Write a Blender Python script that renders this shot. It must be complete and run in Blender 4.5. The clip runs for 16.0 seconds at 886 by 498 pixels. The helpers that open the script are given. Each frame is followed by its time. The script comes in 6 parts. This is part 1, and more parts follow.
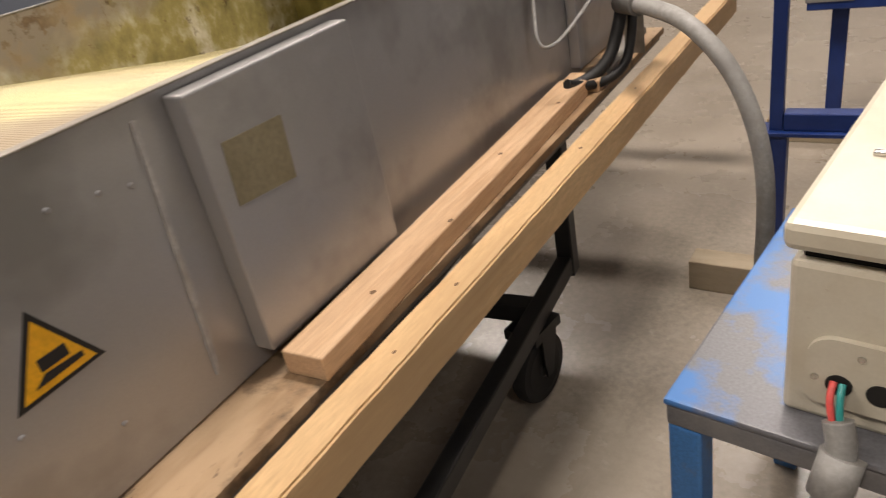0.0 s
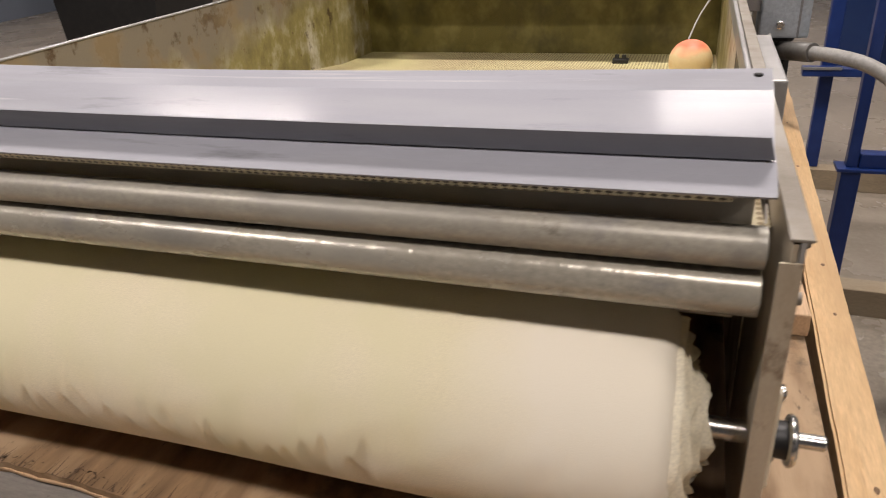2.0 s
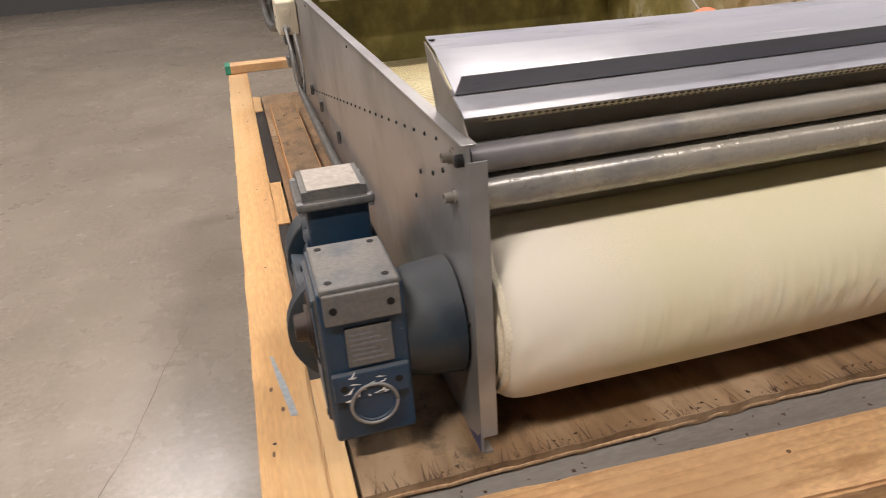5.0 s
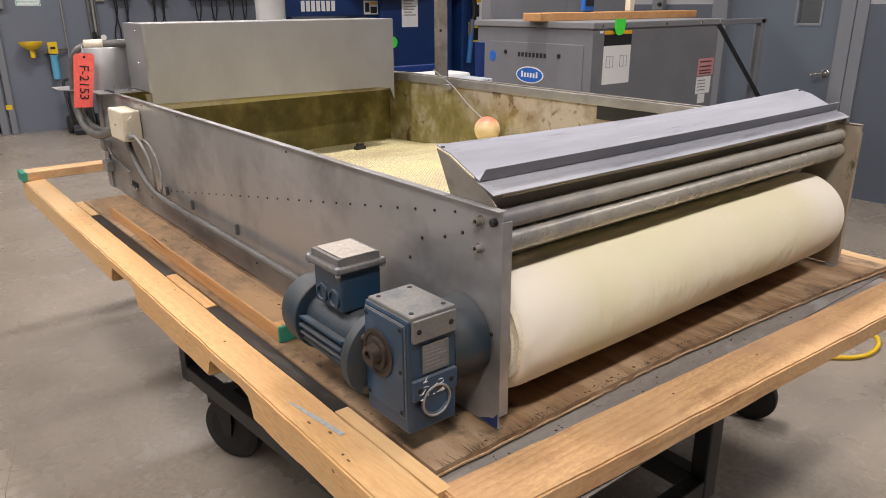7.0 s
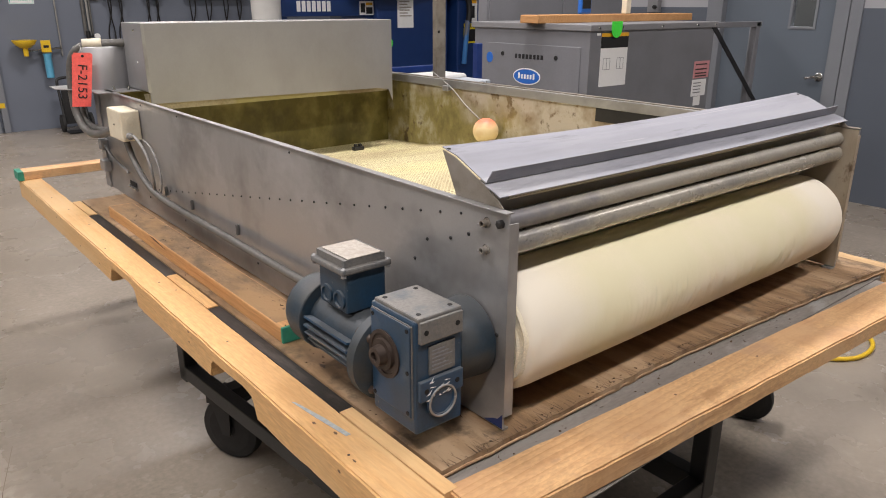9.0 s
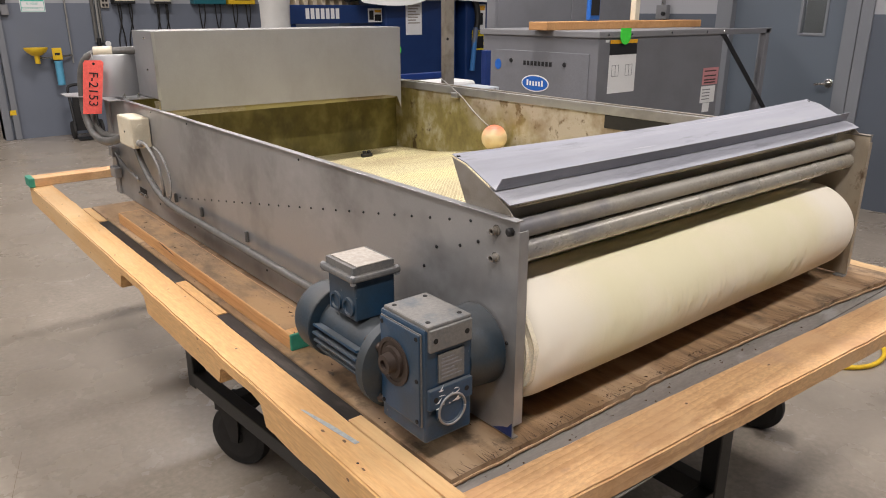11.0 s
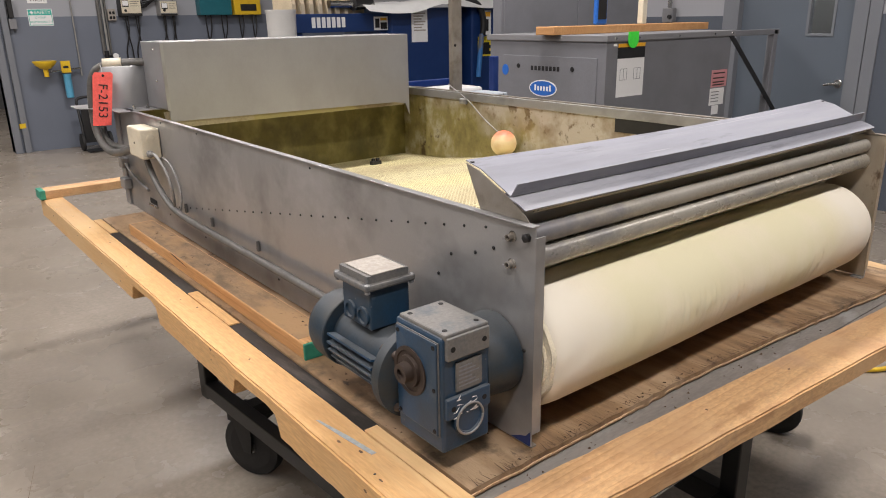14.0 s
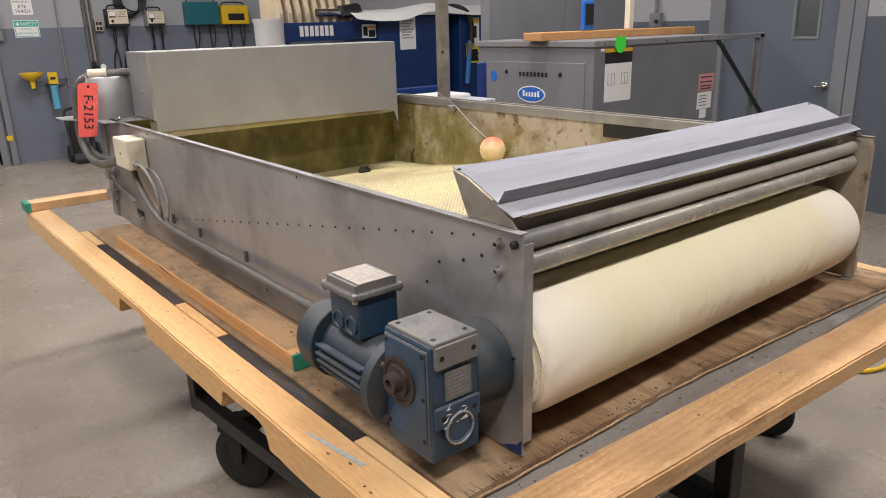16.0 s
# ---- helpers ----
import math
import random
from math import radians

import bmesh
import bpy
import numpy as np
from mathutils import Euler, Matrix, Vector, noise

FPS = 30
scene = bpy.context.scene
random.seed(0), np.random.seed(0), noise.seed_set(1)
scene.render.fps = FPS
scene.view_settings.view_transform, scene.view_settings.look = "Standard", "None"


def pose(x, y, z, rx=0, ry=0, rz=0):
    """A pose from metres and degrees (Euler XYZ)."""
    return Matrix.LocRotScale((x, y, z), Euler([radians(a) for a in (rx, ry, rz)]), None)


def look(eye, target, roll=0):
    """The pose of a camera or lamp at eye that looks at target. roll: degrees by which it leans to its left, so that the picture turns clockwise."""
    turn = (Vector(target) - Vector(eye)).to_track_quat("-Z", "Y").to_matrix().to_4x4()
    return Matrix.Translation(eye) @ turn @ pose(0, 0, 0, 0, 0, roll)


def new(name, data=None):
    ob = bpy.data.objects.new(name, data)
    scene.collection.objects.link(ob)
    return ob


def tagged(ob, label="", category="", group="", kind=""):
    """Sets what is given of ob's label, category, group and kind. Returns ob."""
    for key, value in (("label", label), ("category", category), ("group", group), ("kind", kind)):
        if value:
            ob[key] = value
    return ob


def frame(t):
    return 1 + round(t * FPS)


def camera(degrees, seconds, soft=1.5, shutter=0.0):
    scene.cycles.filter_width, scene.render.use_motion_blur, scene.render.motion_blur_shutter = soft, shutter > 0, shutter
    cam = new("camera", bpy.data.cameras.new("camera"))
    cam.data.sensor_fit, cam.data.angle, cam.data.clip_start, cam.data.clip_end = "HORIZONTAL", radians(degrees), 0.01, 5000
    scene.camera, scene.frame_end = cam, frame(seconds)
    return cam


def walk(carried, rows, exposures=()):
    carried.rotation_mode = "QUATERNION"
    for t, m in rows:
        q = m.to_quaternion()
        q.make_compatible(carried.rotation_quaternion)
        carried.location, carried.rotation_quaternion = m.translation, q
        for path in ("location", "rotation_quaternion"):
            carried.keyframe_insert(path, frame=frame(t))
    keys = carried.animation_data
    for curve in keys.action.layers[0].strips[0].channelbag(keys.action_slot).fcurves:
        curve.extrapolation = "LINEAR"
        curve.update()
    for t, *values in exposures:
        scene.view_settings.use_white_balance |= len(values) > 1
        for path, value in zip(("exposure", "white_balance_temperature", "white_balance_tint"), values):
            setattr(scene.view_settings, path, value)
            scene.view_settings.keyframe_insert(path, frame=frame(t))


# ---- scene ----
# camera and walk
cam = camera(63.2, 16.0, 1.0, 0.2)
PATH = [
    (0, (2.115, 0.008, 1.401), (1.096, 1.435, 0.439), -11.9),
    (0.5, (1.955, -0.224, 1.432), (0.896, 1.253, 0.597), -8.4),
    (1, (1.717, -0.331, 1.434), (0.696, 1.174, 0.601), -5.7),
    (1.5, (1.516, -0.4, 1.456), (0.64, 1.179, 0.597), -4.7),
    (2, (1.284, -0.538, 1.469), (0.678, 1.146, 0.575), -3.7),
    (2.5, (0.984, -0.626, 1.461), (0.577, 1.103, 0.542), -3.5),
    (3, (0.779, -0.601, 1.465), (0.482, 1.14, 0.526), -3.6),
    (3.5, (0.567, -0.589, 1.446), (0.497, 1.174, 0.505), -2.3),
    (4, (0.345, -0.653, 1.447), (0.407, 1.126, 0.533), -4.2),
    (4.2, (0.232, -0.684, 1.454), (0.359, 1.085, 0.531), -4.2),
    (4.5, (0.072, -0.7, 1.457), (0.301, 1.059, 0.533), -4.6),
    (4.7, (-0.044, -0.69, 1.447), (0.264, 1.067, 0.541), -4.5),
    (6.8, (-0.798, -0.833, 1.542), (0.368, 0.657, 0.893), -0.4),
    (7, (-0.799, -0.832, 1.548), (0.387, 0.643, 0.9), -0.3),
    (7.5, (-0.797, -0.822, 1.542), (0.41, 0.632, 0.89), -0.3),
    (8, (-0.804, -0.819, 1.545), (0.407, 0.633, 0.893), -0.1),
    (8.5, (-0.813, -0.821, 1.55), (0.395, 0.635, 0.901), 0.0),
    (9, (-0.821, -0.821, 1.551), (0.381, 0.641, 0.905), 0.1),
    (9.5, (-0.821, -0.816, 1.551), (0.377, 0.651, 0.907), 0.2),
    (12, (-0.821, -0.816, 1.553), (0.363, 0.673, 0.936), -0.4),
    (12.5, (-0.819, -0.814, 1.553), (0.364, 0.678, 0.94), -0.6),
    (13, (-0.821, -0.808, 1.552), (0.36, 0.685, 0.939), -0.7),
    (13.5, (-0.819, -0.805, 1.551), (0.358, 0.691, 0.938), -0.8),
    (14, (-0.823, -0.797, 1.549), (0.353, 0.7, 0.937), -1.0),
    (14.5, (-0.817, -0.793, 1.554), (0.362, 0.704, 0.945), -1.3),
    (15, (-0.814, -0.791, 1.552), (0.371, 0.702, 0.948), -1.4),
    (15.5, (-0.809, -0.794, 1.548), (0.383, 0.696, 0.949), -1.6),
    (16, (-0.81, -0.793, 1.548), (0.387, 0.694, 0.953), -1.6),
]
walk(cam, [(t, look(eye, target, roll)) for t, eye, target, roll in PATH],
     [(0.0, 0.04, 7100, 13), (0.5, -0.02, 7050, 13), (1.0, -0.10, 7000, 13), (1.5, -0.23, 6880, 14), (2.0, -0.18, 6820, 14), (3.5, -0.06, 6780, 14), (4.5, -0.14, 6780, 14), (7.0, 0.02, 6480, 13), (16.0, 0.01, 6450, 12)])

# world, lamps, exposure
scene.view_settings.exposure = 0.0
world = bpy.data.worlds.new("world")
scene.world = world
world.use_nodes = True
world.node_tree.nodes["Background"].inputs[0].default_value = (0.9, 0.93, 1.0, 1)
world.node_tree.nodes["Background"].inputs[1].default_value = 0.006
LAMP = 116.0
CEILING = 4.6


def ceiling_lamp(x, y, power=LAMP):
    d = bpy.data.lights.new("tube_light", "AREA")
    d.shape, d.size, d.size_y, d.energy, d.color = "RECTANGLE", 1.15, 0.36, power, (1.0, 0.945, 0.915)
    ob = new("tube_light", d)
    ob.matrix_world = pose(x, y, CEILING - 0.13)


# ---------------------------------------------------------------- materials
def mat(name, base, rough=0.5, metal=0.0, spots=None, amount=0.5, scale=8.0, fine=120.0, bump=0.1, stretch=(1, 1, 1),
        second=None, second_scale=2.0, lo=0.45, hi=0.65, rough_var=0.1, bump_dist=0.002, spec=0.5, grain=1.0):
    """base colour, mottled with `spots` by a medium noise and with `second` by a coarse one; fine grain and relief."""
    m = bpy.data.materials.new(name)
    m.use_nodes = True
    nt = m.node_tree
    n, l = nt.nodes, nt.links
    b = n["Principled BSDF"]
    b.inputs["Metallic"].default_value = metal
    b.inputs["Specular IOR Level"].default_value = spec
    tc = n.new("ShaderNodeTexCoord")
    mp = n.new("ShaderNodeMapping")
    mp.inputs["Scale"].default_value = stretch
    l.new(tc.outputs["Object"], mp.inputs["Vector"])

    def noi(s, detail=6.0, r=0.6):
        t = n.new("ShaderNodeTexNoise")
        t.inputs["Scale"].default_value, t.inputs["Detail"].default_value, t.inputs["Roughness"].default_value = s, detail, r
        l.new(mp.outputs["Vector"], t.inputs["Vector"])
        return t

    def ramp(src, a, z):
        r = n.new("ShaderNodeMapRange")
        r.inputs["From Min"].default_value, r.inputs["From Max"].default_value = a, z
        l.new(src, r.inputs["Value"])
        return r.outputs["Result"]

    def mix(fac, a, c, scale_fac=1.0):
        x = n.new("ShaderNodeMix")
        x.data_type = "RGBA"
        if scale_fac != 1.0:
            k = n.new("ShaderNodeMath")
            k.operation = "MULTIPLY"
            k.inputs[1].default_value = scale_fac
            l.new(fac, k.inputs[0])
            fac = k.outputs[0]
        l.new(fac, x.inputs["Factor"])
        for sock, v in ((x.inputs["A"], a), (x.inputs["B"], c)):
            if isinstance(v, tuple):
                sock.default_value = (*v, 1)
            else:
                l.new(v, sock)
        return x.outputs["Result"]

    f = noi(fine, 3.0)
    dark = tuple(v * (1 - 0.18 * grain) for v in base)
    light = tuple(min(1, v * (1 + 0.12 * grain)) for v in base)
    col = mix(ramp(f.outputs["Fac"], 0.3, 0.7), dark, light)
    md = noi(scale)
    if spots:
        col = mix(ramp(md.outputs["Fac"], lo, hi), col, spots, amount)
    if second:
        col = mix(ramp(noi(second_scale, 4.0).outputs["Fac"], 0.48, 0.62), col, second, 0.8)
    l.new(col, b.inputs["Base Color"])
    rr = n.new("ShaderNodeMapRange")
    rr.inputs["To Min"].default_value, rr.inputs["To Max"].default_value = max(0.02, rough - rough_var), min(1, rough + rough_var)
    l.new(md.outputs["Fac"], rr.inputs["Value"])
    l.new(rr.outputs["Result"], b.inputs["Roughness"])
    if bump:
        bp = n.new("ShaderNodeBump")
        bp.inputs["Strength"].default_value, bp.inputs["Distance"].default_value = bump, bump_dist
        l.new(f.outputs["Fac"], bp.inputs["Height"])
        l.new(bp.outputs["Normal"], b.inputs["Normal"])
    return m


def wood(name, base, dark, axis, scale=30.0, spots=None, rough=0.65):
    """Sawn timber with grain along an axis, knots and smudges."""
    st = [1.0, 1.0, 1.0]
    st["xyz".index(axis)] = 0.07
    return mat(name, base, rough, 0, dark, 0.55, scale, 260.0, 0.35, tuple(st), spots, 5.0, 0.42, 0.7, 0.08, 0.002)


def ring_grain(m, axis, factor=0.72, scale=26.0, amount=0.6, along=0.05, offset=(0.0, 0.0, 0.0)):
    """Growth rings of sawn timber: darker bands that wander along the axis."""
    n, l = m.node_tree.nodes, m.node_tree.links
    b = n["Principled BSDF"]
    src = b.inputs["Base Color"].links[0].from_socket
    tc = n.new("ShaderNodeTexCoord")
    mp = n.new("ShaderNodeMapping")
    st = [1.0, 1.0, 1.0]
    st["xyz".index(axis)] = along
    mp.inputs["Scale"].default_value, mp.inputs["Location"].default_value = st, offset
    l.new(tc.outputs["Object"], mp.inputs["Vector"])
    w = n.new("ShaderNodeTexWave")
    w.wave_type, w.rings_direction, w.wave_profile = "RINGS", axis.upper(), "SAW"
    for k, v in (("Scale", scale), ("Distortion", 5.0), ("Detail", 3.0), ("Detail Scale", 2.2), ("Detail Roughness", 0.6)):
        w.inputs[k].default_value = v
    l.new(mp.outputs["Vector"], w.inputs["Vector"])
    noi = n.new("ShaderNodeTexNoise")
    noi.inputs["Scale"].default_value = 3.0
    l.new(tc.outputs["Object"], noi.inputs["Vector"])
    r = n.new("ShaderNodeMapRange")
    r.inputs["From Min"].default_value, r.inputs["From Max"].default_value, r.inputs["To Max"].default_value = 0.35, 0.65, amount
    l.new(noi.outputs["Fac"], r.inputs["Value"])
    p = n.new("ShaderNodeMath")
    p.operation, p.inputs[1].default_value = "POWER", 2.5
    l.new(w.outputs["Fac"], p.inputs[0])
    k = n.new("ShaderNodeMath")
    k.operation = "MULTIPLY"
    l.new(p.outputs[0], k.inputs[0])
    l.new(r.outputs["Result"], k.inputs[1])
    x = n.new("ShaderNodeMix")
    x.data_type, x.blend_type = "RGBA", "MULTIPLY"
    l.new(k.outputs[0], x.inputs["Factor"])
    l.new(src, x.inputs["A"])
    x.inputs["B"].default_value = (factor, factor * 0.86, factor * 0.7, 1)
    l.new(x.outputs["Result"], b.inputs["Base Color"])
    return m


def blots(m, colour, scale, lo, hi, amount, stretch=(1, 1, 1)):
    """Sparse stains of their own shape over a material."""
    n, l = m.node_tree.nodes, m.node_tree.links
    b = n["Principled BSDF"]
    src = b.inputs["Base Color"].links[0].from_socket
    tc = n.new("ShaderNodeTexCoord")
    mp = n.new("ShaderNodeMapping")
    mp.inputs["Scale"].default_value, mp.inputs["Location"].default_value = stretch, (3.3, 1.7, 0.4)
    l.new(tc.outputs["Object"], mp.inputs["Vector"])
    t = n.new("ShaderNodeTexNoise")
    t.inputs["Scale"].default_value, t.inputs["Detail"].default_value, t.inputs["Roughness"].default_value = scale, 7.0, 0.65
    l.new(mp.outputs["Vector"], t.inputs["Vector"])
    r = n.new("ShaderNodeMapRange")
    r.inputs["From Min"].default_value, r.inputs["From Max"].default_value, r.inputs["To Max"].default_value = lo, hi, amount
    l.new(t.outputs["Fac"], r.inputs["Value"])
    x = n.new("ShaderNodeMix")
    x.data_type = "RGBA"
    l.new(r.outputs["Result"], x.inputs["Factor"])
    l.new(src, x.inputs["A"])
    x.inputs["B"].default_value = (*colour, 1)
    l.new(x.outputs["Result"], b.inputs["Base Color"])
    return m


STEEL = mat("stainless_steel", (0.39, 0.388, 0.385), 0.38, 0.58, (0.32, 0.315, 0.305), 0.4, 2.2, 400, 0.01, (1, 0.7, 0.8), (0.245, 0.24, 0.232), 4.5, 0.4, 0.7, 0.08, grain=0.2)
blots(STEEL, (0.20, 0.195, 0.19), 3.0, 0.54, 0.76, 0.4, (1, 1, 0.6))
blots(STEEL, (0.55, 0.55, 0.56), 5.0, 0.56, 0.72, 0.5, (0.6, 0.6, 0.8))
STEEL_X = mat("brushed_sheet", (0.31, 0.315, 0.35), 0.16, 0.0, (0.24, 0.243, 0.265), 0.8, 7, 900, 0.0, (0.2, 1.4, 1.4), (0.385, 0.388, 0.41), 4, 0.5, 0.72, 0.06, spec=0.05, grain=0.15)
blots(STEEL_X, (0.17, 0.172, 0.185), 9.0, 0.58, 0.66, 0.6, (0.35, 2.2, 1))
blots(STEEL_X, (0.42, 0.42, 0.44), 30.0, 0.60, 0.66, 0.6, (0.06, 2, 2))
STEEL_DULL = mat("dull_steel", (0.355, 0.355, 0.358), 0.45, 0.55, (0.25, 0.24, 0.22), 0.5, 4, 400, 0.02, (1, 1, 0.6), None, 2, 0.4, 0.7, 0.1, grain=0.25)
PIPE = mat("worn_pipe", (0.36, 0.335, 0.28), 0.42, 0.2, (0.25, 0.235, 0.21), 0.8, 9, 200, 0.0, (0.6, 1, 1), (0.37, 0.35, 0.30), 5, 0.48, 0.66, 0.10)


def beaded(m, scale, strength, distance):
    """Relief of dried drips that run round a roller, close together along it."""
    n, l = m.node_tree.nodes, m.node_tree.links
    tc = n.new("ShaderNodeTexCoord")
    mp = n.new("ShaderNodeMapping")
    mp.inputs["Scale"].default_value = (1.0, 0.12, 0.12)
    l.new(tc.outputs["Object"], mp.inputs["Vector"])
    t = n.new("ShaderNodeTexNoise")
    t.inputs["Scale"].default_value, t.inputs["Detail"].default_value, t.inputs["Roughness"].default_value = scale, 3.0, 0.55
    l.new(mp.outputs["Vector"], t.inputs["Vector"])
    bp = n.new("ShaderNodeBump")
    bp.inputs["Strength"].default_value, bp.inputs["Distance"].default_value = strength, distance
    l.new(t.outputs["Fac"], bp.inputs["Height"])
    l.new(bp.outputs["Normal"], n["Principled BSDF"].inputs["Normal"])


PIPE_WET = mat("drip_marked_pipe", (0.38, 0.352, 0.29), 0.27, 0.25, (0.25, 0.24, 0.215), 0.8, 9, 200, 0.0, (0.6, 1, 1), (0.40, 0.375, 0.315), 5, 0.48, 0.66, 0.12)
beaded(PIPE_WET, 42.0, 0.4, 0.006)
beaded(PIPE, 14.0, 0.15, 0.006)
for m in (PIPE, PIPE_WET):
    blots(m, (0.15, 0.15, 0.17), 4.0, 0.58, 0.68, 0.75, (0.8, 1, 1))
    blots(m, (0.14, 0.12, 0.095), 26.0, 0.64, 0.70, 0.7, (0.6, 1, 1))
STAINED = mat("stained_steel", (0.36, 0.31, 0.2), 0.5, 0.35, (0.17, 0.12, 0.055), 0.75, 9, 150, 0.2, (1, 1, 1), (0.32, 0.28, 0.10), 3.5, 0.5, 0.62, 0.12)
OLIVE = mat("stained_back_wall", (0.115, 0.095, 0.018), 0.5, 0.1, (0.25, 0.21, 0.07), 0.75, 7, 300, 0.04, (1, 1, 0.8), (0.055, 0.046, 0.010), 5, 0.46, 0.66, 0.1)
RIMM = mat("dull_brown_steel", (0.25, 0.225, 0.19), 0.5, 0.35, (0.14, 0.115, 0.085), 0.7, 14, 300, 0.05, (1, 1, 1), (0.30, 0.28, 0.25), 6, 0.46, 0.66, grain=0.4)
TANNED = mat("tanned_steel", (0.40, 0.34, 0.255), 0.5, 0.25, (0.26, 0.20, 0.13), 0.7, 7, 300, 0.05, (1, 1, 0.5), (0.46, 0.41, 0.33), 5, 0.46, 0.66, grain=0.4)
blots(TANNED, (0.10, 0.055, 0.025), 12.0, 0.60, 0.68, 0.85, (1, 1, 0.6))
SPLIT = mat("dark_split", (0.085, 0.05, 0.027), 0.85, 0, (0.13, 0.08, 0.045), 0.6, 40)
CLOTH = mat("filter_cloth", (0.81, 0.725, 0.545), 0.85, 0, (0.82, 0.765, 0.60), 0.7, 3, 700, 0.3, (1, 1, 1), (0.74, 0.69, 0.46), 2.5, 0.4, 0.7, 0.05, 0.0008, 0.2)


def fresh_ends(m, colour, middle, half, soft):
    """Cloth that is soiled in the middle and fresh towards both ends."""
    n, l = m.node_tree.nodes, m.node_tree.links
    b = n["Principled BSDF"]
    src = b.inputs["Base Color"].links[0].from_socket
    tc = n.new("ShaderNodeTexCoord")
    sep = n.new("ShaderNodeSeparateXYZ")
    l.new(tc.outputs["Object"], sep.inputs[0])
    noi = n.new("ShaderNodeTexNoise")
    noi.inputs["Scale"].default_value, noi.inputs["Detail"].default_value = 5.0, 5.0
    l.new(tc.outputs["Object"], noi.inputs["Vector"])
    d = n.new("ShaderNodeMath")
    d.operation, d.inputs[1].default_value = "SUBTRACT", middle
    l.new(sep.outputs["X"], d.inputs[0])
    a = n.new("ShaderNodeMath")
    a.operation = "ABSOLUTE"
    l.new(d.outputs[0], a.inputs[0])
    s = n.new("ShaderNodeMath")
    s.operation, s.inputs[1].default_value = "MULTIPLY_ADD", 0.35
    l.new(noi.outputs["Fac"], s.inputs[0])
    l.new(a.outputs[0], s.inputs[2])
    r = n.new("ShaderNodeMapRange")
    r.inputs["From Min"].default_value, r.inputs["From Max"].default_value = half + 0.175 - soft, half + 0.175 + soft
    l.new(s.outputs[0], r.inputs["Value"])
    x = n.new("ShaderNodeMix")
    x.data_type = "RGBA"
    l.new(r.outputs["Result"], x.inputs["Factor"])
    l.new(src, x.inputs["A"])
    x.inputs["B"].default_value = (*colour, 1)
    l.new(x.outputs["Result"], b.inputs["Base Color"])


fresh_ends(CLOTH, (0.81, 0.75, 0.625), 0.66, 0.50, 0.05)
CLOTH_END = mat("rolled_cloth_edge", (0.80, 0.735, 0.575), 0.85, 0, (0.62, 0.54, 0.36), 0.5, 12, 300, 0.3, (1, 1, 1), None, 2, 0.45, 0.7, 0.05, 0.001, 0.2)
MESHM = mat("perforated_belt", (0.60, 0.54, 0.31), 0.55, 0, (0.40, 0.31, 0.19), 0.75, 3.5, 90, 0.1, (1, 1, 1), (0.64, 0.59, 0.30), 1.5, 0.45, 0.7)
PLY = mat("plywood", (0.29, 0.18, 0.092), 0.7, 0, (0.13, 0.075, 0.038), 0.75, 30, 240, 0.5, (1, 0.25, 1), (0.42, 0.295, 0.18), 9, 0.42, 0.68, 0.08, 0.002)
blots(PLY, (0.075, 0.05, 0.03), 7.0, 0.54, 0.64, 0.75)
blots(PLY, (0.05, 0.033, 0.02), 45.0, 0.62, 0.68, 0.8, (1, 0.3, 1))
PINE_Y = mat("pine_lengthwise", (0.62, 0.37, 0.155), 0.7, 0, (0.53, 0.30, 0.12), 0.5, 11, 200, 0.3, (1, 0.14, 1), (0.62, 0.42, 0.21), 6, 0.46, 0.7, 0.08, 0.002)
PINE_X = mat("pine_crosswise", (0.61, 0.375, 0.182), 0.72, 0, (0.47, 0.265, 0.12), 0.7, 9, 160, 0.3, (0.5, 1, 1), (0.47, 0.265, 0.13), 5, 0.46, 0.7, 0.08, 0.002)
ring_grain(PINE_Y, "y", 0.86, 20.0, 0.45, 0.04, (0.31, 0, -0.72))
blots(PINE_Y, (0.30, 0.19, 0.10), 16.0, 0.64, 0.72, 0.7, (1, 0.4, 1))
ring_grain(PINE_X, "x", 0.68, 20.0, 0.8, 0.05, (0, 0.22, -0.74))
blots(PINE_X, (0.30, 0.19, 0.12), 15.0, 0.62, 0.72, 0.6, (0.8, 1, 1))
blots(PINE_X, (0.40, 0.26, 0.165), 6.0, 0.54, 0.68, 0.5)
blots(PINE_X, (0.60, 0.38, 0.20), 4.0, 0.5, 0.62, 0.6)
blots(PINE_X, (0.68, 0.46, 0.26), 9.0, 0.60, 0.66, 0.6, (0.35, 1, 1))
blots(PINE_X, (0.33, 0.17, 0.07), 5.0, 0.60, 0.66, 0.7, (0.3, 1, 2.5))
FIR_Y = wood("fir_stud", (0.57, 0.31, 0.125), (0.38, 0.18, 0.065), "y", 22, (0.50, 0.26, 0.10))
GRIME = mat("grimy_wood", (0.27, 0.175, 0.10), 0.8, 0, (0.13, 0.085, 0.05), 0.75, 22, 200, 0.3, (1, 0.4, 1), (0.40, 0.24, 0.115), 8, 0.45, 0.68)
PINE_R = mat("pale_pine", (0.62, 0.42, 0.22), 0.65, 0, (0.50, 0.31, 0.15), 0.6, 20, 200, 0.3, (1, 0.14, 1), (0.48, 0.32, 0.165), 7, 0.46, 0.7, 0.08, 0.002)
ring_grain(PINE_R, "y", 0.8, 22.0, 0.4, 0.04, (-1.5, 0, -0.7))
ring_grain(FIR_Y, "y", 0.72, 24.0, 0.8, 0.04, (0.1, 0, -0.78))
blots(GRIME, (0.05, 0.036, 0.024), 30.0, 0.62, 0.7, 0.9)
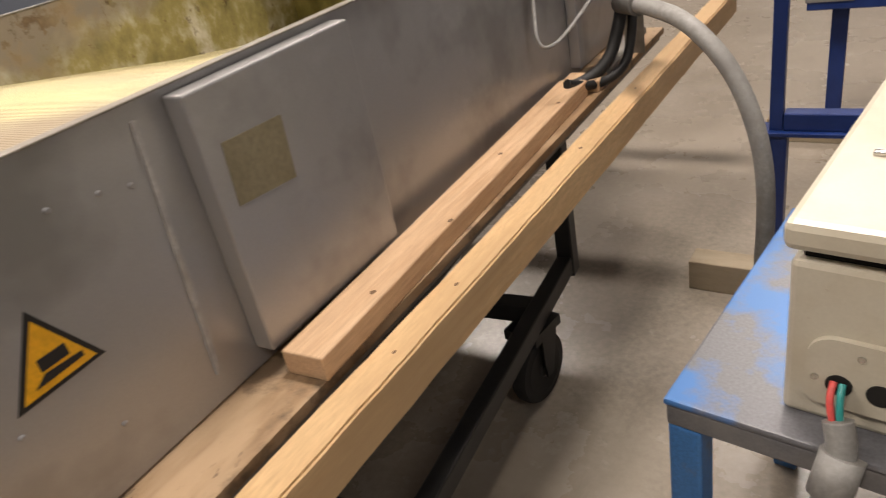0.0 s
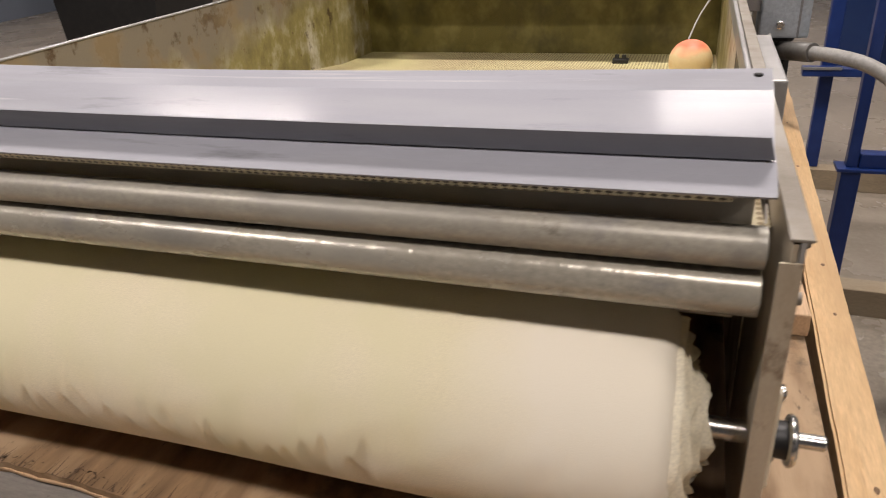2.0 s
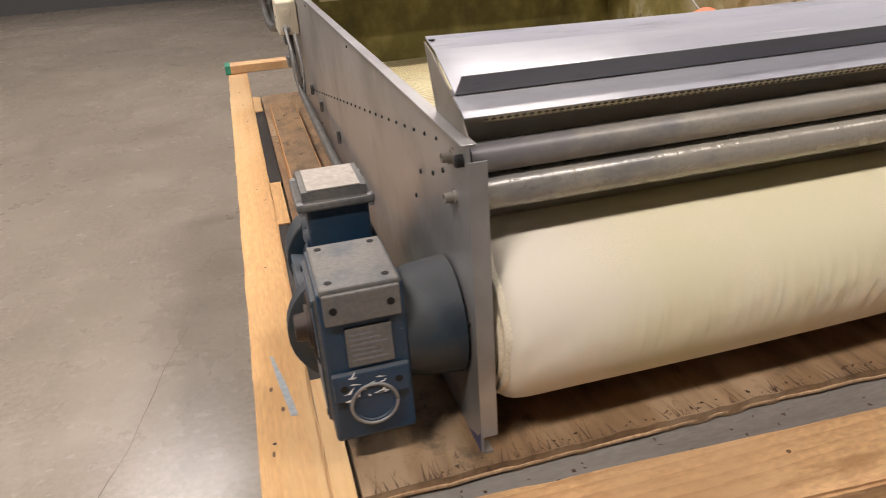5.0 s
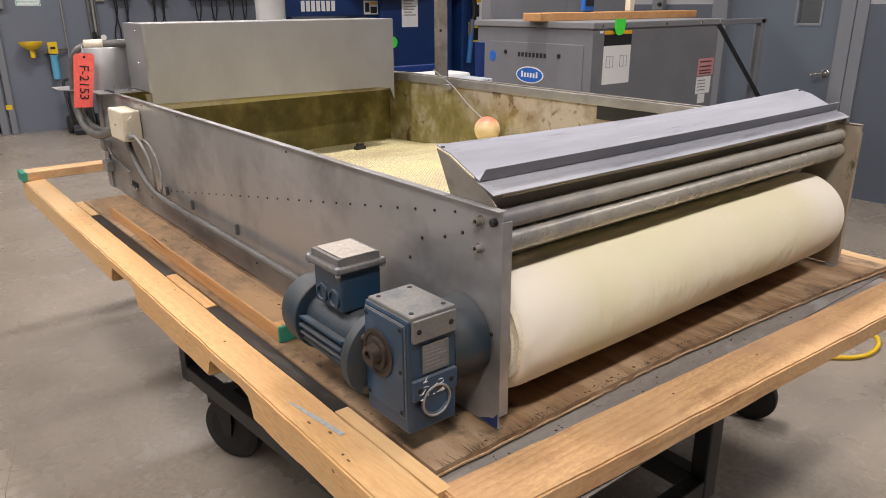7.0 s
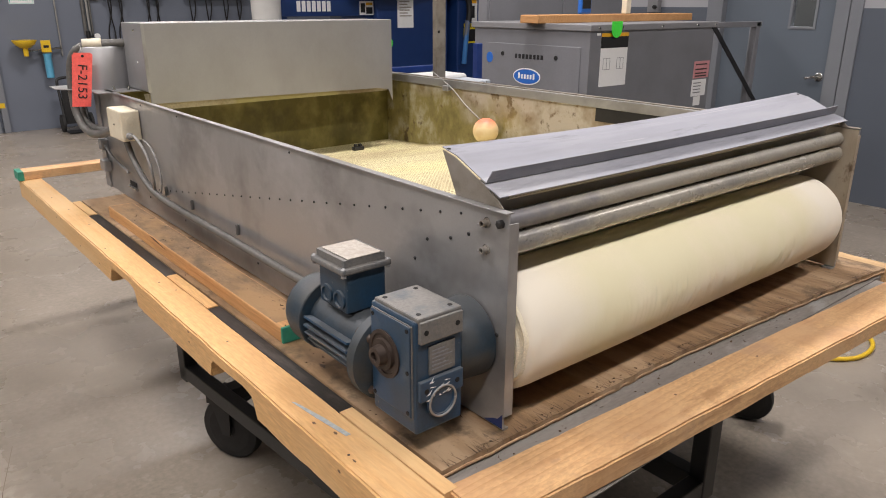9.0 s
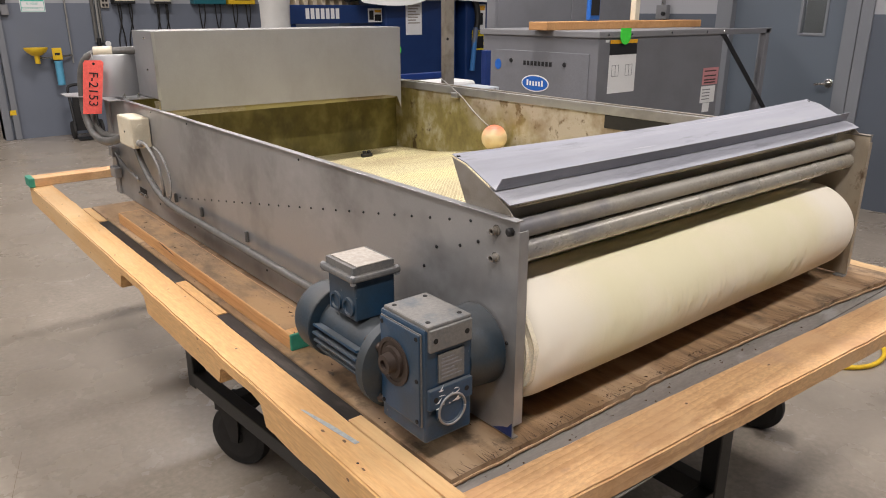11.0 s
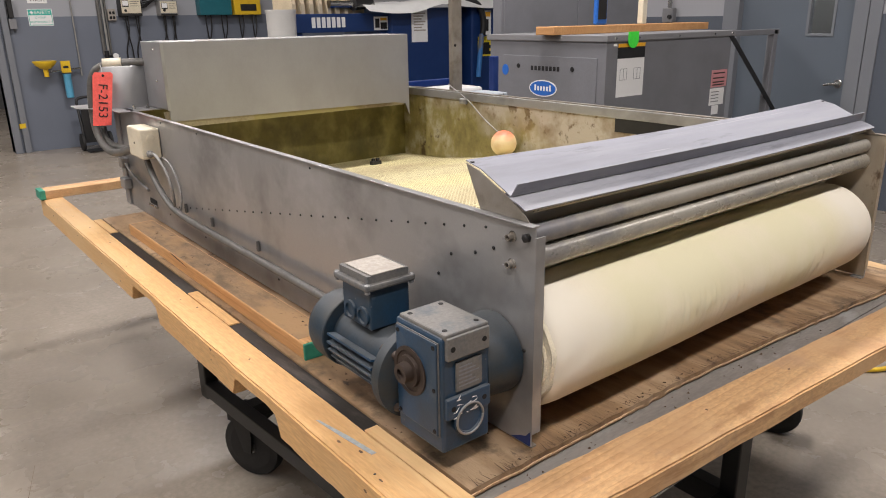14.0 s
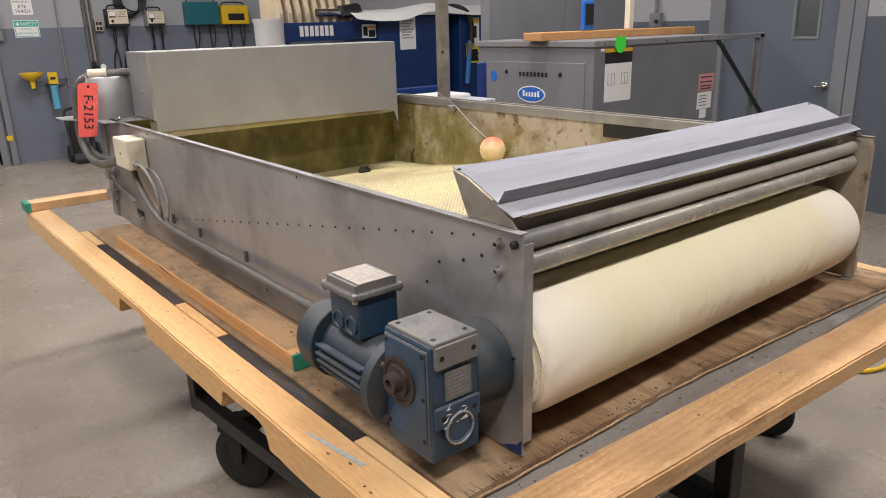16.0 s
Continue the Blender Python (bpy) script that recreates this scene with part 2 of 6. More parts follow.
FIR_R = wood("fir_stud_pale", (0.57, 0.385, 0.235), (0.42, 0.26, 0.145), "y", 18, (0.42, 0.28, 0.17))
ring_grain(FIR_R, "y", 0.72, 22.0, 0.8, 0.04, (-1.47, 0, -0.8))
GREYWOOD = mat("weathered_wood", (0.21, 0.19, 0.17), 0.75, 0, (0.12, 0.105, 0.09), 0.6, 14, 200, 0.3, (0.25, 1, 1), (0.25, 0.235, 0.215), 6, 0.46, 0.7, 0.08, 0.002)
blots(GREYWOOD, (0.30, 0.29, 0.275), 12.0, 0.55, 0.66, 0.7, (0.5, 1, 1))
GREEN = mat("green_end_paint", (0.03, 0.26, 0.17), 0.6, 0, (0.02, 0.16, 0.11), 0.6, 30)
BLACK = mat("black_steel", (0.008, 0.008, 0.0085), 0.5, 0.0, (0.024, 0.022, 0.02), 0.5, 14, 150, 0.15)
RUBBER = mat("black_rubber", (0.010, 0.0095, 0.009), 0.7, 0, (0.032, 0.03, 0.027), 0.5, 12, 120, 0.1)
MOTOR = mat("blue_grey_enamel", (0.011, 0.050, 0.108), 0.40, 0, (0.03, 0.058, 0.085), 0.5, 16, 160, 0.1, (1, 1, 1), (0.02, 0.04, 0.062), 5, 0.48, 0.72)
blots(MOTOR, (0.20, 0.21, 0.205), 55.0, 0.66, 0.72, 0.75)
blots(MOTOR, (0.11, 0.12, 0.125), 9.0, 0.57, 0.7, 0.4)


def dusted(m, colour, amount):
    """Dust that has settled on upward faces."""
    n, l = m.node_tree.nodes, m.node_tree.links
    b = n["Principled BSDF"]
    src = b.inputs["Base Color"].links[0].from_socket
    geo = n.new("ShaderNodeNewGeometry")
    sep = n.new("ShaderNodeSeparateXYZ")
    l.new(geo.outputs["Normal"], sep.inputs[0])
    noi = n.new("ShaderNodeTexNoise")
    noi.inputs["Scale"].default_value, noi.inputs["Detail"].default_value = 22.0, 6.0
    l.new(geo.outputs["Position"], noi.inputs["Vector"])
    a = n.new("ShaderNodeMath")
    a.operation, a.inputs[1].default_value = "MULTIPLY_ADD", 0.7
    l.new(noi.outputs["Fac"], a.inputs[0])
    l.new(sep.outputs["Z"], a.inputs[2])
    r = n.new("ShaderNodeMapRange")
    r.inputs["From Min"].default_value, r.inputs["From Max"].default_value, r.inputs["To Max"].default_value = 0.55, 1.25, amount
    l.new(a.outputs[0], r.inputs["Value"])
    x = n.new("ShaderNodeMix")
    x.data_type = "RGBA"
    l.new(r.outputs["Result"], x.inputs["Factor"])
    l.new(src, x.inputs["A"])
    x.inputs["B"].default_value = (*colour, 1)
    l.new(x.outputs["Result"], b.inputs["Base Color"])


dusted(MOTOR, (0.15, 0.147, 0.135), 0.5)
GRIMY = mat("grimy_enamel", (0.012, 0.031, 0.050), 0.55, 0, (0.008, 0.014, 0.020), 0.8, 12, 160, 0.2, (1, 1, 1), (0.042, 0.046, 0.045), 6, 0.45, 0.68)
dusted(GRIMY, (0.10, 0.095, 0.087), 0.5)
MOTOR_DUST = mat("dusty_enamel", (0.155, 0.147, 0.134), 0.65, 0, (0.07, 0.085, 0.10), 0.8, 18, 160, 0.2, (1, 1, 1), None, 2, 0.5, 0.7)
RUST = mat("rusty_hub", (0.062, 0.043, 0.033), 0.55, 0.3, (0.03, 0.02, 0.015), 0.6, 30)
DARK = mat("dark_recess", (0.006, 0.0055, 0.005), 0.8, 0, (0.015, 0.013, 0.01), 0.4, 10)
CARD = mat("grey_card", (0.37, 0.335, 0.29), 0.7, 0, (0.25, 0.22, 0.19), 0.5, 20)
blots(CARD, (0.17, 0.15, 0.13), 24.0, 0.58, 0.68, 0.7)
NICKEL = mat("bare_metal", (0.62, 0.61, 0.58), 0.25, 1.0, (0.4, 0.39, 0.37), 0.4, 30, 200, 0.05)
CREAM = mat("cream_plastic", (0.66, 0.60, 0.46), 0.45, 0, (0.5, 0.43, 0.3), 0.4, 12, grain=0.3)
CONDUIT = mat("grey_conduit", (0.27, 0.265, 0.25), 0.5, 0, (0.18, 0.17, 0.16), 0.5, 25)
WHITE_CABLE = mat("pale_cable", (0.25, 0.245, 0.235), 0.5, 0, (0.4, 0.39, 0.37), 0.4, 30)
RED_TAG = mat("red_card_tag", (0.95, 0.14, 0.115), 0.6, 0, (0.9, 0.11, 0.09), 0.4, 12)
INK = mat("black_ink", (0.008, 0.008, 0.009), 0.6, 0)
YELLOW = mat("yellow_plastic", (0.76, 0.50, 0.02), 0.4, 0, (0.6, 0.34, 0.02), 0.4, 12)
CAUTION_Y = mat("caution_yellow", (0.75, 0.60, 0.02), 0.45, 0, (0.6, 0.47, 0.02), 0.4, 15)
AMBER = mat("warning_yellow", (0.82, 0.42, 0.015), 0.45, 0, (0.7, 0.34, 0.02), 0.4, 15)
CYAN = mat("translucent_blue", (0.12, 0.42, 0.62), 0.35, 0, (0.08, 0.3, 0.5), 0.4, 15)
WHITE = mat("white_paint", (0.80, 0.80, 0.79), 0.5, 0, (0.72, 0.72, 0.70), 0.3, 8, grain=0.15)
SAFETY = mat("safety_green", (0.03, 0.42, 0.33), 0.5, 0)
CHILL = mat("grey_cabinet_paint", (0.185, 0.188, 0.203), 0.45, 0, (0.13, 0.133, 0.14), 0.4, 4, 250, 0.08)
CHILL_L = mat("grey_cabinet_lid", (0.21, 0.21, 0.217), 0.45, 0, (0.17, 0.17, 0.175), 0.4, 4, 250, 0.08)
PRESS = mat("deep_blue_paint", (0.008, 0.031, 0.125), 0.4, 0, (0.012, 0.042, 0.15), 0.5, 6, 200, 0.08)
RACKB = mat("navy_rack_paint", (0.008, 0.028, 0.14), 0.35, 0, (0.02, 0.05, 0.2), 0.5, 9, 200, 0.08)
BENCHB = mat("worn_blue_paint", (0.15, 0.152, 0.165), 0.38, 0.1, (0.045, 0.17, 0.44), 0.95, 3.4, 200, 0.02, (1, 1, 1), None, 2.2, 0.46, 0.54)
BENCHL = mat("blue_leg_paint", (0.05, 0.2, 0.5), 0.38, 0.1, (0.16, 0.16, 0.17), 0.9, 6, 200, 0.02, (1, 1, 1), None, 2.2, 0.5, 0.6)
IVORY = mat("ivory_enamel", (0.56, 0.52, 0.42), 0.35, 0, (0.46, 0.40, 0.29), 0.5, 8, 200, 0.01, grain=0.2)
blots(IVORY, (0.25, 0.13, 0.05), 15.0, 0.65, 0.70, 0.7)
ELEC = mat("pale_grey_enclosure", (0.36, 0.40, 0.44), 0.4, 0, (0.3, 0.33, 0.36), 0.4, 8)
LOGO = mat("blue_oval", (0.02, 0.13, 0.5), 0.4, 0)
LIME = mat("fluorescent_green", (0.06, 0.8, 0.06), 0.5, 0)
PINK = mat("pink_label", (0.6, 0.27, 0.28), 0.6, 0, (0.5, 0.22, 0.22), 0.3, 20)
TEAL = mat("teal_plastic", (0.01, 0.12, 0.15), 0.45, 0, (0.015, 0.15, 0.18), 0.4, 10)
POLY = mat("milky_sheet", (0.62, 0.62, 0.6), 0.4, 0, (0.5, 0.5, 0.49), 0.4, 6, grain=0.2)
PEACH = mat("peach_float", (0.68, 0.53, 0.29), 0.5, 0, (0.62, 0.42, 0.2), 0.6, 18, 200, 0.02, (1, 1, 1), None, 2, 0.50, 0.62, grain=0.2)
RED_WIRE = mat("red_wire", (0.75, 0.1, 0.09), 0.4, 0)
TEAL_WIRE = mat("teal_wire", (0.02, 0.3, 0.28), 0.4, 0)
BEIGE = mat("beige_plates", (0.60, 0.50, 0.34), 0.55, 0, (0.36, 0.3, 0.2), 0.4, 9)
DOORP = mat("door_paint", (0.125, 0.15, 0.18), 0.4, 0, (0.11, 0.13, 0.155), 0.4, 3, 200, 0.05)
FRAMEP = mat("door_frame_paint", (0.19, 0.20, 0.22), 0.4, 0, (0.2, 0.21, 0.225), 0.4, 5, 200, 0.05)
# dark tone for unseen ceiling and hall, cutting bounced light so shadows deepen
LOW_BOUNCE = mat("low_bounce_paint", (0.10, 0.099, 0.097), 0.8, 0, (0.08, 0.079, 0.077), 0.4, 2)
CONCRETE = mat("sealed_concrete", (0.29, 0.25, 0.203), 0.27, 0, (0.215, 0.183, 0.145), 0.6, 1.6, 45, 0.05, (1, 1, 1), (0.32, 0.277, 0.225), 0.7, 0.4, 0.7, 0.10)
blots(CONCRETE, (0.36, 0.317, 0.265), 2.4, 0.53, 0.68, 0.5)
blots(CONCRETE, (0.42, 0.375, 0.315), 16.0, 0.60, 0.67, 0.35)
blots(CONCRETE, (0.19, 0.163, 0.13), 5.0, 0.56, 0.66, 0.35, (1, 0.4, 1))
blots(CONCRETE, (0.10, 0.082, 0.064), 9.0, 0.68, 0.76, 0.5)


def two_tone(name, lower, upper, height):
    m = mat(name, lower, 0.5, 0, tuple(v * 0.88 for v in lower), 0.5, 2.5, 160, 0.1)
    n, l = m.node_tree.nodes, m.node_tree.links
    b = n["Principled BSDF"]
    src = b.inputs["Base Color"].links[0].from_socket
    geo = n.new("ShaderNodeNewGeometry")
    sep = n.new("ShaderNodeSeparateXYZ")
    l.new(geo.outputs["Position"], sep.inputs[0])
    gt = n.new("ShaderNodeMath")
    gt.operation = "GREATER_THAN"
    gt.inputs[1].default_value = height
    l.new(sep.outputs["Z"], gt.inputs[0])
    x = n.new("ShaderNodeMix")
    x.data_type = "RGBA"
    l.new(gt.outputs[0], x.inputs["Factor"])
    l.new(src, x.inputs["A"])
    x.inputs["B"].default_value = (*upper, 1)
    l.new(x.outputs["Result"], b.inputs["Base Color"])
    return m


WALL = two_tone("two_tone_wall_paint", (0.15, 0.17, 0.21), (0.33, 0.34, 0.365), 1.64)
# same paint for the east wall, its weaker light put into the lower colour
WALL_E_DIM = two_tone("two_tone_wall_paint_dimmed", (0.09, 0.105, 0.13), (0.34, 0.345, 0.365), 1.52)



def pierced(m, pitch_x, pitch_y, share, dark, axes=("X", "Y")):
    """Rows of small holes, staggered, in a material's colour."""
    n, l = m.node_tree.nodes, m.node_tree.links
    b = n["Principled BSDF"]
    src = b.inputs["Base Color"].links[0].from_socket
    tc = n.new("ShaderNodeTexCoord")
    sep = n.new("ShaderNodeSeparateXYZ")
    l.new(tc.outputs["Object"], sep.inputs[0])

    def op(kind, a, v=None):
        k = n.new("ShaderNodeMath")
        k.operation = kind
        l.new(a, k.inputs[0])
        if v is not None:
            if isinstance(v, float):
                k.inputs[1].default_value = v
            else:
                l.new(v, k.inputs[1])
        return k.outputs[0]

    u = op("MULTIPLY", sep.outputs[axes[0]], 2 * math.pi / pitch_x)
    v = op("MULTIPLY", sep.outputs[axes[1]], 2 * math.pi / pitch_y)
    w = op("MULTIPLY", op("SINE", op("ADD", u, v)), op("SINE", op("SUBTRACT", u, v)))
    hole = op("GREATER_THAN", w, share)
    x = n.new("ShaderNodeMix")
    x.data_type = "RGBA"
    l.new(hole, x.inputs["Factor"])
    l.new(src, x.inputs["A"])
    x.inputs["B"].default_value = (*dark, 1)
    l.new(x.outputs["Result"], b.inputs["Base Color"])
    return m




def soiled(m, centre, radius, colour, amount):
    """A brown patch of residue with an uneven edge."""
    n, l = m.node_tree.nodes, m.node_tree.links
    b = n["Principled BSDF"]
    src = b.inputs["Base Color"].links[0].from_socket
    tc = n.new("ShaderNodeTexCoord")
    d = n.new("ShaderNodeVectorMath")
    d.operation = "DISTANCE"
    d.inputs[1].default_value = centre
    l.new(tc.outputs["Object"], d.inputs[0])
    noi = n.new("ShaderNodeTexNoise")
    noi.inputs["Scale"].default_value, noi.inputs["Detail"].default_value = 6.0, 8.0
    l.new(tc.outputs["Object"], noi.inputs["Vector"])
    a = n.new("ShaderNodeMath")
    a.operation, a.inputs[1].default_value = "MULTIPLY_ADD", 0.5
    l.new(noi.outputs["Fac"], a.inputs[0])
    l.new(d.outputs["Value"], a.inputs[2])
    r = n.new("ShaderNodeMapRange")
    r.inputs["From Min"].default_value, r.inputs["From Max"].default_value = radius + 0.42, radius + 0.12
    r.inputs["To Max"].default_value = amount
    l.new(a.outputs[0], r.inputs["Value"])
    x = n.new("ShaderNodeMix")
    x.data_type = "RGBA"
    l.new(r.outputs["Result"], x.inputs["Factor"])
    l.new(src, x.inputs["A"])
    x.inputs["B"].default_value = (*colour, 1)
    l.new(x.outputs["Result"], b.inputs["Base Color"])


soiled(MESHM, (1.10, 0.42, 1.15), 0.42, (0.30, 0.235, 0.165), 0.85)
pierced(MESHM, 0.0215, 0.024, 0.3, (0.17, 0.12, 0.05))
SLOTTED = pierced(mat("slotted_strip", (0.42, 0.40, 0.30), 0.4, 0.6), 0.018, 0.009, 0.1, (0.02, 0.018, 0.015), ("X", "Z"))


def stained_along(name, clean, stain, rust, start, length):
    """Steel whose yellow residue thickens towards the far end and the bottom, with rust blots."""
    m = mat(name, clean, 0.5, 0.3, rust, 0.9, 14, 400, 0.04, (1, 1, 1), (0.27, 0.205, 0.125), 7, 0.555, 0.625, 0.1, grain=0.3)
    n, l = m.node_tree.nodes, m.node_tree.links
    b = n["Principled BSDF"]
    src = b.inputs["Base Color"].links[0].from_socket
    tc = n.new("ShaderNodeTexCoord")
    sep = n.new("ShaderNodeSeparateXYZ")
    l.new(tc.outputs["Object"], sep.inputs[0])
    noi = n.new("ShaderNodeTexNoise")
    noi.inputs["Scale"].default_value, noi.inputs["Detail"].default_value = 4.5, 8.0
    l.new(tc.outputs["Object"], noi.inputs["Vector"])
    a = n.new("ShaderNodeMath")
    a.operation, a.inputs[1].default_value = "MULTIPLY_ADD", 1.0 / length
    a.inputs[2].default_value = -start / length
    l.new(sep.outputs["Y"], a.inputs[0])
    z = n.new("ShaderNodeMath")
    z.operation, z.inputs[1].default_value, z.inputs[2].default_value = "MULTIPLY_ADD", -2.4, 2.75
    l.new(sep.outputs["Z"], z.inputs[0])
    s = n.new("ShaderNodeMath")
    s.operation = "ADD"
    l.new(a.outputs[0], s.inputs[0])
    l.new(z.outputs[0], s.inputs[1])
    s2 = n.new("ShaderNodeMath")
    s2.operation, s2.inputs[1].default_value = "MULTIPLY_ADD", 1.3
    l.new(noi.outputs["Fac"], s2.inputs[0])
    l.new(s.outputs[0], s2.inputs[2])
    r = n.new("ShaderNodeMapRange")
    r.inputs["From Min"].default_value, r.inputs["From Max"].default_value = 1.0, 1.35
    l.new(s2.outputs[0], r.inputs["Value"])
    x = n.new("ShaderNodeMix")
    x.data_type = "RGBA"
    l.new(r.outputs["Result"], x.inputs["Factor"])
    l.new(src, x.inputs["A"])
    mp = n.new("ShaderNodeMapping")
    mp.inputs["Scale"].default_value = (1.0, 1.0, 0.8)
    l.new(tc.outputs["Object"], mp.inputs["Vector"])
    streak = n.new("ShaderNodeTexNoise")
    streak.inputs["Scale"].default_value, streak.inputs["Detail"].default_value, streak.inputs["Roughness"].default_value = 8.0, 8.0, 0.65
    l.new(mp.outputs["Vector"], streak.inputs["Vector"])
    cr = n.new("ShaderNodeValToRGB")
    for e, (p, c) in zip((cr.color_ramp.elements[0], cr.color_ramp.elements[1], cr.color_ramp.elements.new(0.5)), ((0.32, tuple(v * 0.55 for v in stain)), (0.70, tuple(min(1, v * 1.25) + 0.03 for v in stain)), (0.5, stain))):
        e.position, e.color = p, (*c, 1)
    l.new(streak.outputs["Fac"], cr.inputs["Fac"])
    l.new(cr.outputs["Color"], x.inputs["B"])
    l.new(x.outputs["Result"], b.inputs["Base Color"])
    return m


STAIN_D = stained_along("stained_dull_wall", (0.225, 0.195, 0.155), (0.30, 0.255, 0.10), (0.08, 0.045, 0.02), 0.75, 1.6)
STAIN_L = stained_along("stained_wall", (0.47, 0.42, 0.345), (0.31, 0.26, 0.10), (0.10, 0.052, 0.02), 0.9, 1.6)
for m in (STAIN_D, STAIN_L):
    blots(m, (0.075, 0.042, 0.018), 10.0, 0.62, 0.68, 0.85, (1, 1, 0.8))
    blots(m, (0.16, 0.10, 0.045), 24.0, 0.62, 0.68, 0.7)


def capped(m, colour, height, spread):
    """A second colour over the upper part of a small thing, with an uneven edge."""
    n, l = m.node_tree.nodes, m.node_tree.links
    b = n["Principled BSDF"]
    src = b.inputs["Base Color"].links[0].from_socket
    tc = n.new("ShaderNodeTexCoord")
    sep = n.new("ShaderNodeSeparateXYZ")
    l.new(tc.outputs["Object"], sep.inputs[0])
    noi = n.new("ShaderNodeTexNoise")
    noi.inputs["Scale"].default_value = 16.0
    l.new(tc.outputs["Object"], noi.inputs["Vector"])
    a = n.new("ShaderNodeMath")
    a.operation, a.inputs[1].default_value = "MULTIPLY_ADD", spread * 2
    l.new(noi.outputs["Fac"], a.inputs[0])
    l.new(sep.outputs["Z"], a.inputs[2])
    r = n.new("ShaderNodeMapRange")
    r.inputs["From Min"].default_value, r.inputs["From Max"].default_value = height + spread * 0.7, height + spread * 1.6
    l.new(a.outputs[0], r.inputs["Value"])
    x = n.new("ShaderNodeMix")
    x.data_type = "RGBA"
    l.new(r.outputs["Result"], x.inputs["Factor"])
    l.new(src, x.inputs["A"])
    x.inputs["B"].default_value = (*colour, 1)
    l.new(x.outputs["Result"], b.inputs["Base Color"])


capped(PEACH, (0.80, 0.17, 0.085), 1.058, 0.03)


TAN = mat("weathered_tan_wood", (0.30, 0.235, 0.155), 0.75, 0, (0.19, 0.145, 0.095), 0.6, 14, 200, 0.3, (0.25, 1, 1), (0.34, 0.28, 0.2), 6, 0.46, 0.7, 0.08, 0.002)


# ---------------------------------------------------------------- mesh helpers
def box(bm, x0, x1, y0, y1, z0, z1, bev=0.0):
    vs = [bm.verts.new((x, y, z)) for x in (x0, x1) for y in (y0, y1) for z in (z0, z1)]
    fs = [bm.faces.new([vs[i] for i in f]) for f in ((0, 1, 3, 2), (4, 6, 7, 5), (0, 4, 5, 1), (2, 3, 7, 6), (0, 2, 6, 4), (1, 5, 7, 3))]
    if bev:
        es = list({e for f in fs for e in f.edges})
        bmesh.ops.bevel(bm, geom=es, offset=bev, segments=2, affect="EDGES", profile=0.5)
    return bm


def prism(bm, poly, axis, a, b):
    """poly in the two other axes (in xyz order), pushed along axis from a to b."""
    i = "xyz".index(axis)

    def p3(p, v):
        q = list(p)
        q.insert(i, v)
        return q
    lo = [bm.verts.new(p3(p, a)) for p in poly]
    hi = [bm.verts.new(p3(p, b)) for p in poly]
    n = len(poly)
    bm.faces.new(lo)
    bm.faces.new(hi[::-1])
    for k in range(n):
        bm.faces.new((lo[k], hi[k], hi[(k + 1) % n], lo[(k + 1) % n]))
    return bm


def cyl(bm, p0, p1, r0, r1=None, seg=24, caps=True):
    r1 = r0 if r1 is None else r1
    p0, p1 = Vector(p0), Vector(p1)
    w = (p1 - p0).normalized()
    u = w.orthogonal().normalized()
    v = w.cross(u)
    rings = []
    for p, r in ((p0, r0), (p1, r1)):
        rings.append([bm.verts.new(p + r * (math.cos(a) * u + math.sin(a) * v)) for a in (2 * math.pi * k / seg for k in range(seg))])
    for k in range(seg):
        f = bm.faces.new((rings[0][k], rings[0][(k + 1) % seg], rings[1][(k + 1) % seg], rings[1][k]))
        f.smooth = True
    if caps:
        bm.faces.new(rings[0][::-1])
        bm.faces.new(rings[1])
        for ring in rings:
            for k in range(seg):
                bm.edges.get((ring[k], ring[(k + 1) % seg])).smooth = False
    return bm


def spin(bm, p0, axis_dir, profile, seg=32):
    """profile of (distance along axis, radius)."""
    p0, w = Vector(p0), Vector(axis_dir).normalized()
    u = w.orthogonal().normalized()
    v = w.cross(u)
    rings = [[bm.verts.new(p0 + d * w + r * (math.cos(a) * u + math.sin(a) * v)) for a in (2 * math.pi * k / seg for k in range(seg))] for d, r in profile]
    for a, b in zip(rings, rings[1:]):
        for k in range(seg):
            f = bm.faces.new((a[k], a[(k + 1) % seg], b[(k + 1) % seg], b[k]))
            f.smooth = True
    bm.faces.new(rings[0][::-1])
    bm.faces.new(rings[-1])
    last = len(rings) - 1
    for i, ring in enumerate(rings):
        if 0 < i < last:
            s, e = Vector(profile[i]) - Vector(profile[i - 1]), Vector(profile[i + 1]) - Vector(profile[i])
            if s.length and e.length and s.angle(e) < 0.7:
                continue
        for k in range(seg):
            bm.edges.get((ring[k], ring[(k + 1) % seg])).smooth = False
    return bm


def sweep(bm, pts, r, seg=10, rounds=2):
    """A round cable or conduit through points, rounded at the corners."""
    pts = [Vector(p) for p in pts]
    for _ in range(rounds):
        q = [pts[0]]
        for a, b in zip(pts, pts[1:]):
            q += [a.lerp(b, 0.25), a.lerp(b, 0.75)]
        pts = q + [pts[-1]]
    u = (pts[1] - pts[0]).orthogonal().normalized()
    rings = []
    for i, p in enumerate(pts):
        w = (pts[min(i + 1, len(pts) - 1)] - pts[max(i - 1, 0)]).normalized()
        u = (u - u.dot(w) * w).normalized()
        v = w.cross(u)
        rings.append([bm.verts.new(p + r * (math.cos(a) * u + math.sin(a) * v)) for a in (2 * math.pi * k / seg for k in range(seg))])
    for a, b in zip(rings, rings[1:]):
        for k in range(seg):
            f = bm.faces.new((a[k], a[(k + 1) % seg], b[(k + 1) % seg], b[k]))
            f.smooth = True
    bm.faces.new(rings[0][::-1])
    bm.faces.new(rings[-1])
    return bm


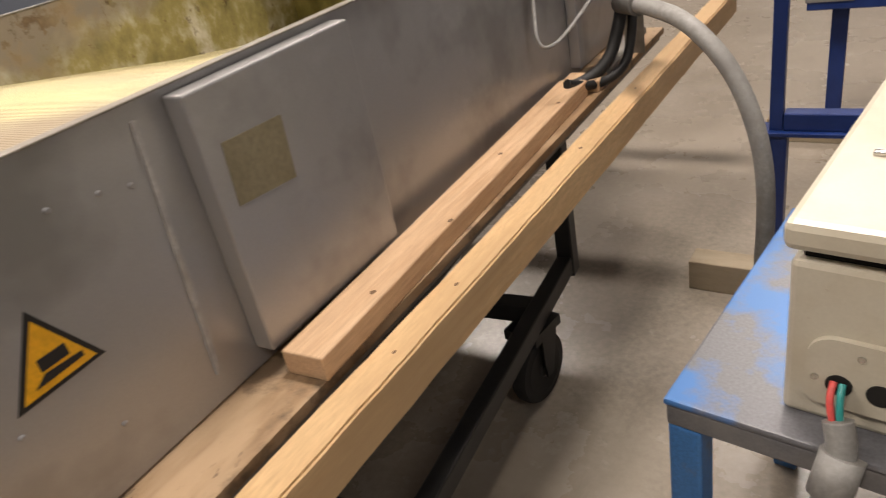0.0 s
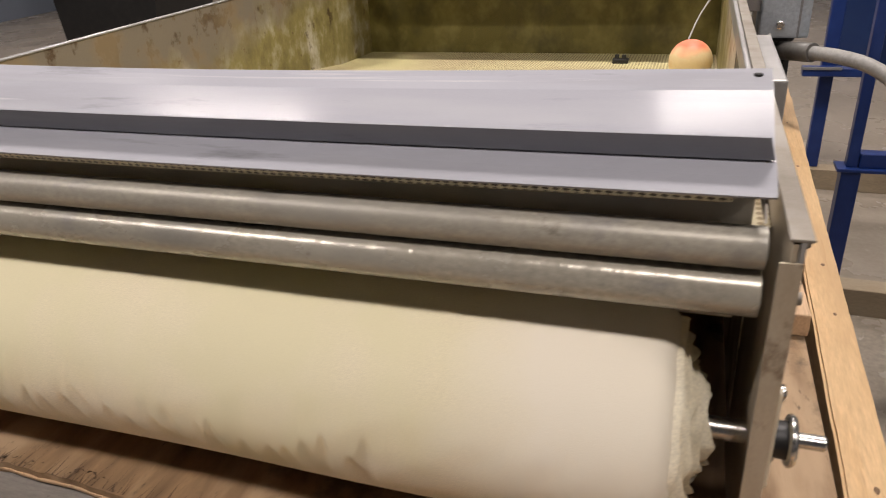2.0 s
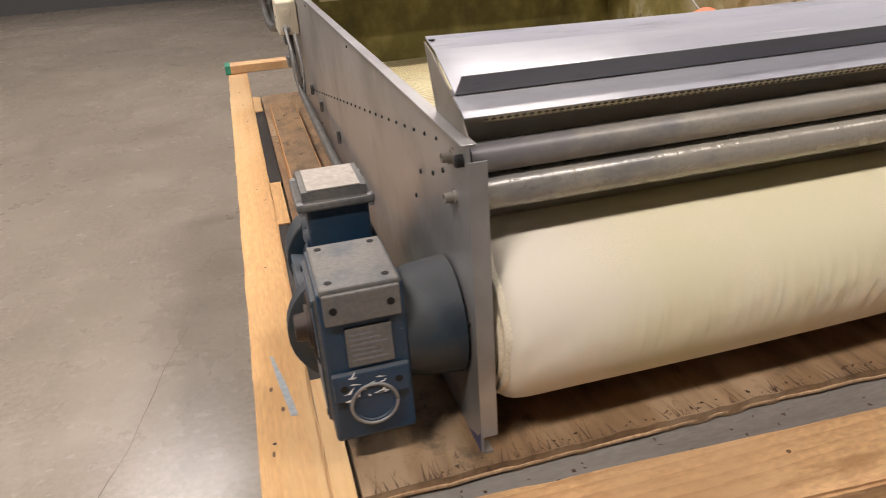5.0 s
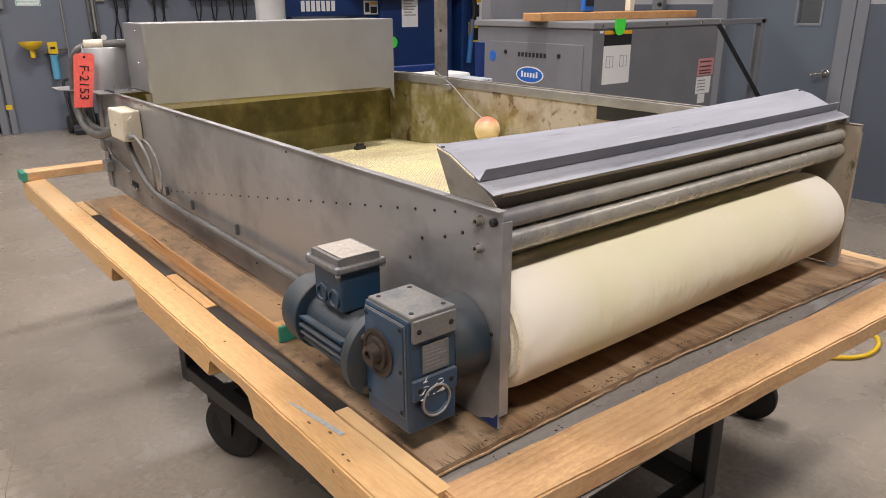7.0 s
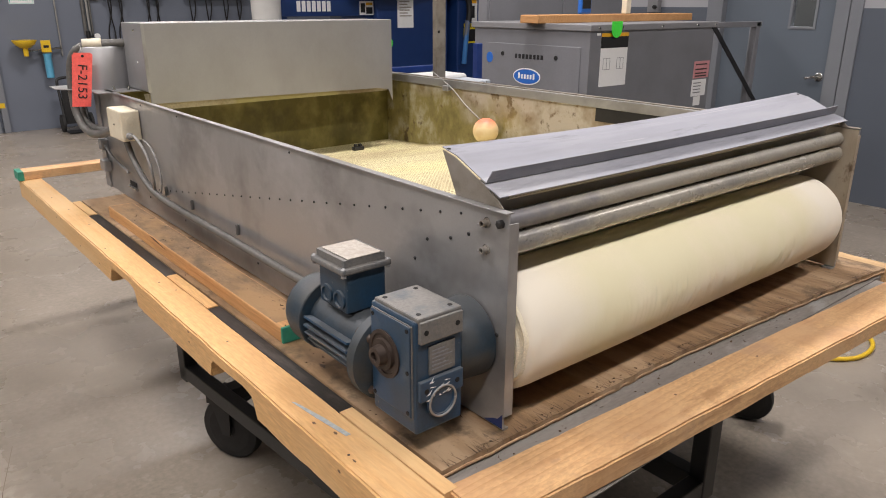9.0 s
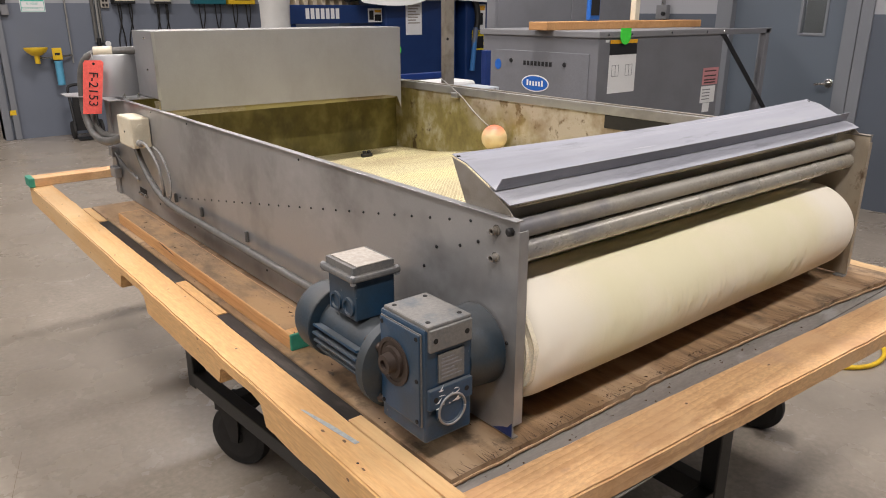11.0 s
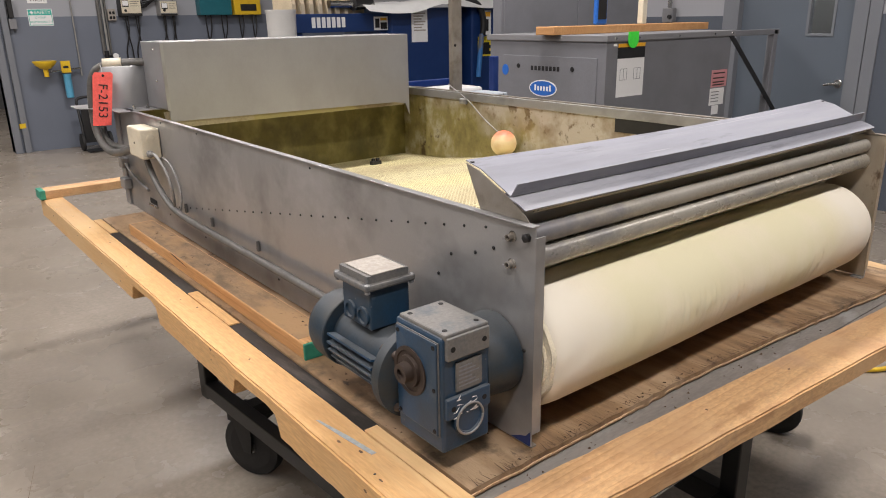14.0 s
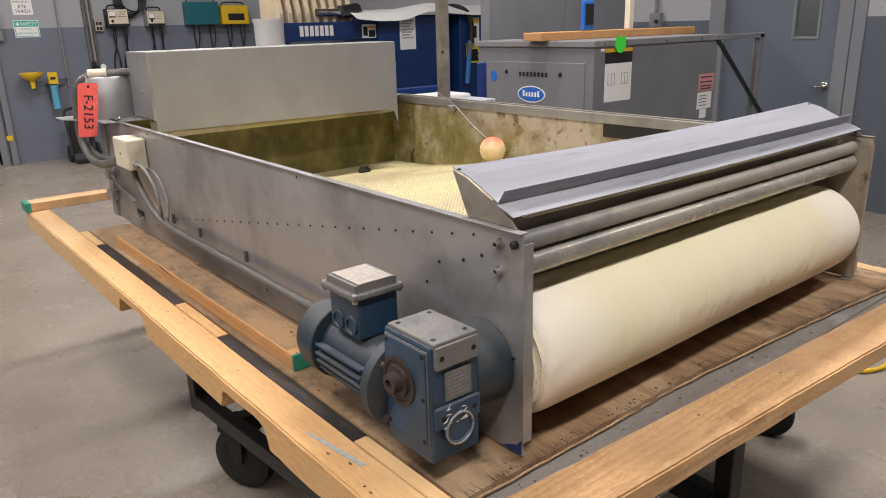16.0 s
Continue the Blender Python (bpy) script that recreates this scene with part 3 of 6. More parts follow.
def sheet(bm, profile, x0, x1, t, nx=24, crown=(), cut=None):
    """A bent sheet: profile of (y, z) pushed along x, of thickness t, each bend crowned up in the middle; cut trims the ends of the last bend."""
    crown = crown or [0.0] * len(profile)
    n = len(profile)
    nor = []
    for i in range(n):
        a, b = Vector(profile[max(i - 1, 0)]), Vector(profile[min(i + 1, n - 1)])
        d = (b - a).normalized()
        nor.append(Vector((d.y, -d.x)))
    grid = []
    for k in range(nx + 1):
        s = k / nx
        x = x0 + (x1 - x0) * s
        up = math.sin(math.pi * s)
        xs = [x] * n
        if cut and k in (0, nx):
            xs[-1] += cut if k == 0 else -cut
        grid.append([[bm.verts.new((xx, p[0] + h * m.x, p[1] + h * m.y + c * up)) for xx, p, m, c in zip(xs, profile, nor, crown)] for h in (0, t)])
    for a, b in zip(grid, grid[1:]):
        for i in range(n - 1):
            bm.faces.new((a[0][i], a[0][i + 1], b[0][i + 1], b[0][i]))
            bm.faces.new((a[1][i], b[1][i], b[1][i + 1], a[1][i + 1]))
        for i in (0, n - 1):
            bm.faces.new((a[0][i], b[0][i], b[1][i], a[1][i]))
    for g in (grid[0], grid[-1]):
        for i in range(n - 1):
            bm.faces.new((g[0][i], g[0][i + 1], g[1][i + 1], g[1][i]))
    return bm


def mesh_ob(name, bm, material):
    bmesh.ops.recalc_face_normals(bm, faces=bm.faces)
    me = bpy.data.meshes.new(name)
    bm.to_mesh(me)
    bm.free()
    me.materials.append(material)
    return new(name, me)


def part(name, bm, material, parent, label=""):
    ob = mesh_ob(name, bm, material)
    ob.parent = parent
    if parent.type == "EMPTY":
        ob.matrix_parent_inverse = Matrix.Translation(-parent.location)
    return tagged(ob, label)


def solo(name, bm, material, label, category, group="", kind=""):
    return tagged(mesh_ob(name, bm, material), label, category, group, kind)


def thing(name, base, label, category, group="", kind=""):
    ob = new(name)
    ob.location = base
    ob.empty_display_size = 0.1
    return tagged(ob, label, category, group, kind)


B = bmesh.new


def turned(bm, angle, at):
    bmesh.ops.rotate(bm, verts=bm.verts, cent=at, matrix=Matrix.Rotation(radians(angle), 3, "Z"))
    return bm


def writing(name, text, size, m, material, parent, label=""):
    """Letters of the built-in font as a thin mesh, facing along the local z of m."""
    c = bpy.data.curves.new(name, "FONT")
    c.body, c.size, c.extrude, c.align_x, c.align_y = text, size, 0.0004, "CENTER", "CENTER"
    tmp = new(name, c)
    dg = bpy.context.evaluated_depsgraph_get()
    me = bpy.data.meshes.new_from_object(tmp.evaluated_get(dg))
    bpy.data.objects.remove(tmp)
    bm = B()
    bm.from_mesh(me)
    bpy.data.meshes.remove(me)
    bmesh.ops.transform(bm, verts=bm.verts, matrix=m)
    return part(name, bm, material, parent, label)


D = 0.80          # height of the plywood deck over the floor
W = 1.375         # width of the machine between its side plates
H = D + 0.42      # top of the side plates
# ---------------------------------------------------------------- setting
XW, XE, YS, YN = -9.0, 5.45, -8.0, 9.65
solo("floor", box(B(), XW, XE, YS, YN + 6, -0.1, 0.0), CONCRETE, "sealed grey-brown concrete workshop floor with mottled stains", "floor", "", "structure")
solo("ceiling", box(B(), XW, XE, YS, YN + 6, CEILING, CEILING + 0.15), LOW_BOUNCE, "unseen workshop ceiling, set dark to cut bounced light", "ceiling", "", "structure")
bm = B()
box(bm, 0.55, XE, YN, YN + 0.2, 0, CEILING)
box(bm, XW, -7.0, YN, YN + 0.2, 0, CEILING)
box(bm, -7.0, 0.55, YN, YN + 0.2, 3.2, CEILING)
solo("wall_north", bm, WALL, "workshop wall painted dark grey-blue below and pale grey above", "wall", "", "structure")
solo("wall_back", box(B(), XW, 5.0, YN + 6, YN + 6.2, 0, CEILING), LOW_BOUNCE, "grey wall of the hall beyond the opening", "wall", "", "structure")
bm = B()
box(bm, XE, XE + 0.2, YS, 1.80, 0, CEILING)
box(bm, XE, XE + 0.2, 2.90, YN, 0, CEILING)
box(bm, XE, XE + 0.2, 1.80, 2.90, 2.13, CEILING)
solo("wall_east", bm, WALL_E_DIM, "workshop wall painted dark grey-blue below and pale grey above", "wall", "", "structure")
solo("wall_west", box(B(), XW - 0.2, XW, YS, YN + 6, 0, CEILING), WALL, "two-tone painted workshop wall", "wall", "", "structure")
solo("wall_south", box(B(), XW, XE, YS - 0.2, YS, 0, CEILING), WALL, "two-tone painted workshop wall", "wall", "", "structure")

crack = B()
pts = [(-0.60, 1.95), (-0.679, 1.662), (-0.70, 1.53), (-0.727, 1.406), (-0.755, 1.25), (-0.80, 1.124), (-0.83, 1.02)]
for (ax, ay), (bx, by) in zip(pts, pts[1:]):
    vs = [crack.verts.new(p) for p in ((ax - 0.001, ay, 0.0008), (ax + 0.001, ay, 0.0008), (bx + 0.001, by, 0.0008), (bx - 0.001, by, 0.0008))]
    crack.faces.new(vs)
part("crack", crack, SPLIT, bpy.data.objects["floor"], "thin dark crack")
# ceiling lights; (4.8, -1.6) and both at y 11.6 unseen, added to brighten floor
LIGHTS = {(-5.3, -1.6): 0.5, (-1.65, -1.6): 1.05, (1.65, -1.6): 0.7, (4.8, -1.6): 0.45, (-5.3, 1.75): 0.55, (-1.65, 1.75): 0.95, (1.65, 1.75): 1.3,
          (-5.3, 6.1): 1.0, (-1.65, 6.1): 1.0, (1.65, 6.1): 1.0, (-5.3, 11.6): 1.0, (-1.65, 11.6): 1.0}
for (lx, ly), share in LIGHTS.items():
    ceiling_lamp(lx, ly, LAMP * share)
    t = thing("ceiling_light", (lx, ly, CEILING), "white fluorescent ceiling light fitting", "ceiling light", "ceiling lights")
    bm = B()
    box(bm, lx - 0.62, lx + 0.62, ly - 0.3, ly + 0.3, CEILING - 0.1, CEILING - 0.002, 0.01)
    part("housing", bm, WHITE, t)

# ---------------------------------------------------------------- wheeled platform
cart = thing("platform_cart", (0.65, 1.0, 0), "black steel platform cart on rubber castors", "cart")
zt, LOW, SKEW = D - 0.052, 0.255, 4.2


def cart_bar(name, x0, x1, y0, y1, z0, z1):
    bm = box(B(), x0, x1, y0, y1, z0, z1, 0.004)
    return part(name, turned(bm, SKEW, (-0.05, 1.58, 0)), BLACK, cart)


for x in (-0.07, 1.33):
    cart_bar("side_rail", x, x + 0.05, 0.06, 2.0, zt - 0.05, zt)
    cart_bar("lower_rail", x, x + 0.045, 0.16, 1.6, LOW, LOW + 0.055)
    cart_bar("leg", x, x + 0.05, 1.56, 1.61, LOW - 0.01, zt - 0.05)
    cart_bar("leg", x, x + 0.05, 0.1, 0.15, LOW - 0.01, zt - 0.05)
for y in (0.06, 0.7, 1.3, 1.95):
    cart_bar("cross_rail", -0.02, 1.33, y, y + 0.05, zt - 0.05, zt)
for y in (0.22, 1.3):
    cart_bar("lower_cross_rail", -0.025, 1.33, y, y + 0.06, LOW, LOW + 0.05)
for name, x0, x1, y0, y1, z0, z1 in (("leg", 0.787, 0.845, 0.006, 0.056, 0.240, zt - 0.001), ("lower_rail", 0.790, 0.840, 0.057, 1.30, 0.242, LOW + 0.055),
                                     ("lower_cross_rail", 0.05, 0.786, 0.008, 0.054, 0.242, LOW + 0.055)):
    part(name, box(B(), x0, x1, y0, y1, z0, z1, 0.004), BLACK, cart)
cart_bar("lower_shelf", 0.0, 1.32, 0.18, 0.6, LOW + 0.05, LOW + 0.056)


def castor(x, y, turn, r=0.105):
    def rot(bm):
        return turned(bm, turn, (x, y, 0))
    w = part("caster", rot(spin(B(), (x - 0.025, y, r), (1, 0, 0), [(0, r * 0.72), (0.001, r * 0.74), (0.003, r * 0.95), (0.014, r), (0.036, r), (0.047, r * 0.95), (0.049, r * 0.74), (0.05, r * 0.72)], 44)), RUBBER, cart, "black rubber castor wheel")
    part("hub", rot(spin(B(), (x - 0.03, y, r), (1, 0, 0), [(0, 0.018), (0.002, 0.024), (0.010, 0.03), (0.012, r * 0.7), (0.048, r * 0.7), (0.05, 0.03), (0.058, 0.024), (0.06, 0.018)], 32)), BLACK, w)
    bm = B()
    for s in (-0.042, 0.036):
        prism(bm, [(y - 0.014, r - 0.016), (y + 0.016, r - 0.016), (y + 0.030, r + 0.03), (y + 0.055, 0.225), (y - 0.020, 0.225), (y - 0.020, r + 0.03)], "x", x + s, x + s + 0.006)
    box(bm, x - 0.05, x + 0.05, y - 0.06, y + 0.065, 0.225, LOW)
    part("fork", rot(bm), BLACK, w)


castor(0.02, 1.38, 28, 0.118)
castor(1.35, 1.41, -8)
castor(1.68, 0.34, 20, 0.095)
castor(0.10, 0.30, 12)

# ---------------------------------------------------------------- timbers
def rail_poly(y0, y1, notches, top, bottom, pockets=()):
    """Side view of a notched timber: (y, z) polygon."""
    p = [(y0, top), (y0, bottom)]
    for a, b, h in notches:
        p += [(a, bottom), (a + 0.005, h - 0.020), (a + 0.016, h - 0.004), (a + 0.06, h), (b - 0.045, h - 0.003), (b - 0.022, h), (b - 0.016, h - 0.018), (b - 0.006, h - 0.026), (b, bottom)]
    return p + [(y1, bottom), (y1, top)]


def rough_sawn(bm, axis, amp, seed):
    """Bevel a timber, cut it along its length and wear its arrises unevenly."""
    bmesh.ops.bevel(bm, geom=bm.edges[:], offset=0.004, segments=2, affect="EDGES")
    bmesh.ops.triangulate(bm, faces=[f for f in bm.faces if len(f.verts) > 4])
    for k in range(7):
        far = [e for e in bm.edges if abs(e.verts[0].co[axis] - e.verts[1].co[axis]) > 0.03]
        if not far:
            break
        bmesh.ops.subdivide_edges(bm, edges=far, cuts=1)
    bmesh.ops.triangulate(bm, faces=[f for f in bm.faces if len(f.verts) > 4])
    for v in bm.verts:
        q = v.co * 9 + Vector((seed, 0, 0))
        big = noise.noise_vector(q)
        chip = max(0.0, noise.noise(v.co * 31 + Vector((0, seed, 0))) - 0.25)
        d = big * amp
        d.z = -abs(d.z) * (1.0 if v.co.z > D - 0.02 else -1.0) - (amp * 2.0 * chip if v.co.z > D - 0.02 else -amp * 3.0 * chip)
        d[axis] = 0
        v.co += d
    return bm


bm = B()
prism(bm, rail_poly(-0.235, 2.84, [(0.45, 0.69, D - 0.028), (1.22, 1.475, D - 0.026)], D, D - 0.084), "x", -0.285, -0.2)
rough_sawn(bm, 1, 0.0022, 1.0)
rail = solo("timber_rail", bm, PINE_Y, "notched pale pine rail along the motor side of the deck", "timber", "deck rails")
bm = B()
prism(bm, rail_poly(-0.1, 2.72, [], D - 0.004, D - 0.084), "x", 1.503, 1.563)
rough_sawn(bm, 1, 0.0016, 5.0)
solo("timber_rail", turned(bm, -1.3, (1.522, 0.1, D)), PINE_R, "pale pine rail beside the warning-sign plate", "timber", "deck rails")
bm = B()
box(bm, -0.19, 1.74, -0.198, -0.080, D - 0.048, D - 0.001)
rough_sawn(bm, 0, 0.0018, 9.0)
solo("timber_rail", turned(bm, -3.05, (0.3, -0.146, D)), PINE_X, "wide knotted pine board along the front of the deck", "timber", "deck rails")
bm = B()
box(bm, -0.29, 1.62, 2.78, 2.87, D + 0.001, D + 0.039, 0.003)
t = solo("timber_rail", bm, PINE_X, "pine stud with green painted end across the back", "timber", "deck rails")
bm = B()
box(bm, -0.294, -0.27, 2.778, 2.872, D, D + 0.041, 0.003)
part("painted_end", bm, GREEN, t, "green painted end")

deck = thing("plywood_deck", (0.65, 1.1, D - 0.018), "worn brown plywood deck with a splintered front edge", "deck")
bm = B()
nx = 90
random.seed(5)


def deck_edge(x):
    """The worn front edge of the plywood, bowing forward towards the sign side."""
    return -0.022 - 0.060 * max(0.0, (x - 0.40) / 0.95) ** 1.5


lo = []
for k in range(nx + 1):
    x = -0.165 + 1.66 * k / nx
    lo.append((x, deck_edge(x) + random.uniform(-0.002, 0.002)))
prism(bm, lo + [(1.495, 2.26), (-0.165, 2.26)], "z", D - 0.018, D)
part("sheet", bm, PLY, deck)
bm = B()
for k in range(260):
    x = random.uniform(-0.15, 1.47)
    y = deck_edge(x) - 0.001
    ln = 0.006 + 0.05 * random.random() ** 2.2
    w = random.uniform(0.0003, 0.0009)
    if k % 6 == 0:
        ln, w = random.uniform(0.018, 0.045), random.uniform(0.0009, 0.0019)
    vs = [bm.verts.new(p) for p in ((x - w, y + 0.001, D + 0.0015), (x + w, y + 0.001, D + 0.0015), (x + random.uniform(-0.01, 0.01), y + ln, D + 0.0008))]
    bm.faces.new(vs)
tagged(part("splinter", bm, SPLIT, deck, "dark splits along the edge"), kind="stuff")
bm = B()
prism(bm, [(x, y - 0.0025) for x, y in lo[::3]] + [(x, y + 0.001) for x, y in lo[::-3]], "z", D - 0.0135, D - 0.010)
part("bottom_ply", bm, FIR_R, deck, "orange bottom veneer at the broken edge")
WORN = mat("worn_dark_steel", (0.022, 0.018, 0.015), 0.5, 0.2, (0.12, 0.10, 0.085), 0.6, 30, 200, 0.2, (1, 0.2, 1), None, 2, 0.55, 0.7)
# strips under the deck
base = thing("deck_base", (0.65, 1.1, D - 0.05), "grey weathered boards under the plywood", "boards")
part("sheet", box(B(), -0.199, 1.47, -0.19, 2.3, D - 0.05, D - 0.0485), GREYWOOD, base)
part("board", box(B(), -0.199, 1.47, -0.098, 2.3, D - 0.0484, D - 0.020), GREYWOOD, base)
part("board", box(B(), -0.150, 1.43, -0.175, -0.1, D - 0.0484, D - 0.0215), GREYWOOD, base)
for y0, y1 in ((0.25, 0.90), (1.20, 2.02)):
    bm = B()
    box(bm, -0.199, -0.166, y0, y1, D - 0.0185, D - 0.004)
    solo("steel_strip", bm, WORN, "dark steel strip in the gap beside the rail", "strip", "steel strips")
for y0, y1 in ((-0.07, 0.25), (0.90, 1.20), (2.02, 2.26)):
    bm = B()
    box(bm, -0.1995, -0.171, y0, y1, D - 0.0195, D - 0.001)
    solo("spacer_block", bm, PINE_Y, "pine spacer between rail and plywood", "spacer", "spacers")

# loose studs
# crumbs of wood and dirt swept into the corners of the deck
random.seed(17)
bm = B()
for k in range(200):
    zone = random.random()
    if zone < 0.55:
        x, y, z = random.uniform(-0.165, -0.012), random.uniform(-0.03, 2.3), D
        if -0.155 < x < -0.05 and y > 0.57:
            z = D + 0.0405
            if x < -0.14 or x > -0.065 or y > 1.92:
                continue
    elif zone < 0.8:
        x, y, z = random.uniform(-0.1, 0.6), random.uniform(-0.016, -0.004), D
    else:
        x, z = random.uniform(-0.12, 1.0), D - 0.0198
        y = deck_edge(x) - random.uniform(0.004, 0.05)
        if y < -0.096:
            z = D - 0.0213
    s = random.uniform(0.0012, 0.0035)
    c = [bm.verts.new((x + s * random.uniform(-1.6, 1.6), y + s * random.uniform(-1.6, 1.6), z + h)) for h in (0.0, 0.0, 0.0, s)]
    for f in ((0, 1, 3), (1, 2, 3), (2, 0, 3), (0, 2, 1)):
        bm.faces.new([c[i] for i in f])
tagged(solo("wood_crumbs", bm, SPLIT, "dark crumbs of wood and dirt scattered on the deck", "debris"), kind="stuff")
t = thing("wooden_stud", (-0.1, 1.3, D), "orange fir stud with a green painted end, lying on the deck", "stud", "loose studs")
bm = B()
box(bm, -0.147, -0.059, 0.590, 1.945, D, D + 0.04, 0.003)
part("board", bm, FIR_Y, t)
part("grime", box(B(), -0.143, -0.063, 0.62, 1.935, D + 0.0401, D + 0.0405), GRIME, t, "grimy brown upper face")
part("split", prism(B(), [(1.34, D + 0.028), (1.45, D + 0.034), (1.50, D + 0.0402), (1.455, D + 0.0402), (1.37, D + 0.032)], "x", -0.1476, -0.1471), SPLIT, t, "dark split in the edge")
bm = B()
box(bm, -0.148, -0.058, 0.582, 0.591, D, D + 0.041, 0.003)
part("painted_end", bm, GREEN, t, "green painted end")
t = thing("wooden_stud", (1.46, 1.1, D), "pale fir stud lying on the deck beside the side plate", "stud", "loose studs")
bm = B()
box(bm, 1.428, 1.500, 0.540, 1.66, D, D + 0.04, 0.003)
part("board", turned(bm, 1.6, (1.428, 0.54, D)), FIR_R, t)

# ---------------------------------------------------------------- filter machine
mc = thing("filter_machine", (W / 2, 1.1, D), "stainless steel conveyor filter tank with stained inside", "machine")
L0 = 2.46
bm = B()
box(bm, -0.004, 0.0, 0.0, L0, D + 0.004, H - 0.003)
box(bm, -0.004, 0.018, -0.003, 0.0, D + 0.03, H - 0.02)
side = part("side_plate", bm, STEEL, mc, "brushed stainless side plate with rivets")
part("rim", box(B(), -0.010, 0.008, 0.0, L0, H - 0.003, H, 0.001), STEEL, side)
part("foot", box(B(), 0.0, 0.012, 0.0, 0.02, D, D + 0.004), RIMM, side)
bm = B()
box(bm, W, W + 0.004, 0.0, 2.3, D + 0.004, H - 0.003)
side_r = part("side_plate", bm, STEEL, mc, "brushed stainless side plate with a warning sign")
part("rim", box(B(), W - 0.008, W + 0.010, 0.0, 2.3, H - 0.003, H, 0.001), RIMM, side_r)
part("front_flange", box(B(), W - 0.013, W + 0.004, -0.003, 0.0, D + 0.03, H - 0.02), TANNED, side_r)
part("foot", box(B(), W - 0.02, W, 0.0, 0.03, D, D + 0.004), STEEL_DULL, side_r)
# stained liners inside
part("inner_wall", box(B(), 0.002, 0.006, 0.25, 2.3, D + 0.04, H - 0.004), STAIN_D, mc, "inside wall with yellow and rust stains")
bm = B()
box(bm, W - 0.006, W - 0.002, 0.25, 2.3, D + 0.04, H - 0.004)
part("inner_wall", bm, STAIN_L, mc, "inside wall with yellow and rust stains")
part("inner_lip", box(B(), W - 0.016, W - 0.0065, 0.25, 2.3, H - 0.040, H - 0.0045, 0.002), STEEL, mc, "pale steel lip along the top of the inside wall")
part("inner_wall", box(B(), W - 0.005, W - 0.001, 0.001, 0.249, D + 0.006, H - 0.005), TANNED, mc, "tan-stained inside of the plate end")
part("slot_cover", box(B(), W - 0.012, W - 0.007, 0.6, 0.93, D + 0.33, D + 0.379), BLACK, mc, "dark slot in the inside wall")
part("back_wall", box(B(), 0.006, W - 0.006, 2.3, 2.31, D + 0.03, H - 0.005), OLIVE, mc, "olive-stained back wall")
part("back_shelf", box(B(), -0.06, W + 0.01, 2.2, 2.62, H - 0.004, H, 0.001), STEEL_DULL, mc)
part("shelf_tab", prism(B(), [(-0.06, 2.36), (-0.15, 2.47), (-0.145, 2.60), (-0.06, 2.60)], "z", H - 0.0035, H - 0.0005), STEEL_DULL, mc)
# perforated conveyor belt
prof = [(2.3, 0.07), (2.0, 0.085), (1.65, 0.135), (1.3, 0.205), (1.0, 0.262), (0.6, 0.33), (0.35, 0.365), (0.2, 0.372), (0.125, 0.372)]
bm = B()
rows = []
for y, z in prof:
    rows.append([bm.verts.new((x, y, D + z)) for x in (0.006, 0.5, 0.9, W - 0.006)])
for a, b in zip(rows, rows[1:]):
    for k in range(3):
        f = bm.faces.new((a[k], b[k], b[k + 1], a[k + 1]))
        f.smooth = True
part("conveyor_belt", bm, MESHM, mc, "cream perforated plastic conveyor belt")
# pipes
def roller(z, r, material):
    bm = B()
    spin(bm, (0.012, 0.051, z), (1, 0, 0), [(0, r * 0.6), (0.001, r), (W - 0.03, r), (W - 0.028, r * 0.6)], 40)
    return part("roller", bm, material, mc, "worn steel roller tube")


roller(D + 0.386, 0.0185, PIPE)
roller(D + 0.3435, 0.0222, PIPE_WET)
# splash guard
SX0, SX1 = 0.007, 1.356
guard = part("splash_guard", sheet(B(), [(0.188, D + 0.502), (0.177, D + 0.4985), (0.148, D + 0.4920), (0.070, D + 0.4560), (0.059, D + 0.4785)], SX0, SX1, 0.002, 30, (-0.010, -0.010, -0.009, -0.003, -0.003), 0.006), STEEL_X, mc, "bright bent sheet-steel splash guard")
part("lower_sheet", sheet(B(), [(0.10, D + 0.4535), (0.072, D + 0.4520), (0.052, D + 0.4465), (0.032, D + 0.4375)], SX0 - 0.002, SX1 + 0.002, 0.002, 20, (-0.003, -0.003, -0.003, -0.004)), STEEL_X, guard)
part("perforated_strip", sheet(B(), [(0.036, D + 0.437), (0.040, D + 0.4305)], 0.03, SX1 - 0.03, 0.001, 12, (-0.004, -0.004)), SLOTTED, guard)
for x in (0.004, SX1 - 0.006):
    bm = B()
    prism(bm, [(0.184, D + 0.4985), (0.148, D + 0.4895), (0.110, D + 0.472), (0.072, D + 0.4545), (0.034, D + 0.432), (0.022, H + 0.001), (0.145, H + 0.001)], "x", x, x + 0.002)
    part("end_bracket", bm, RIMM, guard)
for x in (0.012, SX1 - 0.012):
    part("rivet_hole", cyl(B(), (x, 0.176, D + 0.4985), (x, 0.176, D + 0.5015), 0.004, None, 12), DARK, guard)
# cloth web, its slope shaped to block light from the top of the roll
bm = B()
sheet(bm, [(0.140, D + 0.262), (0.105, D + 0.325), (0.082, D + 0.385), (0.08, D + 0.452)], 0.01, W - 0.028, 0.003, 4)
part("cloth_web", bm, CLOTH, mc, "cream cloth behind the rollers, sloped to keep light off the roll")

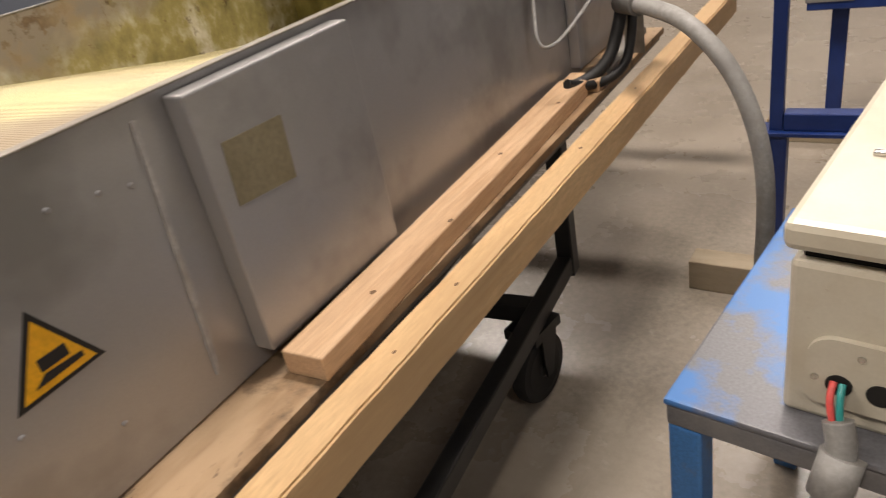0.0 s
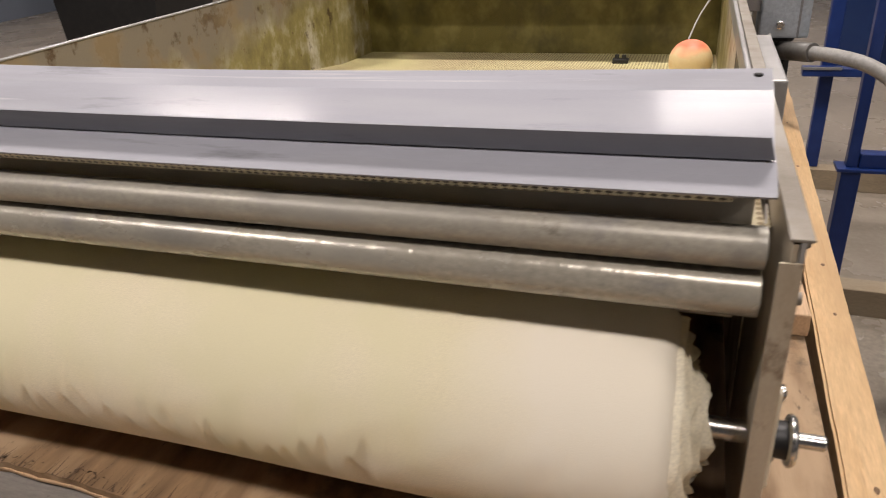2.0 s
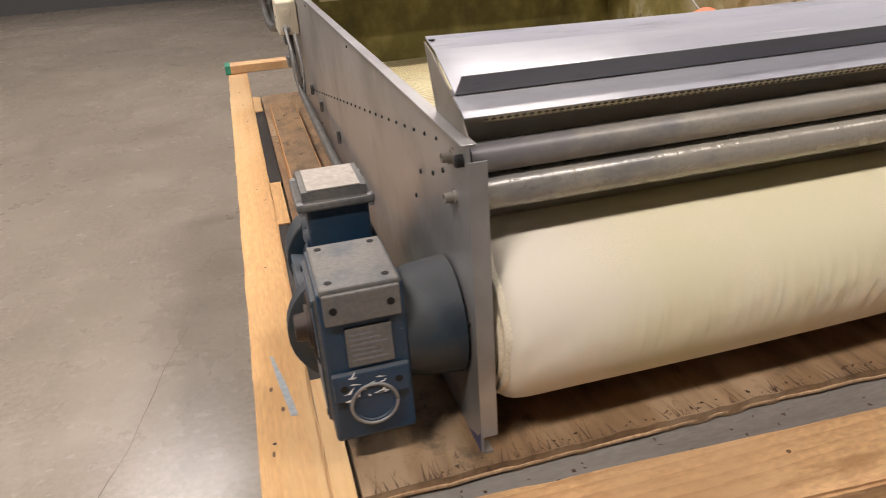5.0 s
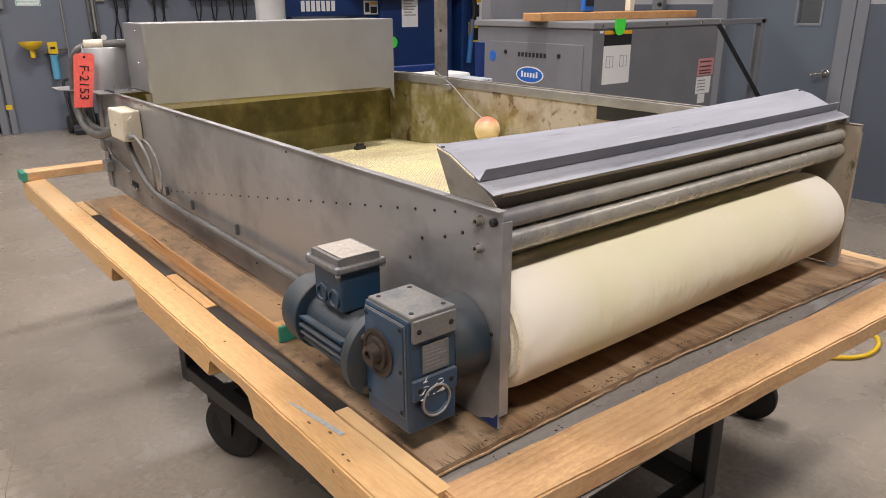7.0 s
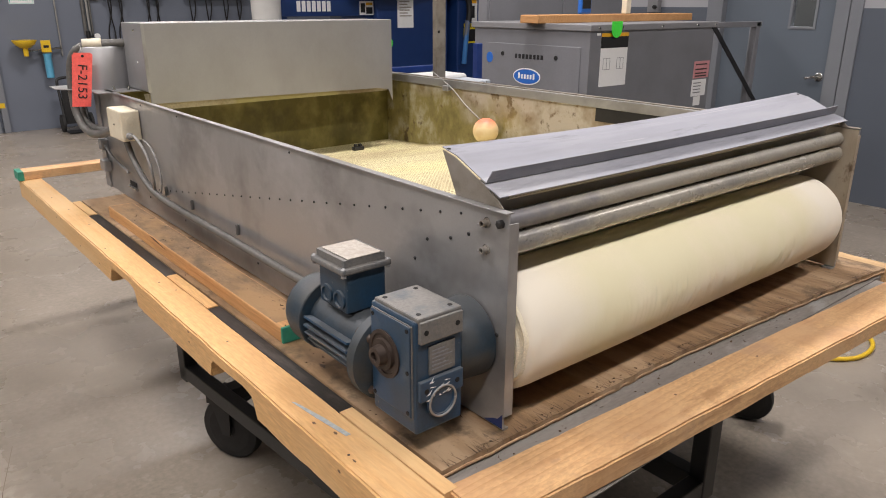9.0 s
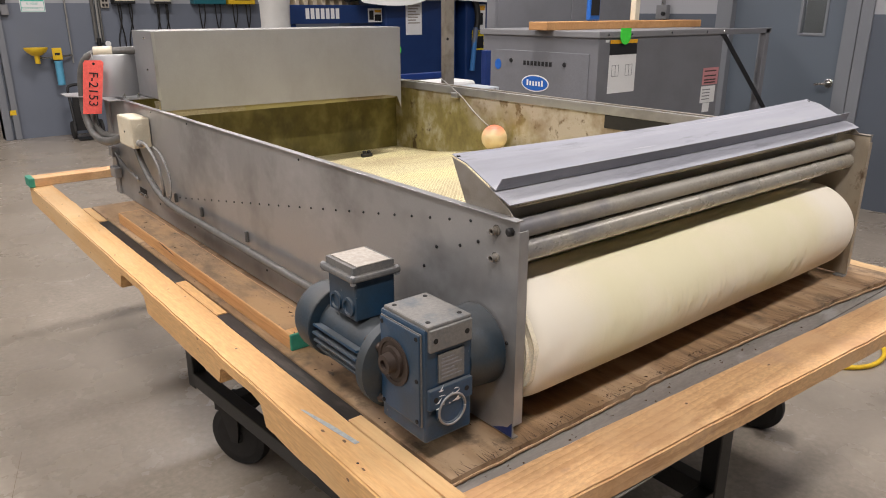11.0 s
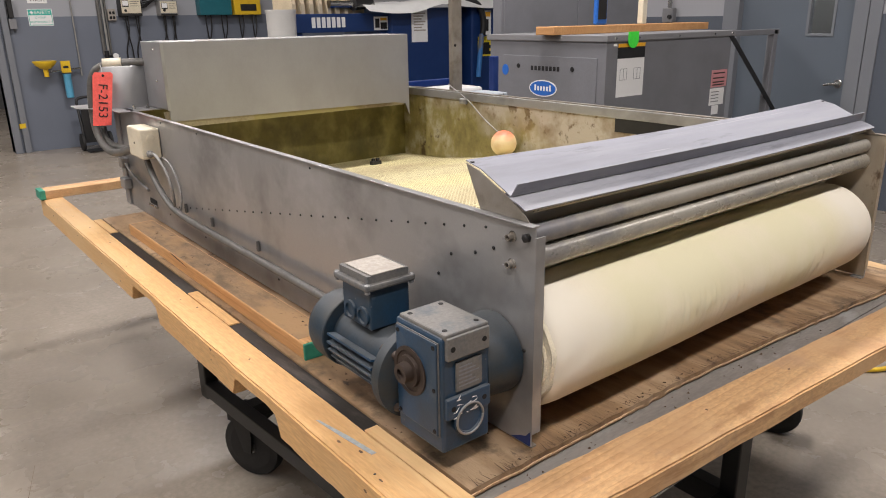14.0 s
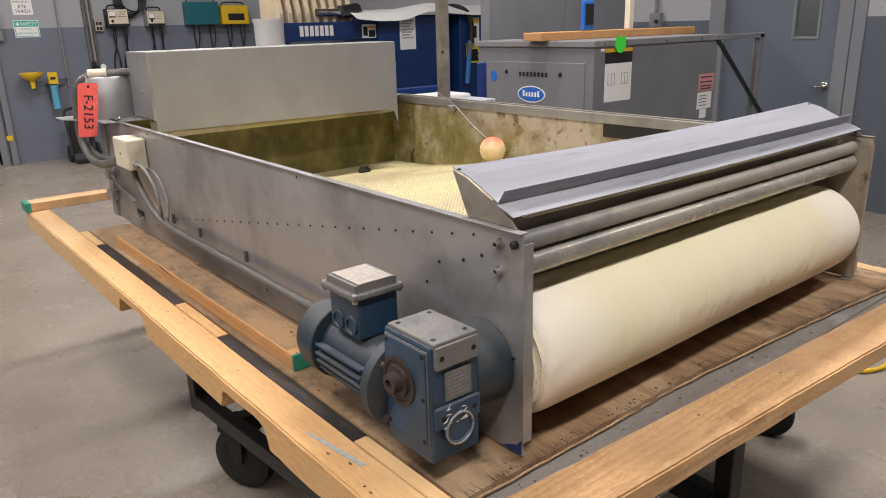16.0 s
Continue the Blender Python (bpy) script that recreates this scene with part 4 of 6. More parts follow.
# filter cloth roll
def cloth_roll():
    """Slack cloth: smooth above, with pleats and pointed hollows where the layers sag at the lower front."""
    bm = B()
    rnd = random.Random(8)
    yc, zc, r0 = 0.088, D + 0.161, 0.1215
    nx, na = 560, 150
    sags, x = [], 0.44
    while x < 1.02:
        big = 0.55 + 0.45 * min(1.0, max(0.0, (x - 0.44) / 0.15))
        sags.append((x, math.radians(rnd.uniform(172, 190)), rnd.uniform(-0.018, 0.03), rnd.uniform(0.010, 0.018), rnd.uniform(0.0018, 0.0036) * big))
        x += rnd.uniform(0.019, 0.042)
    rows = []
    for i in range(nx + 1):
        s = i / nx
        x = 0.032 + (1.30 - 0.032) * s
        end = min(s, 1 - s) * 1.28
        near = [q for q in sags if abs(q[0] - x) < 0.04]
        row = []
        for k in range(na):
            a = 2 * math.pi * k / na
            r = r0 - 0.014 * math.exp(-end / 0.010)
            if 2.3 < a < 4.1:
                fade = min(1.0, max(0.0, (3.82 - a) / 0.22))
                for xc, a0, lean, width, depth in near:
                    if a > a0:
                        g = a - a0
                        u = abs(x - xc - lean * g) / (width * min(1.0, 0.12 + g / 0.30))
                        if u < 1.0:
                            r -= depth * min(1.0, g / 0.12) * (1 - u * u) ** 1.5 * fade
                pleat = 1.0 - 2.2 * abs(noise.noise(Vector((x * 55 + 0.5 * a, a * 0.8, 7.7))))
                band = math.exp(-(((a - math.radians(178)) / 0.33) ** 2))
                r += pleat * band * (0.0020 * math.exp(-((s - 0.33) / 0.16) ** 2) + 0.0005)
                r += 0.0016 * band * noise.noise(Vector((x * 26 + 2.0 * a, a * 3.0, 4.3)))
            r += 0.0025 * noise.noise(Vector((x * 4, a * 1.2, 9.0)))
            row.append(bm.verts.new((x, yc + r * math.cos(a), zc + r * math.sin(a))))
        rows.append(row)
    for a, b in zip(rows, rows[1:]):
        for k in range(na):
            f = bm.faces.new((a[k], a[(k + 1) % na], b[(k + 1) % na], b[k]))
            f.smooth = True
    bm.faces.new(rows[0])
    bm.faces.new(rows[-1])
    return bm


t = thing("cloth_roll", (0.66, 0.09, D), "cream filter cloth wound on a roller between the side plates", "cloth roll")
part("cloth", cloth_roll(), CLOTH, t)
def wound(bm, i):
    """A ragged turn of cloth: the ring wanders in and out and frays."""
    for v in bm.verts:
        a = math.atan2(v.co.z - D - 0.161, v.co.y - 0.088)
        q = Vector((2.2 * math.cos(a), 2.2 * math.sin(a), 3.7 * i))
        s = 1 + 0.07 * noise.noise(q)
        v.co.y = 0.088 + (v.co.y - 0.088) * s
        v.co.z = D + 0.161 + (v.co.z - D - 0.161) * s
        if v.co.x > 1.298:
            v.co.x += 0.010 * noise.noise(q * 1.2)
    return bm


for i in range(6):
    r = 0.110 - i * 0.014
    bm = wound(spin(B(), (1.290, 0.088, D + 0.161), (1, 0, 0), [(0, r), (0.010 + i * 0.006, r), (0.014 + i * 0.006, r - 0.002), (0.012 + i * 0.006, r - 0.006), (0.004 + i * 0.006, r - 0.010)], 72), i)
    part("wound_edge", bm, CLOTH_END, t)
    bm = wound(spin(B(), (0.036, 0.088, D + 0.161), (-1, 0, 0), [(0, r), (0.006 + i * 0.003, r), (0.010 + i * 0.003, r - 0.003), (0.008 + i * 0.003, r - 0.008)], 72), i)
    part("wound_edge", bm, CLOTH_END, t)
part("shaft", spin(B(), (1.3, 0.088, D + 0.161), (1, 0, 0), [(0, 0.012), (0.105, 0.012), (0.106, 0.008), (0.142, 0.008), (0.144, 0.006)], 20), NICKEL, t, "bare steel shaft")

# gearmotor
gm = thing("gear_motor", (-0.13, 0.25, D + 0.02), "dusty blue-grey gear motor bolted to the side plate", "motor")
bm = B()
box(bm, -0.182, -0.080, 0.027, 0.155, D + 0.05, D + 0.262, 0.005)
gbox = part("gearbox", bm, MOTOR, gm)
bm = B()
box(bm, -0.178, -0.084, 0.024, 0.15, D + 0.258, D + 0.268, 0.003)
part("top_plate", bm, MOTOR_DUST, gbox)
bm = B()
box(bm, -0.176, -0.086, 0.019, 0.03, D + 0.222, D + 0.262, 0.002)
part("front_pad", bm, MOTOR_DUST, gbox)
bm = B()
box(bm, -0.178, -0.084, 0.019, 0.03, D + 0.115, D + 0.153, 0.002)
part("front_pad", bm, MOTOR, gbox)
plate = part("nameplate", box(B(), -0.155, -0.1, 0.0235, 0.028, D + 0.16, D + 0.212), MOTOR_DUST, gbox, "scratched nameplate")
bm = B()
for k in range(6):
    box(bm, -0.150, -0.106 - 0.008 * (k % 3), 0.0230, 0.0234, D + 0.167 + k * 0.007, D + 0.1695 + k * 0.007)
tagged(part("text_bars", bm, CHILL, gbox), kind="stuff")
part("collar", spin(B(), (-0.084, 0.095, D + 0.165), (1, 0, 0), [(0, 0.05), (0.004, 0.068), (0.03, 0.074), (0.076, 0.078), (0.079, 0.07)], 40), GRIMY, gm)
bm = B()
box(bm, -0.1845, -0.1815, 0.034, 0.150, D + 0.080, D + 0.253, 0.001)
part("cover_edge", bm, MOTOR_DUST, gbox, "worn pale edge of the side cover")
bm = B()
box(bm, -0.1872, -0.1840, 0.0355, 0.1485, D + 0.0815, D + 0.2515, 0.002)
part("side_cover", bm, MOTOR, gbox)
part("bearing", spin(B(), (-0.1872, 0.108, D + 0.178), (-1, 0, 0), [(0, 0.044), (0.003, 0.044), (0.003, 0.037), (0.001, 0.036), (0.001, 0.029), (0.007, 0.028), (0.007, 0.019), (0.022, 0.017), (0.0225, 0.009), (0.016, 0.0085)], 36), RUST, gbox, "rusty shaft hub")
part("ring_seat", spin(B(), (-0.131, 0.021, D + 0.106), (0, -1, 0), [(0, 0.032), (0.002, 0.032), (0.003, 0.025), (0.0005, 0.024)], 32), MOTOR, gbox)
part("ring", sweep(B(), [(-0.131 + 0.0285 * math.cos(a), 0.0175, D + 0.106 + 0.0285 * math.sin(a)) for a in (k * math.pi / 16 for k in range(33))], 0.0022, 8, 0), STEEL_DULL, gbox, "bare dull wire ring")
for x, z in ((-0.165, D + 0.242), (-0.098, D + 0.242), (-0.165, D + 0.134), (-0.098, D + 0.134)):
    part("bolt_hole", cyl(B(), (x, 0.0195, z), (x, 0.0183, z), 0.0048, None, 12), DARK, gbox)
for x, y in ((-0.165, 0.04), (-0.098, 0.04), (-0.165, 0.135), (-0.098, 0.135)):
    part("bolt_hole", cyl(B(), (x, y, D + 0.2675), (x, y, D + 0.2687), 0.0045, None, 12), DARK, gbox)
for y, z in ((0.043, 0.243), (0.141, 0.243), (0.043, 0.166), (0.143, 0.166), (0.043, 0.09), (0.141, 0.09)):
    part("screw", cyl(B(), (-0.186, y, D + z), (-0.1885, y, D + z), 0.004, None, 10), DARK, gbox)
# motor body along y
MX, MZ = -0.122, D + 0.135
part("flange", spin(B(), (MX - 0.01, 0.155, MZ), (0, 1, 0), [(0, 0.05), (0.004, 0.08), (0.008, 0.087), (0.030, 0.087), (0.036, 0.08), (0.042, 0.068), (0.05, 0.056)], 40), GRIMY, gm)
for k in range(4):
    a = math.pi / 4 + k * math.pi / 2
    part("flange_bolt", spin(B(), (MX - 0.01 + 0.072 * math.cos(a), 0.148, MZ + 0.072 * math.sin(a)), (0, 1, 0), [(0, 0.006), (0.008, 0.009), (0.048, 0.009), (0.05, 0.006)], 6), RUST, gm)
motor = part("motor_body", spin(B(), (MX, 0.2, MZ), (0, 1, 0), [(0, 0.05), (0.01, 0.054), (0.23, 0.054), (0.24, 0.04)], 40), GRIMY, gm)
for k in range(26):
    a = 2 * math.pi * k / 26
    if 0.35 < a < 2.8:
        continue
    bm = B()
    box(bm, 0.052, 0.073, 0.225, 0.385, -0.0022, 0.0022)
    bmesh.ops.rotate(bm, verts=bm.verts, cent=(0, 0, 0), matrix=Matrix.Rotation(-a, 3, "Y"))
    bmesh.ops.translate(bm, verts=bm.verts, vec=(MX, 0, MZ))
    part("cooling_fin", bm, MOTOR, motor)
part("fan_cover", spin(B(), (MX, 0.392, MZ), (0, 1, 0), [(0, 0.060), (0.001, 0.0755), (0.003, 0.0775), (0.052, 0.0775), (0.07, 0.072), (0.078, 0.056)], 44), GRIMY, gm)
bm = B()
box(bm, -0.165, -0.075, 0.262, 0.362, D + 0.19, D + 0.272, 0.004)
term = part("terminal_box", bm, MOTOR, gm)
bm = B()
box(bm, -0.178, -0.066, 0.252, 0.372, D + 0.272, D + 0.285, 0.004)
prism(bm, [(-0.168, 0.262), (-0.076, 0.262), (-0.076, 0.362), (-0.168, 0.362)], "z", D + 0.285, D + 0.299)
part("lid", bm, MOTOR_DUST, term, "dusty grey lid")
for y in (0.285, 0.33):
    part("cable_gland", spin(B(), (-0.164, y, D + 0.215), (-1, 0, 0), [(0, 0.019), (0.006, 0.019), (0.007, 0.014), (0.003, 0.013)], 24), MOTOR, term)
for x, y in ((-0.172, 0.258), (-0.072, 0.258), (-0.172, 0.366), (-0.072, 0.366)):
    part("screw", spin(B(), (x, y, D + 0.268), (0, 0, 1), [(0, 0.005), (0.017, 0.005), (0.019, 0.003)], 10), STEEL_DULL, term)
bm = B()
box(bm, -0.160, -0.084, 0.262, 0.356, D + 0.2995, D + 0.3015, 0.0005)
solo("card", bm, CARD, "grey blank card lying on the terminal box lid", "card")

# hopper cover at the back
cv = thing("back_cover", (0.66, 2.2, H), "plain grey stainless box cover standing across the back of the tank", "cover")
bm = B()
box(bm, 0.098, 1.258, 2.10, 2.33, D + 0.422, D + 0.678, 0.003)
prism(bm, [(0.099, D + 0.676), (1.257, D + 0.676), (1.257, D + 0.30), (1.235, D + 0.355), (1.17, D + 0.366), (0.106, D + 0.376)], "y", 2.0965, 2.0995)
part("body", bm, STEEL_DULL, cv)

# ---------------------------------------------------------------- fittings on the motor side
KNOT = mat("brown_stain", (0.16, 0.085, 0.035), 0.6, 0, (0.09, 0.045, 0.02), 0.6, 60)
GREASE = mat("black_grease", (0.012, 0.010, 0.008), 0.45, 0, (0.06, 0.05, 0.04), 0.6, 90)


def smear(x, y, z, s, r, parent):
    """An uneven smear of grease round an axle."""
    rnd = random.Random(round(z * 1000))
    pts = []
    p, w = rnd.uniform(0, 6), rnd.uniform(0, 6)
    for k in range(32):
        a = k * math.tau / 32
        q = 0.8 * r * (1 + 0.22 * math.sin(2 * a + p) + 0.12 * math.sin(3 * a + w))
        pts.append((y + 1.2 * q * math.cos(a), z + q * math.sin(a)))
    part("grease_smear", prism(B(), pts, "x", min(x, x + 0.0006 * s), max(x, x + 0.0006 * s)), GREASE, parent)


def rivet(x, y, z, s, r=0.0028, mat_=BLACK, name="rivet", parent=None):
    return part(name, spin(B(), (x, y, z), (s, 0, 0), [(0, r), (0.0012, r), (0.0024, r * 0.6)], 10), mat_, parent or side)


for k in range(29):
    y = 0.121 + 0.0595 * k
    rivet(-0.004, y, D + 0.394 - 0.1707 * (y - 0.121), -1, 0.0028, BLACK)
for y, z in ((0.10, 0.36), (0.15, 0.34), (0.22, 0.32), (0.26, 0.27), (0.02, 0.19), (0.3, 0.05), (1.55, 0.05), (1.0, 0.05), (1.9, 0.06)):
    rivet(-0.004, y, D + z, -1, 0.0036, BLACK)
for z in (0.343, 0.392):
    part("axle_stub", spin(B(), (-0.004, 0.052, D + z), (-1, 0, 0), [(0, 0.0085), (0.003, 0.0085), (0.0035, 0.006), (0.014, 0.006), (0.0145, 0.0055), (0.014, 0.0040), (0.004, 0.0038)], 20), RIMM, side, "hollow steel axle stub")
    part("bore", cyl(B(), (-0.0055, 0.052, D + z), (-0.0125, 0.052, D + z), 0.0039, None, 14), DARK, side)
    smear(-0.004, 0.055, D + z, -1, 0.010, side)
    part("wing", turned(box(B(), -0.012, -0.008, 0.05, 0.070, D + z - 0.008, D + z - 0.004), 0, (0, 0, 0)), STEEL_DULL, side)
part("axle_bolt", spin(B(), (-0.004, 0.016, D + 0.398), (-1, 0, 0), [(0, 0.008), (0.008, 0.008), (0.01, 0.005)], 6), BLACK, side)
for y in (1.85, 1.5, 0.75):
    rivet(-0.012, y, H - 0.012, -1, 0.003)
part("blue_paint_patch", prism(B(), [(0.0, D + 0.006), (0.05, D + 0.006), (0.025, D + 0.018), (0.012, D + 0.022), (0.0, D + 0.036)], "x", -0.0048, -0.0042), RACKB, side, "smear of blue paint at the foot")

jb = thing("junction_box", (-0.04, 2.0, D + 0.28), "cream plastic junction box on the side plate", "junction box")
bm = B()
box(bm, -0.075, -0.006, 1.90, 2.06, D + 0.275, D + 0.385, 0.006)
part("body", bm, CREAM, jb)
part("gland", spin(B(), (-0.05, 1.90, D + 0.295), (0, -1, 0), [(0, 0.013), (0.012, 0.013), (0.014, 0.009), (0.026, 0.008)], 12), CONDUIT, jb)
part("knockout", spin(B(), (-0.04, 1.8985, D + 0.35), (0, -1, 0), [(0, 0.014), (0.0015, 0.014), (0.002, 0.012)], 20), CREAM, jb)
part("screw", spin(B(), (-0.075, 1.98, D + 0.33), (-1, 0, 0), [(0, 0.004), (0.002, 0.003)], 8), DARK, jb)

t = solo("cable", sweep(B(), [(-0.05, 1.88, D + 0.295), (-0.06, 1.80, D + 0.31), (-0.055, 1.70, D + 0.25), (-0.05, 1.69, D + 0.17), (-0.03, 1.76, D + 0.10)], 0.0055, 8), CONDUIT, "grey cable looping down from the junction box", "cable", "cables")
solo("cable", sweep(B(), [(-0.03, 1.82, D + 0.29), (-0.035, 1.72, D + 0.28), (-0.03, 1.665, D + 0.2), (-0.035, 1.67, D + 0.13), (-0.03, 1.74, D + 0.10)], 0.004, 8), WHITE_CABLE, "thin pale cable beside the grey one", "cable", "cables")
DARK_CONDUIT = mat("dark_grey_conduit", (0.13, 0.126, 0.117), 0.45, 0.1, (0.07, 0.067, 0.06), 0.5, 18)
cd = thing("side_conduit", (-0.04, 1.2, D), "grey plastic conduit clamped along the side plate", "conduit")
part("tube", sweep(B(), [(-0.035, 2.02, D + 0.285), (-0.04, 1.93, D + 0.2), (-0.04, 1.80, D + 0.13), (-0.04, 1.66, D + 0.106), (-0.04, 1.2, D + 0.106), (-0.04, 0.46, D + 0.102)], 0.0115, 14), DARK_CONDUIT, cd)
for y in (1.70, 1.46, 1.11):
    bm = B()
    box(bm, -0.014, -0.0045, y - 0.005, y + 0.005, D + 0.108, D + 0.140, 0.002)
    part("clamp", bm, DARK_CONDUIT, cd)
bm = B()
box(bm, -0.0065, -0.0045, 2.05, 2.13, D + 0.06, D + 0.085)
part("slot", bm, DARK, side)
part("pin", cyl(B(), (-0.02, 2.0, D + 0.07), (-0.02, 2.09, D + 0.07), 0.006, None, 10), NICKEL, side)
# latch fittings at the far end of the plate
for z, ln in ((0.17, 0.05), (0.08, 0.07)):
    bm = B()
    box(bm, -0.035, -0.005, 2.36, 2.36 + ln, D + z, D + z + 0.045, 0.005)
    part("end_fitting", bm, STEEL_DULL, side)
part("end_rod", sweep(B(), [(-0.02, 2.36, D + 0.19), (-0.015, 2.3, D + 0.15), (-0.015, 2.1, D + 0.12)], 0.006, 8), STEEL_DULL, side)
bm = B()
box(bm, -0.012, 0.0, 2.40, 2.46, D + 0.004, H - 0.004, 0.002)
part("end_flange", bm, STEEL_DULL, side)

# drum with conduit behind the cover
dr = thing("drive_housing", (0.05, 2.45, H), "grey steel drive housing on the back shelf", "housing")
part("drum", spin(B(), (0.03, 2.42, H), (0, 0, 1), [(0, 0.105), (0.145, 0.105), (0.15, 0.102), (0.16, 0.102), (0.165, 0.098)], 44), STEEL_DULL, dr)
part("conduit", sweep(B(), [(0.24, 2.30, H + 0.178), (0.02, 2.35, H + 0.178), (-0.055, 2.38, H + 0.17), (-0.09, 2.42, H + 0.12), (-0.095, 2.45, H - 0.02), (-0.09, 2.45, H - 0.11), (-0.08, 2.36, H - 0.17), (-0.07, 2.2, H - 0.16), (-0.06, 2.06, H - 0.12)], 0.016, 14), DARK_CONDUIT, dr, "grey flexible conduit")
part("collar", sweep(B(), [(0.02, 2.35, H + 0.178), (-0.045, 2.375, H + 0.176)], 0.0195, 14, 0), CREAM, dr)
part("conduit", sweep(B(), [(-0.02, 2.5, H), (-0.06, 2.5, H - 0.1), (-0.06, 2.4, H - 0.15), (-0.05, 2.2, H - 0.145), (-0.045, 2.06, H - 0.115)], 0.012, 12), DARK_CONDUIT, dr, "grey flexible conduit")
for x, y in ((0.02, 2.27), (0.07, 2.25)):
    part("stud", spin(B(), (x, y, H), (0, 0, 1), [(0, 0.007), (0.008, 0.007), (0.01, 0.004), (0.016, 0.004)], 8), NICKEL, dr)

part("tie", sweep(B(), [(-0.077, 2.272, D + 0.556), (-0.07, 2.31, D + 0.59), (-0.06, 2.36, D + 0.592)], 0.0015, 6), WHITE_CABLE, dr)
tg = thing("hanging_tag", (-0.1, 2.27, D + 0.37), "bright red card tag with handwritten code, tied to the conduit", "tag")
bm = B()
prism(bm, [(-0.141, D + 0.368), (-0.073, D + 0.364), (-0.040, D + 0.560), (-0.048, D + 0.568), (-0.106, D + 0.570), (-0.114, D + 0.560)], "y", 2.27, 2.2715)
part("card", bm, RED_TAG, tg)
writing("lettering", "F-2153", 0.048, Matrix.Translation((-0.092, 2.2695, D + 0.460)) @ Matrix.Rotation(radians(90), 4, "X") @ Matrix.Rotation(radians(-98), 4, "Z"), INK, tg, "black handwritten code")
part("eyelet", spin(B(), (-0.077, 2.27, D + 0.556), (0, -1, 0), [(0, 0.005), (0.001, 0.005), (0.001, 0.002)], 12), DARK, tg)

# screws and seams of the back cover
for z in (0.53, 0.65):
    part("screw", spin(B(), (0.098, 2.18, D + z), (-1, 0, 0), [(0, 0.005), (0.004, 0.004)], 8), NICKEL, cv)
bm = B()
box(bm, 0.099, 0.110, 2.094, 2.0965, D + 0.42, D + 0.673)
part("seam", bm, STEEL, cv)
bm = B()
prism(bm, [(2.105, D + 0.35), (2.13, D + 0.35), (2.16, D + 0.41), (2.105, D + 0.414)], "x", 0.10, 1.23)
part("lower_lip", bm, STAINED, cv, "yellow-stained lower lip")

# inside the tank
bm = B()
box(bm, 1.02, 1.075, 2.085, 2.11, D + 0.08, D + 0.097, 0.003)
box(bm, 1.028, 1.042, 2.09, 2.105, D + 0.0965, D + 0.110, 0.002)
box(bm, 1.052, 1.067, 2.09, 2.105, D + 0.0965, D + 0.110, 0.002)
solo("black_clip", bm, BLACK, "small black clip lying on the belt", "clip")
fl = thing("float_ball", (1.27, 1.45, D + 0.2), "peach and orange float ball hanging on a cord", "float")
bm = B()
bmesh.ops.create_uvsphere(bm, u_segments=32, v_segments=20, radius=0.055)
bmesh.ops.translate(bm, verts=bm.verts, vec=(1.283, 1.451, D + 0.232))
for f in bm.faces:
    f.smooth = True
part("ball", bm, PEACH, fl)
part("cord", sweep(B(), [(1.272, 1.473, D + 0.278), (1.295, 1.6, D + 0.325), (1.34, 1.73, D + 0.375), (1.352, 1.80, D + 0.40), (1.375, 1.89, D + 0.424), (1.41, 1.98, D + 0.44)], 0.0024, 8), WHITE_CABLE, fl, "pale cord")
part("cord_clip", box(B(), 1.343, 1.366, 1.78, 1.82, D + 0.365, D + 0.39, 0.004), STEEL_DULL, fl)

# steel post on the sign side
ps = thing("angle_post", (1.48, 2.0, D), "tall grey steel angle post standing beside the tank", "post")
bm = B()
prism(bm, [(1.456, 2.0), (1.512, 2.0), (1.512, 2.004), (1.460, 2.004), (1.460, 2.03), (1.456, 2.03)], "z", D, D + 1.25)
part("angle", bm, RIMM, ps)
for z in (0.62, 0.9):
    part("bolt_hole", cyl(B(), (1.470, 1.9995, D + z), (1.470, 1.9985, D + z), 0.007, None, 12), DARK, ps)

# ---------------------------------------------------------------- sign side of the machine
X = W + 0.004
SEALANT = mat("grey_sealant", (0.42, 0.41, 0.39), 0.6, 0, (0.26, 0.25, 0.235), 0.7, 25, 200, 0.1)
pb = part("drive_cover", box(B(), X, 1.414, 0.541, 0.870, D + 0.035, D + 0.407, 0.003), STEEL, mc, "plain stainless drive cover box")
bm = B()
prism(bm, [(0.574, D + 0.335), (0.684, D + 0.33), (0.679, D + 0.24), (0.569, D + 0.25)], "x", 1.4142, 1.4152)
part("glue_patch", bm, mat("old_glue", (0.27, 0.235, 0.15), 0.6, 0.2, (0.2, 0.17, 0.1), 0.5, 20), pb, "brown patch of old label glue")
bm = B()
prism(bm, [(0.490, D + 0.395), (0.497, D + 0.395), (0.473, D + 0.045), (0.465, D + 0.045)], "x", X, X + 0.003)
part("sealant_line", bm, SEALANT, side_r, "pale line of sealant")
for y, z in ((0.08, 0.36), (0.11, 0.39), (0.14, 0.34), (0.17, 0.38), (0.19, 0.32), (0.23, 0.37), (0.24, 0.28), (0.30, 0.36), (0.36, 0.35), (0.42, 0.34), (0.46, 0.33), (0.23, 0.15), (0.12, 0.09), (0.33, 0.08)):
    rivet(X, y, D + z, 1, 0.004, STEEL_DULL, "rivet", side_r)
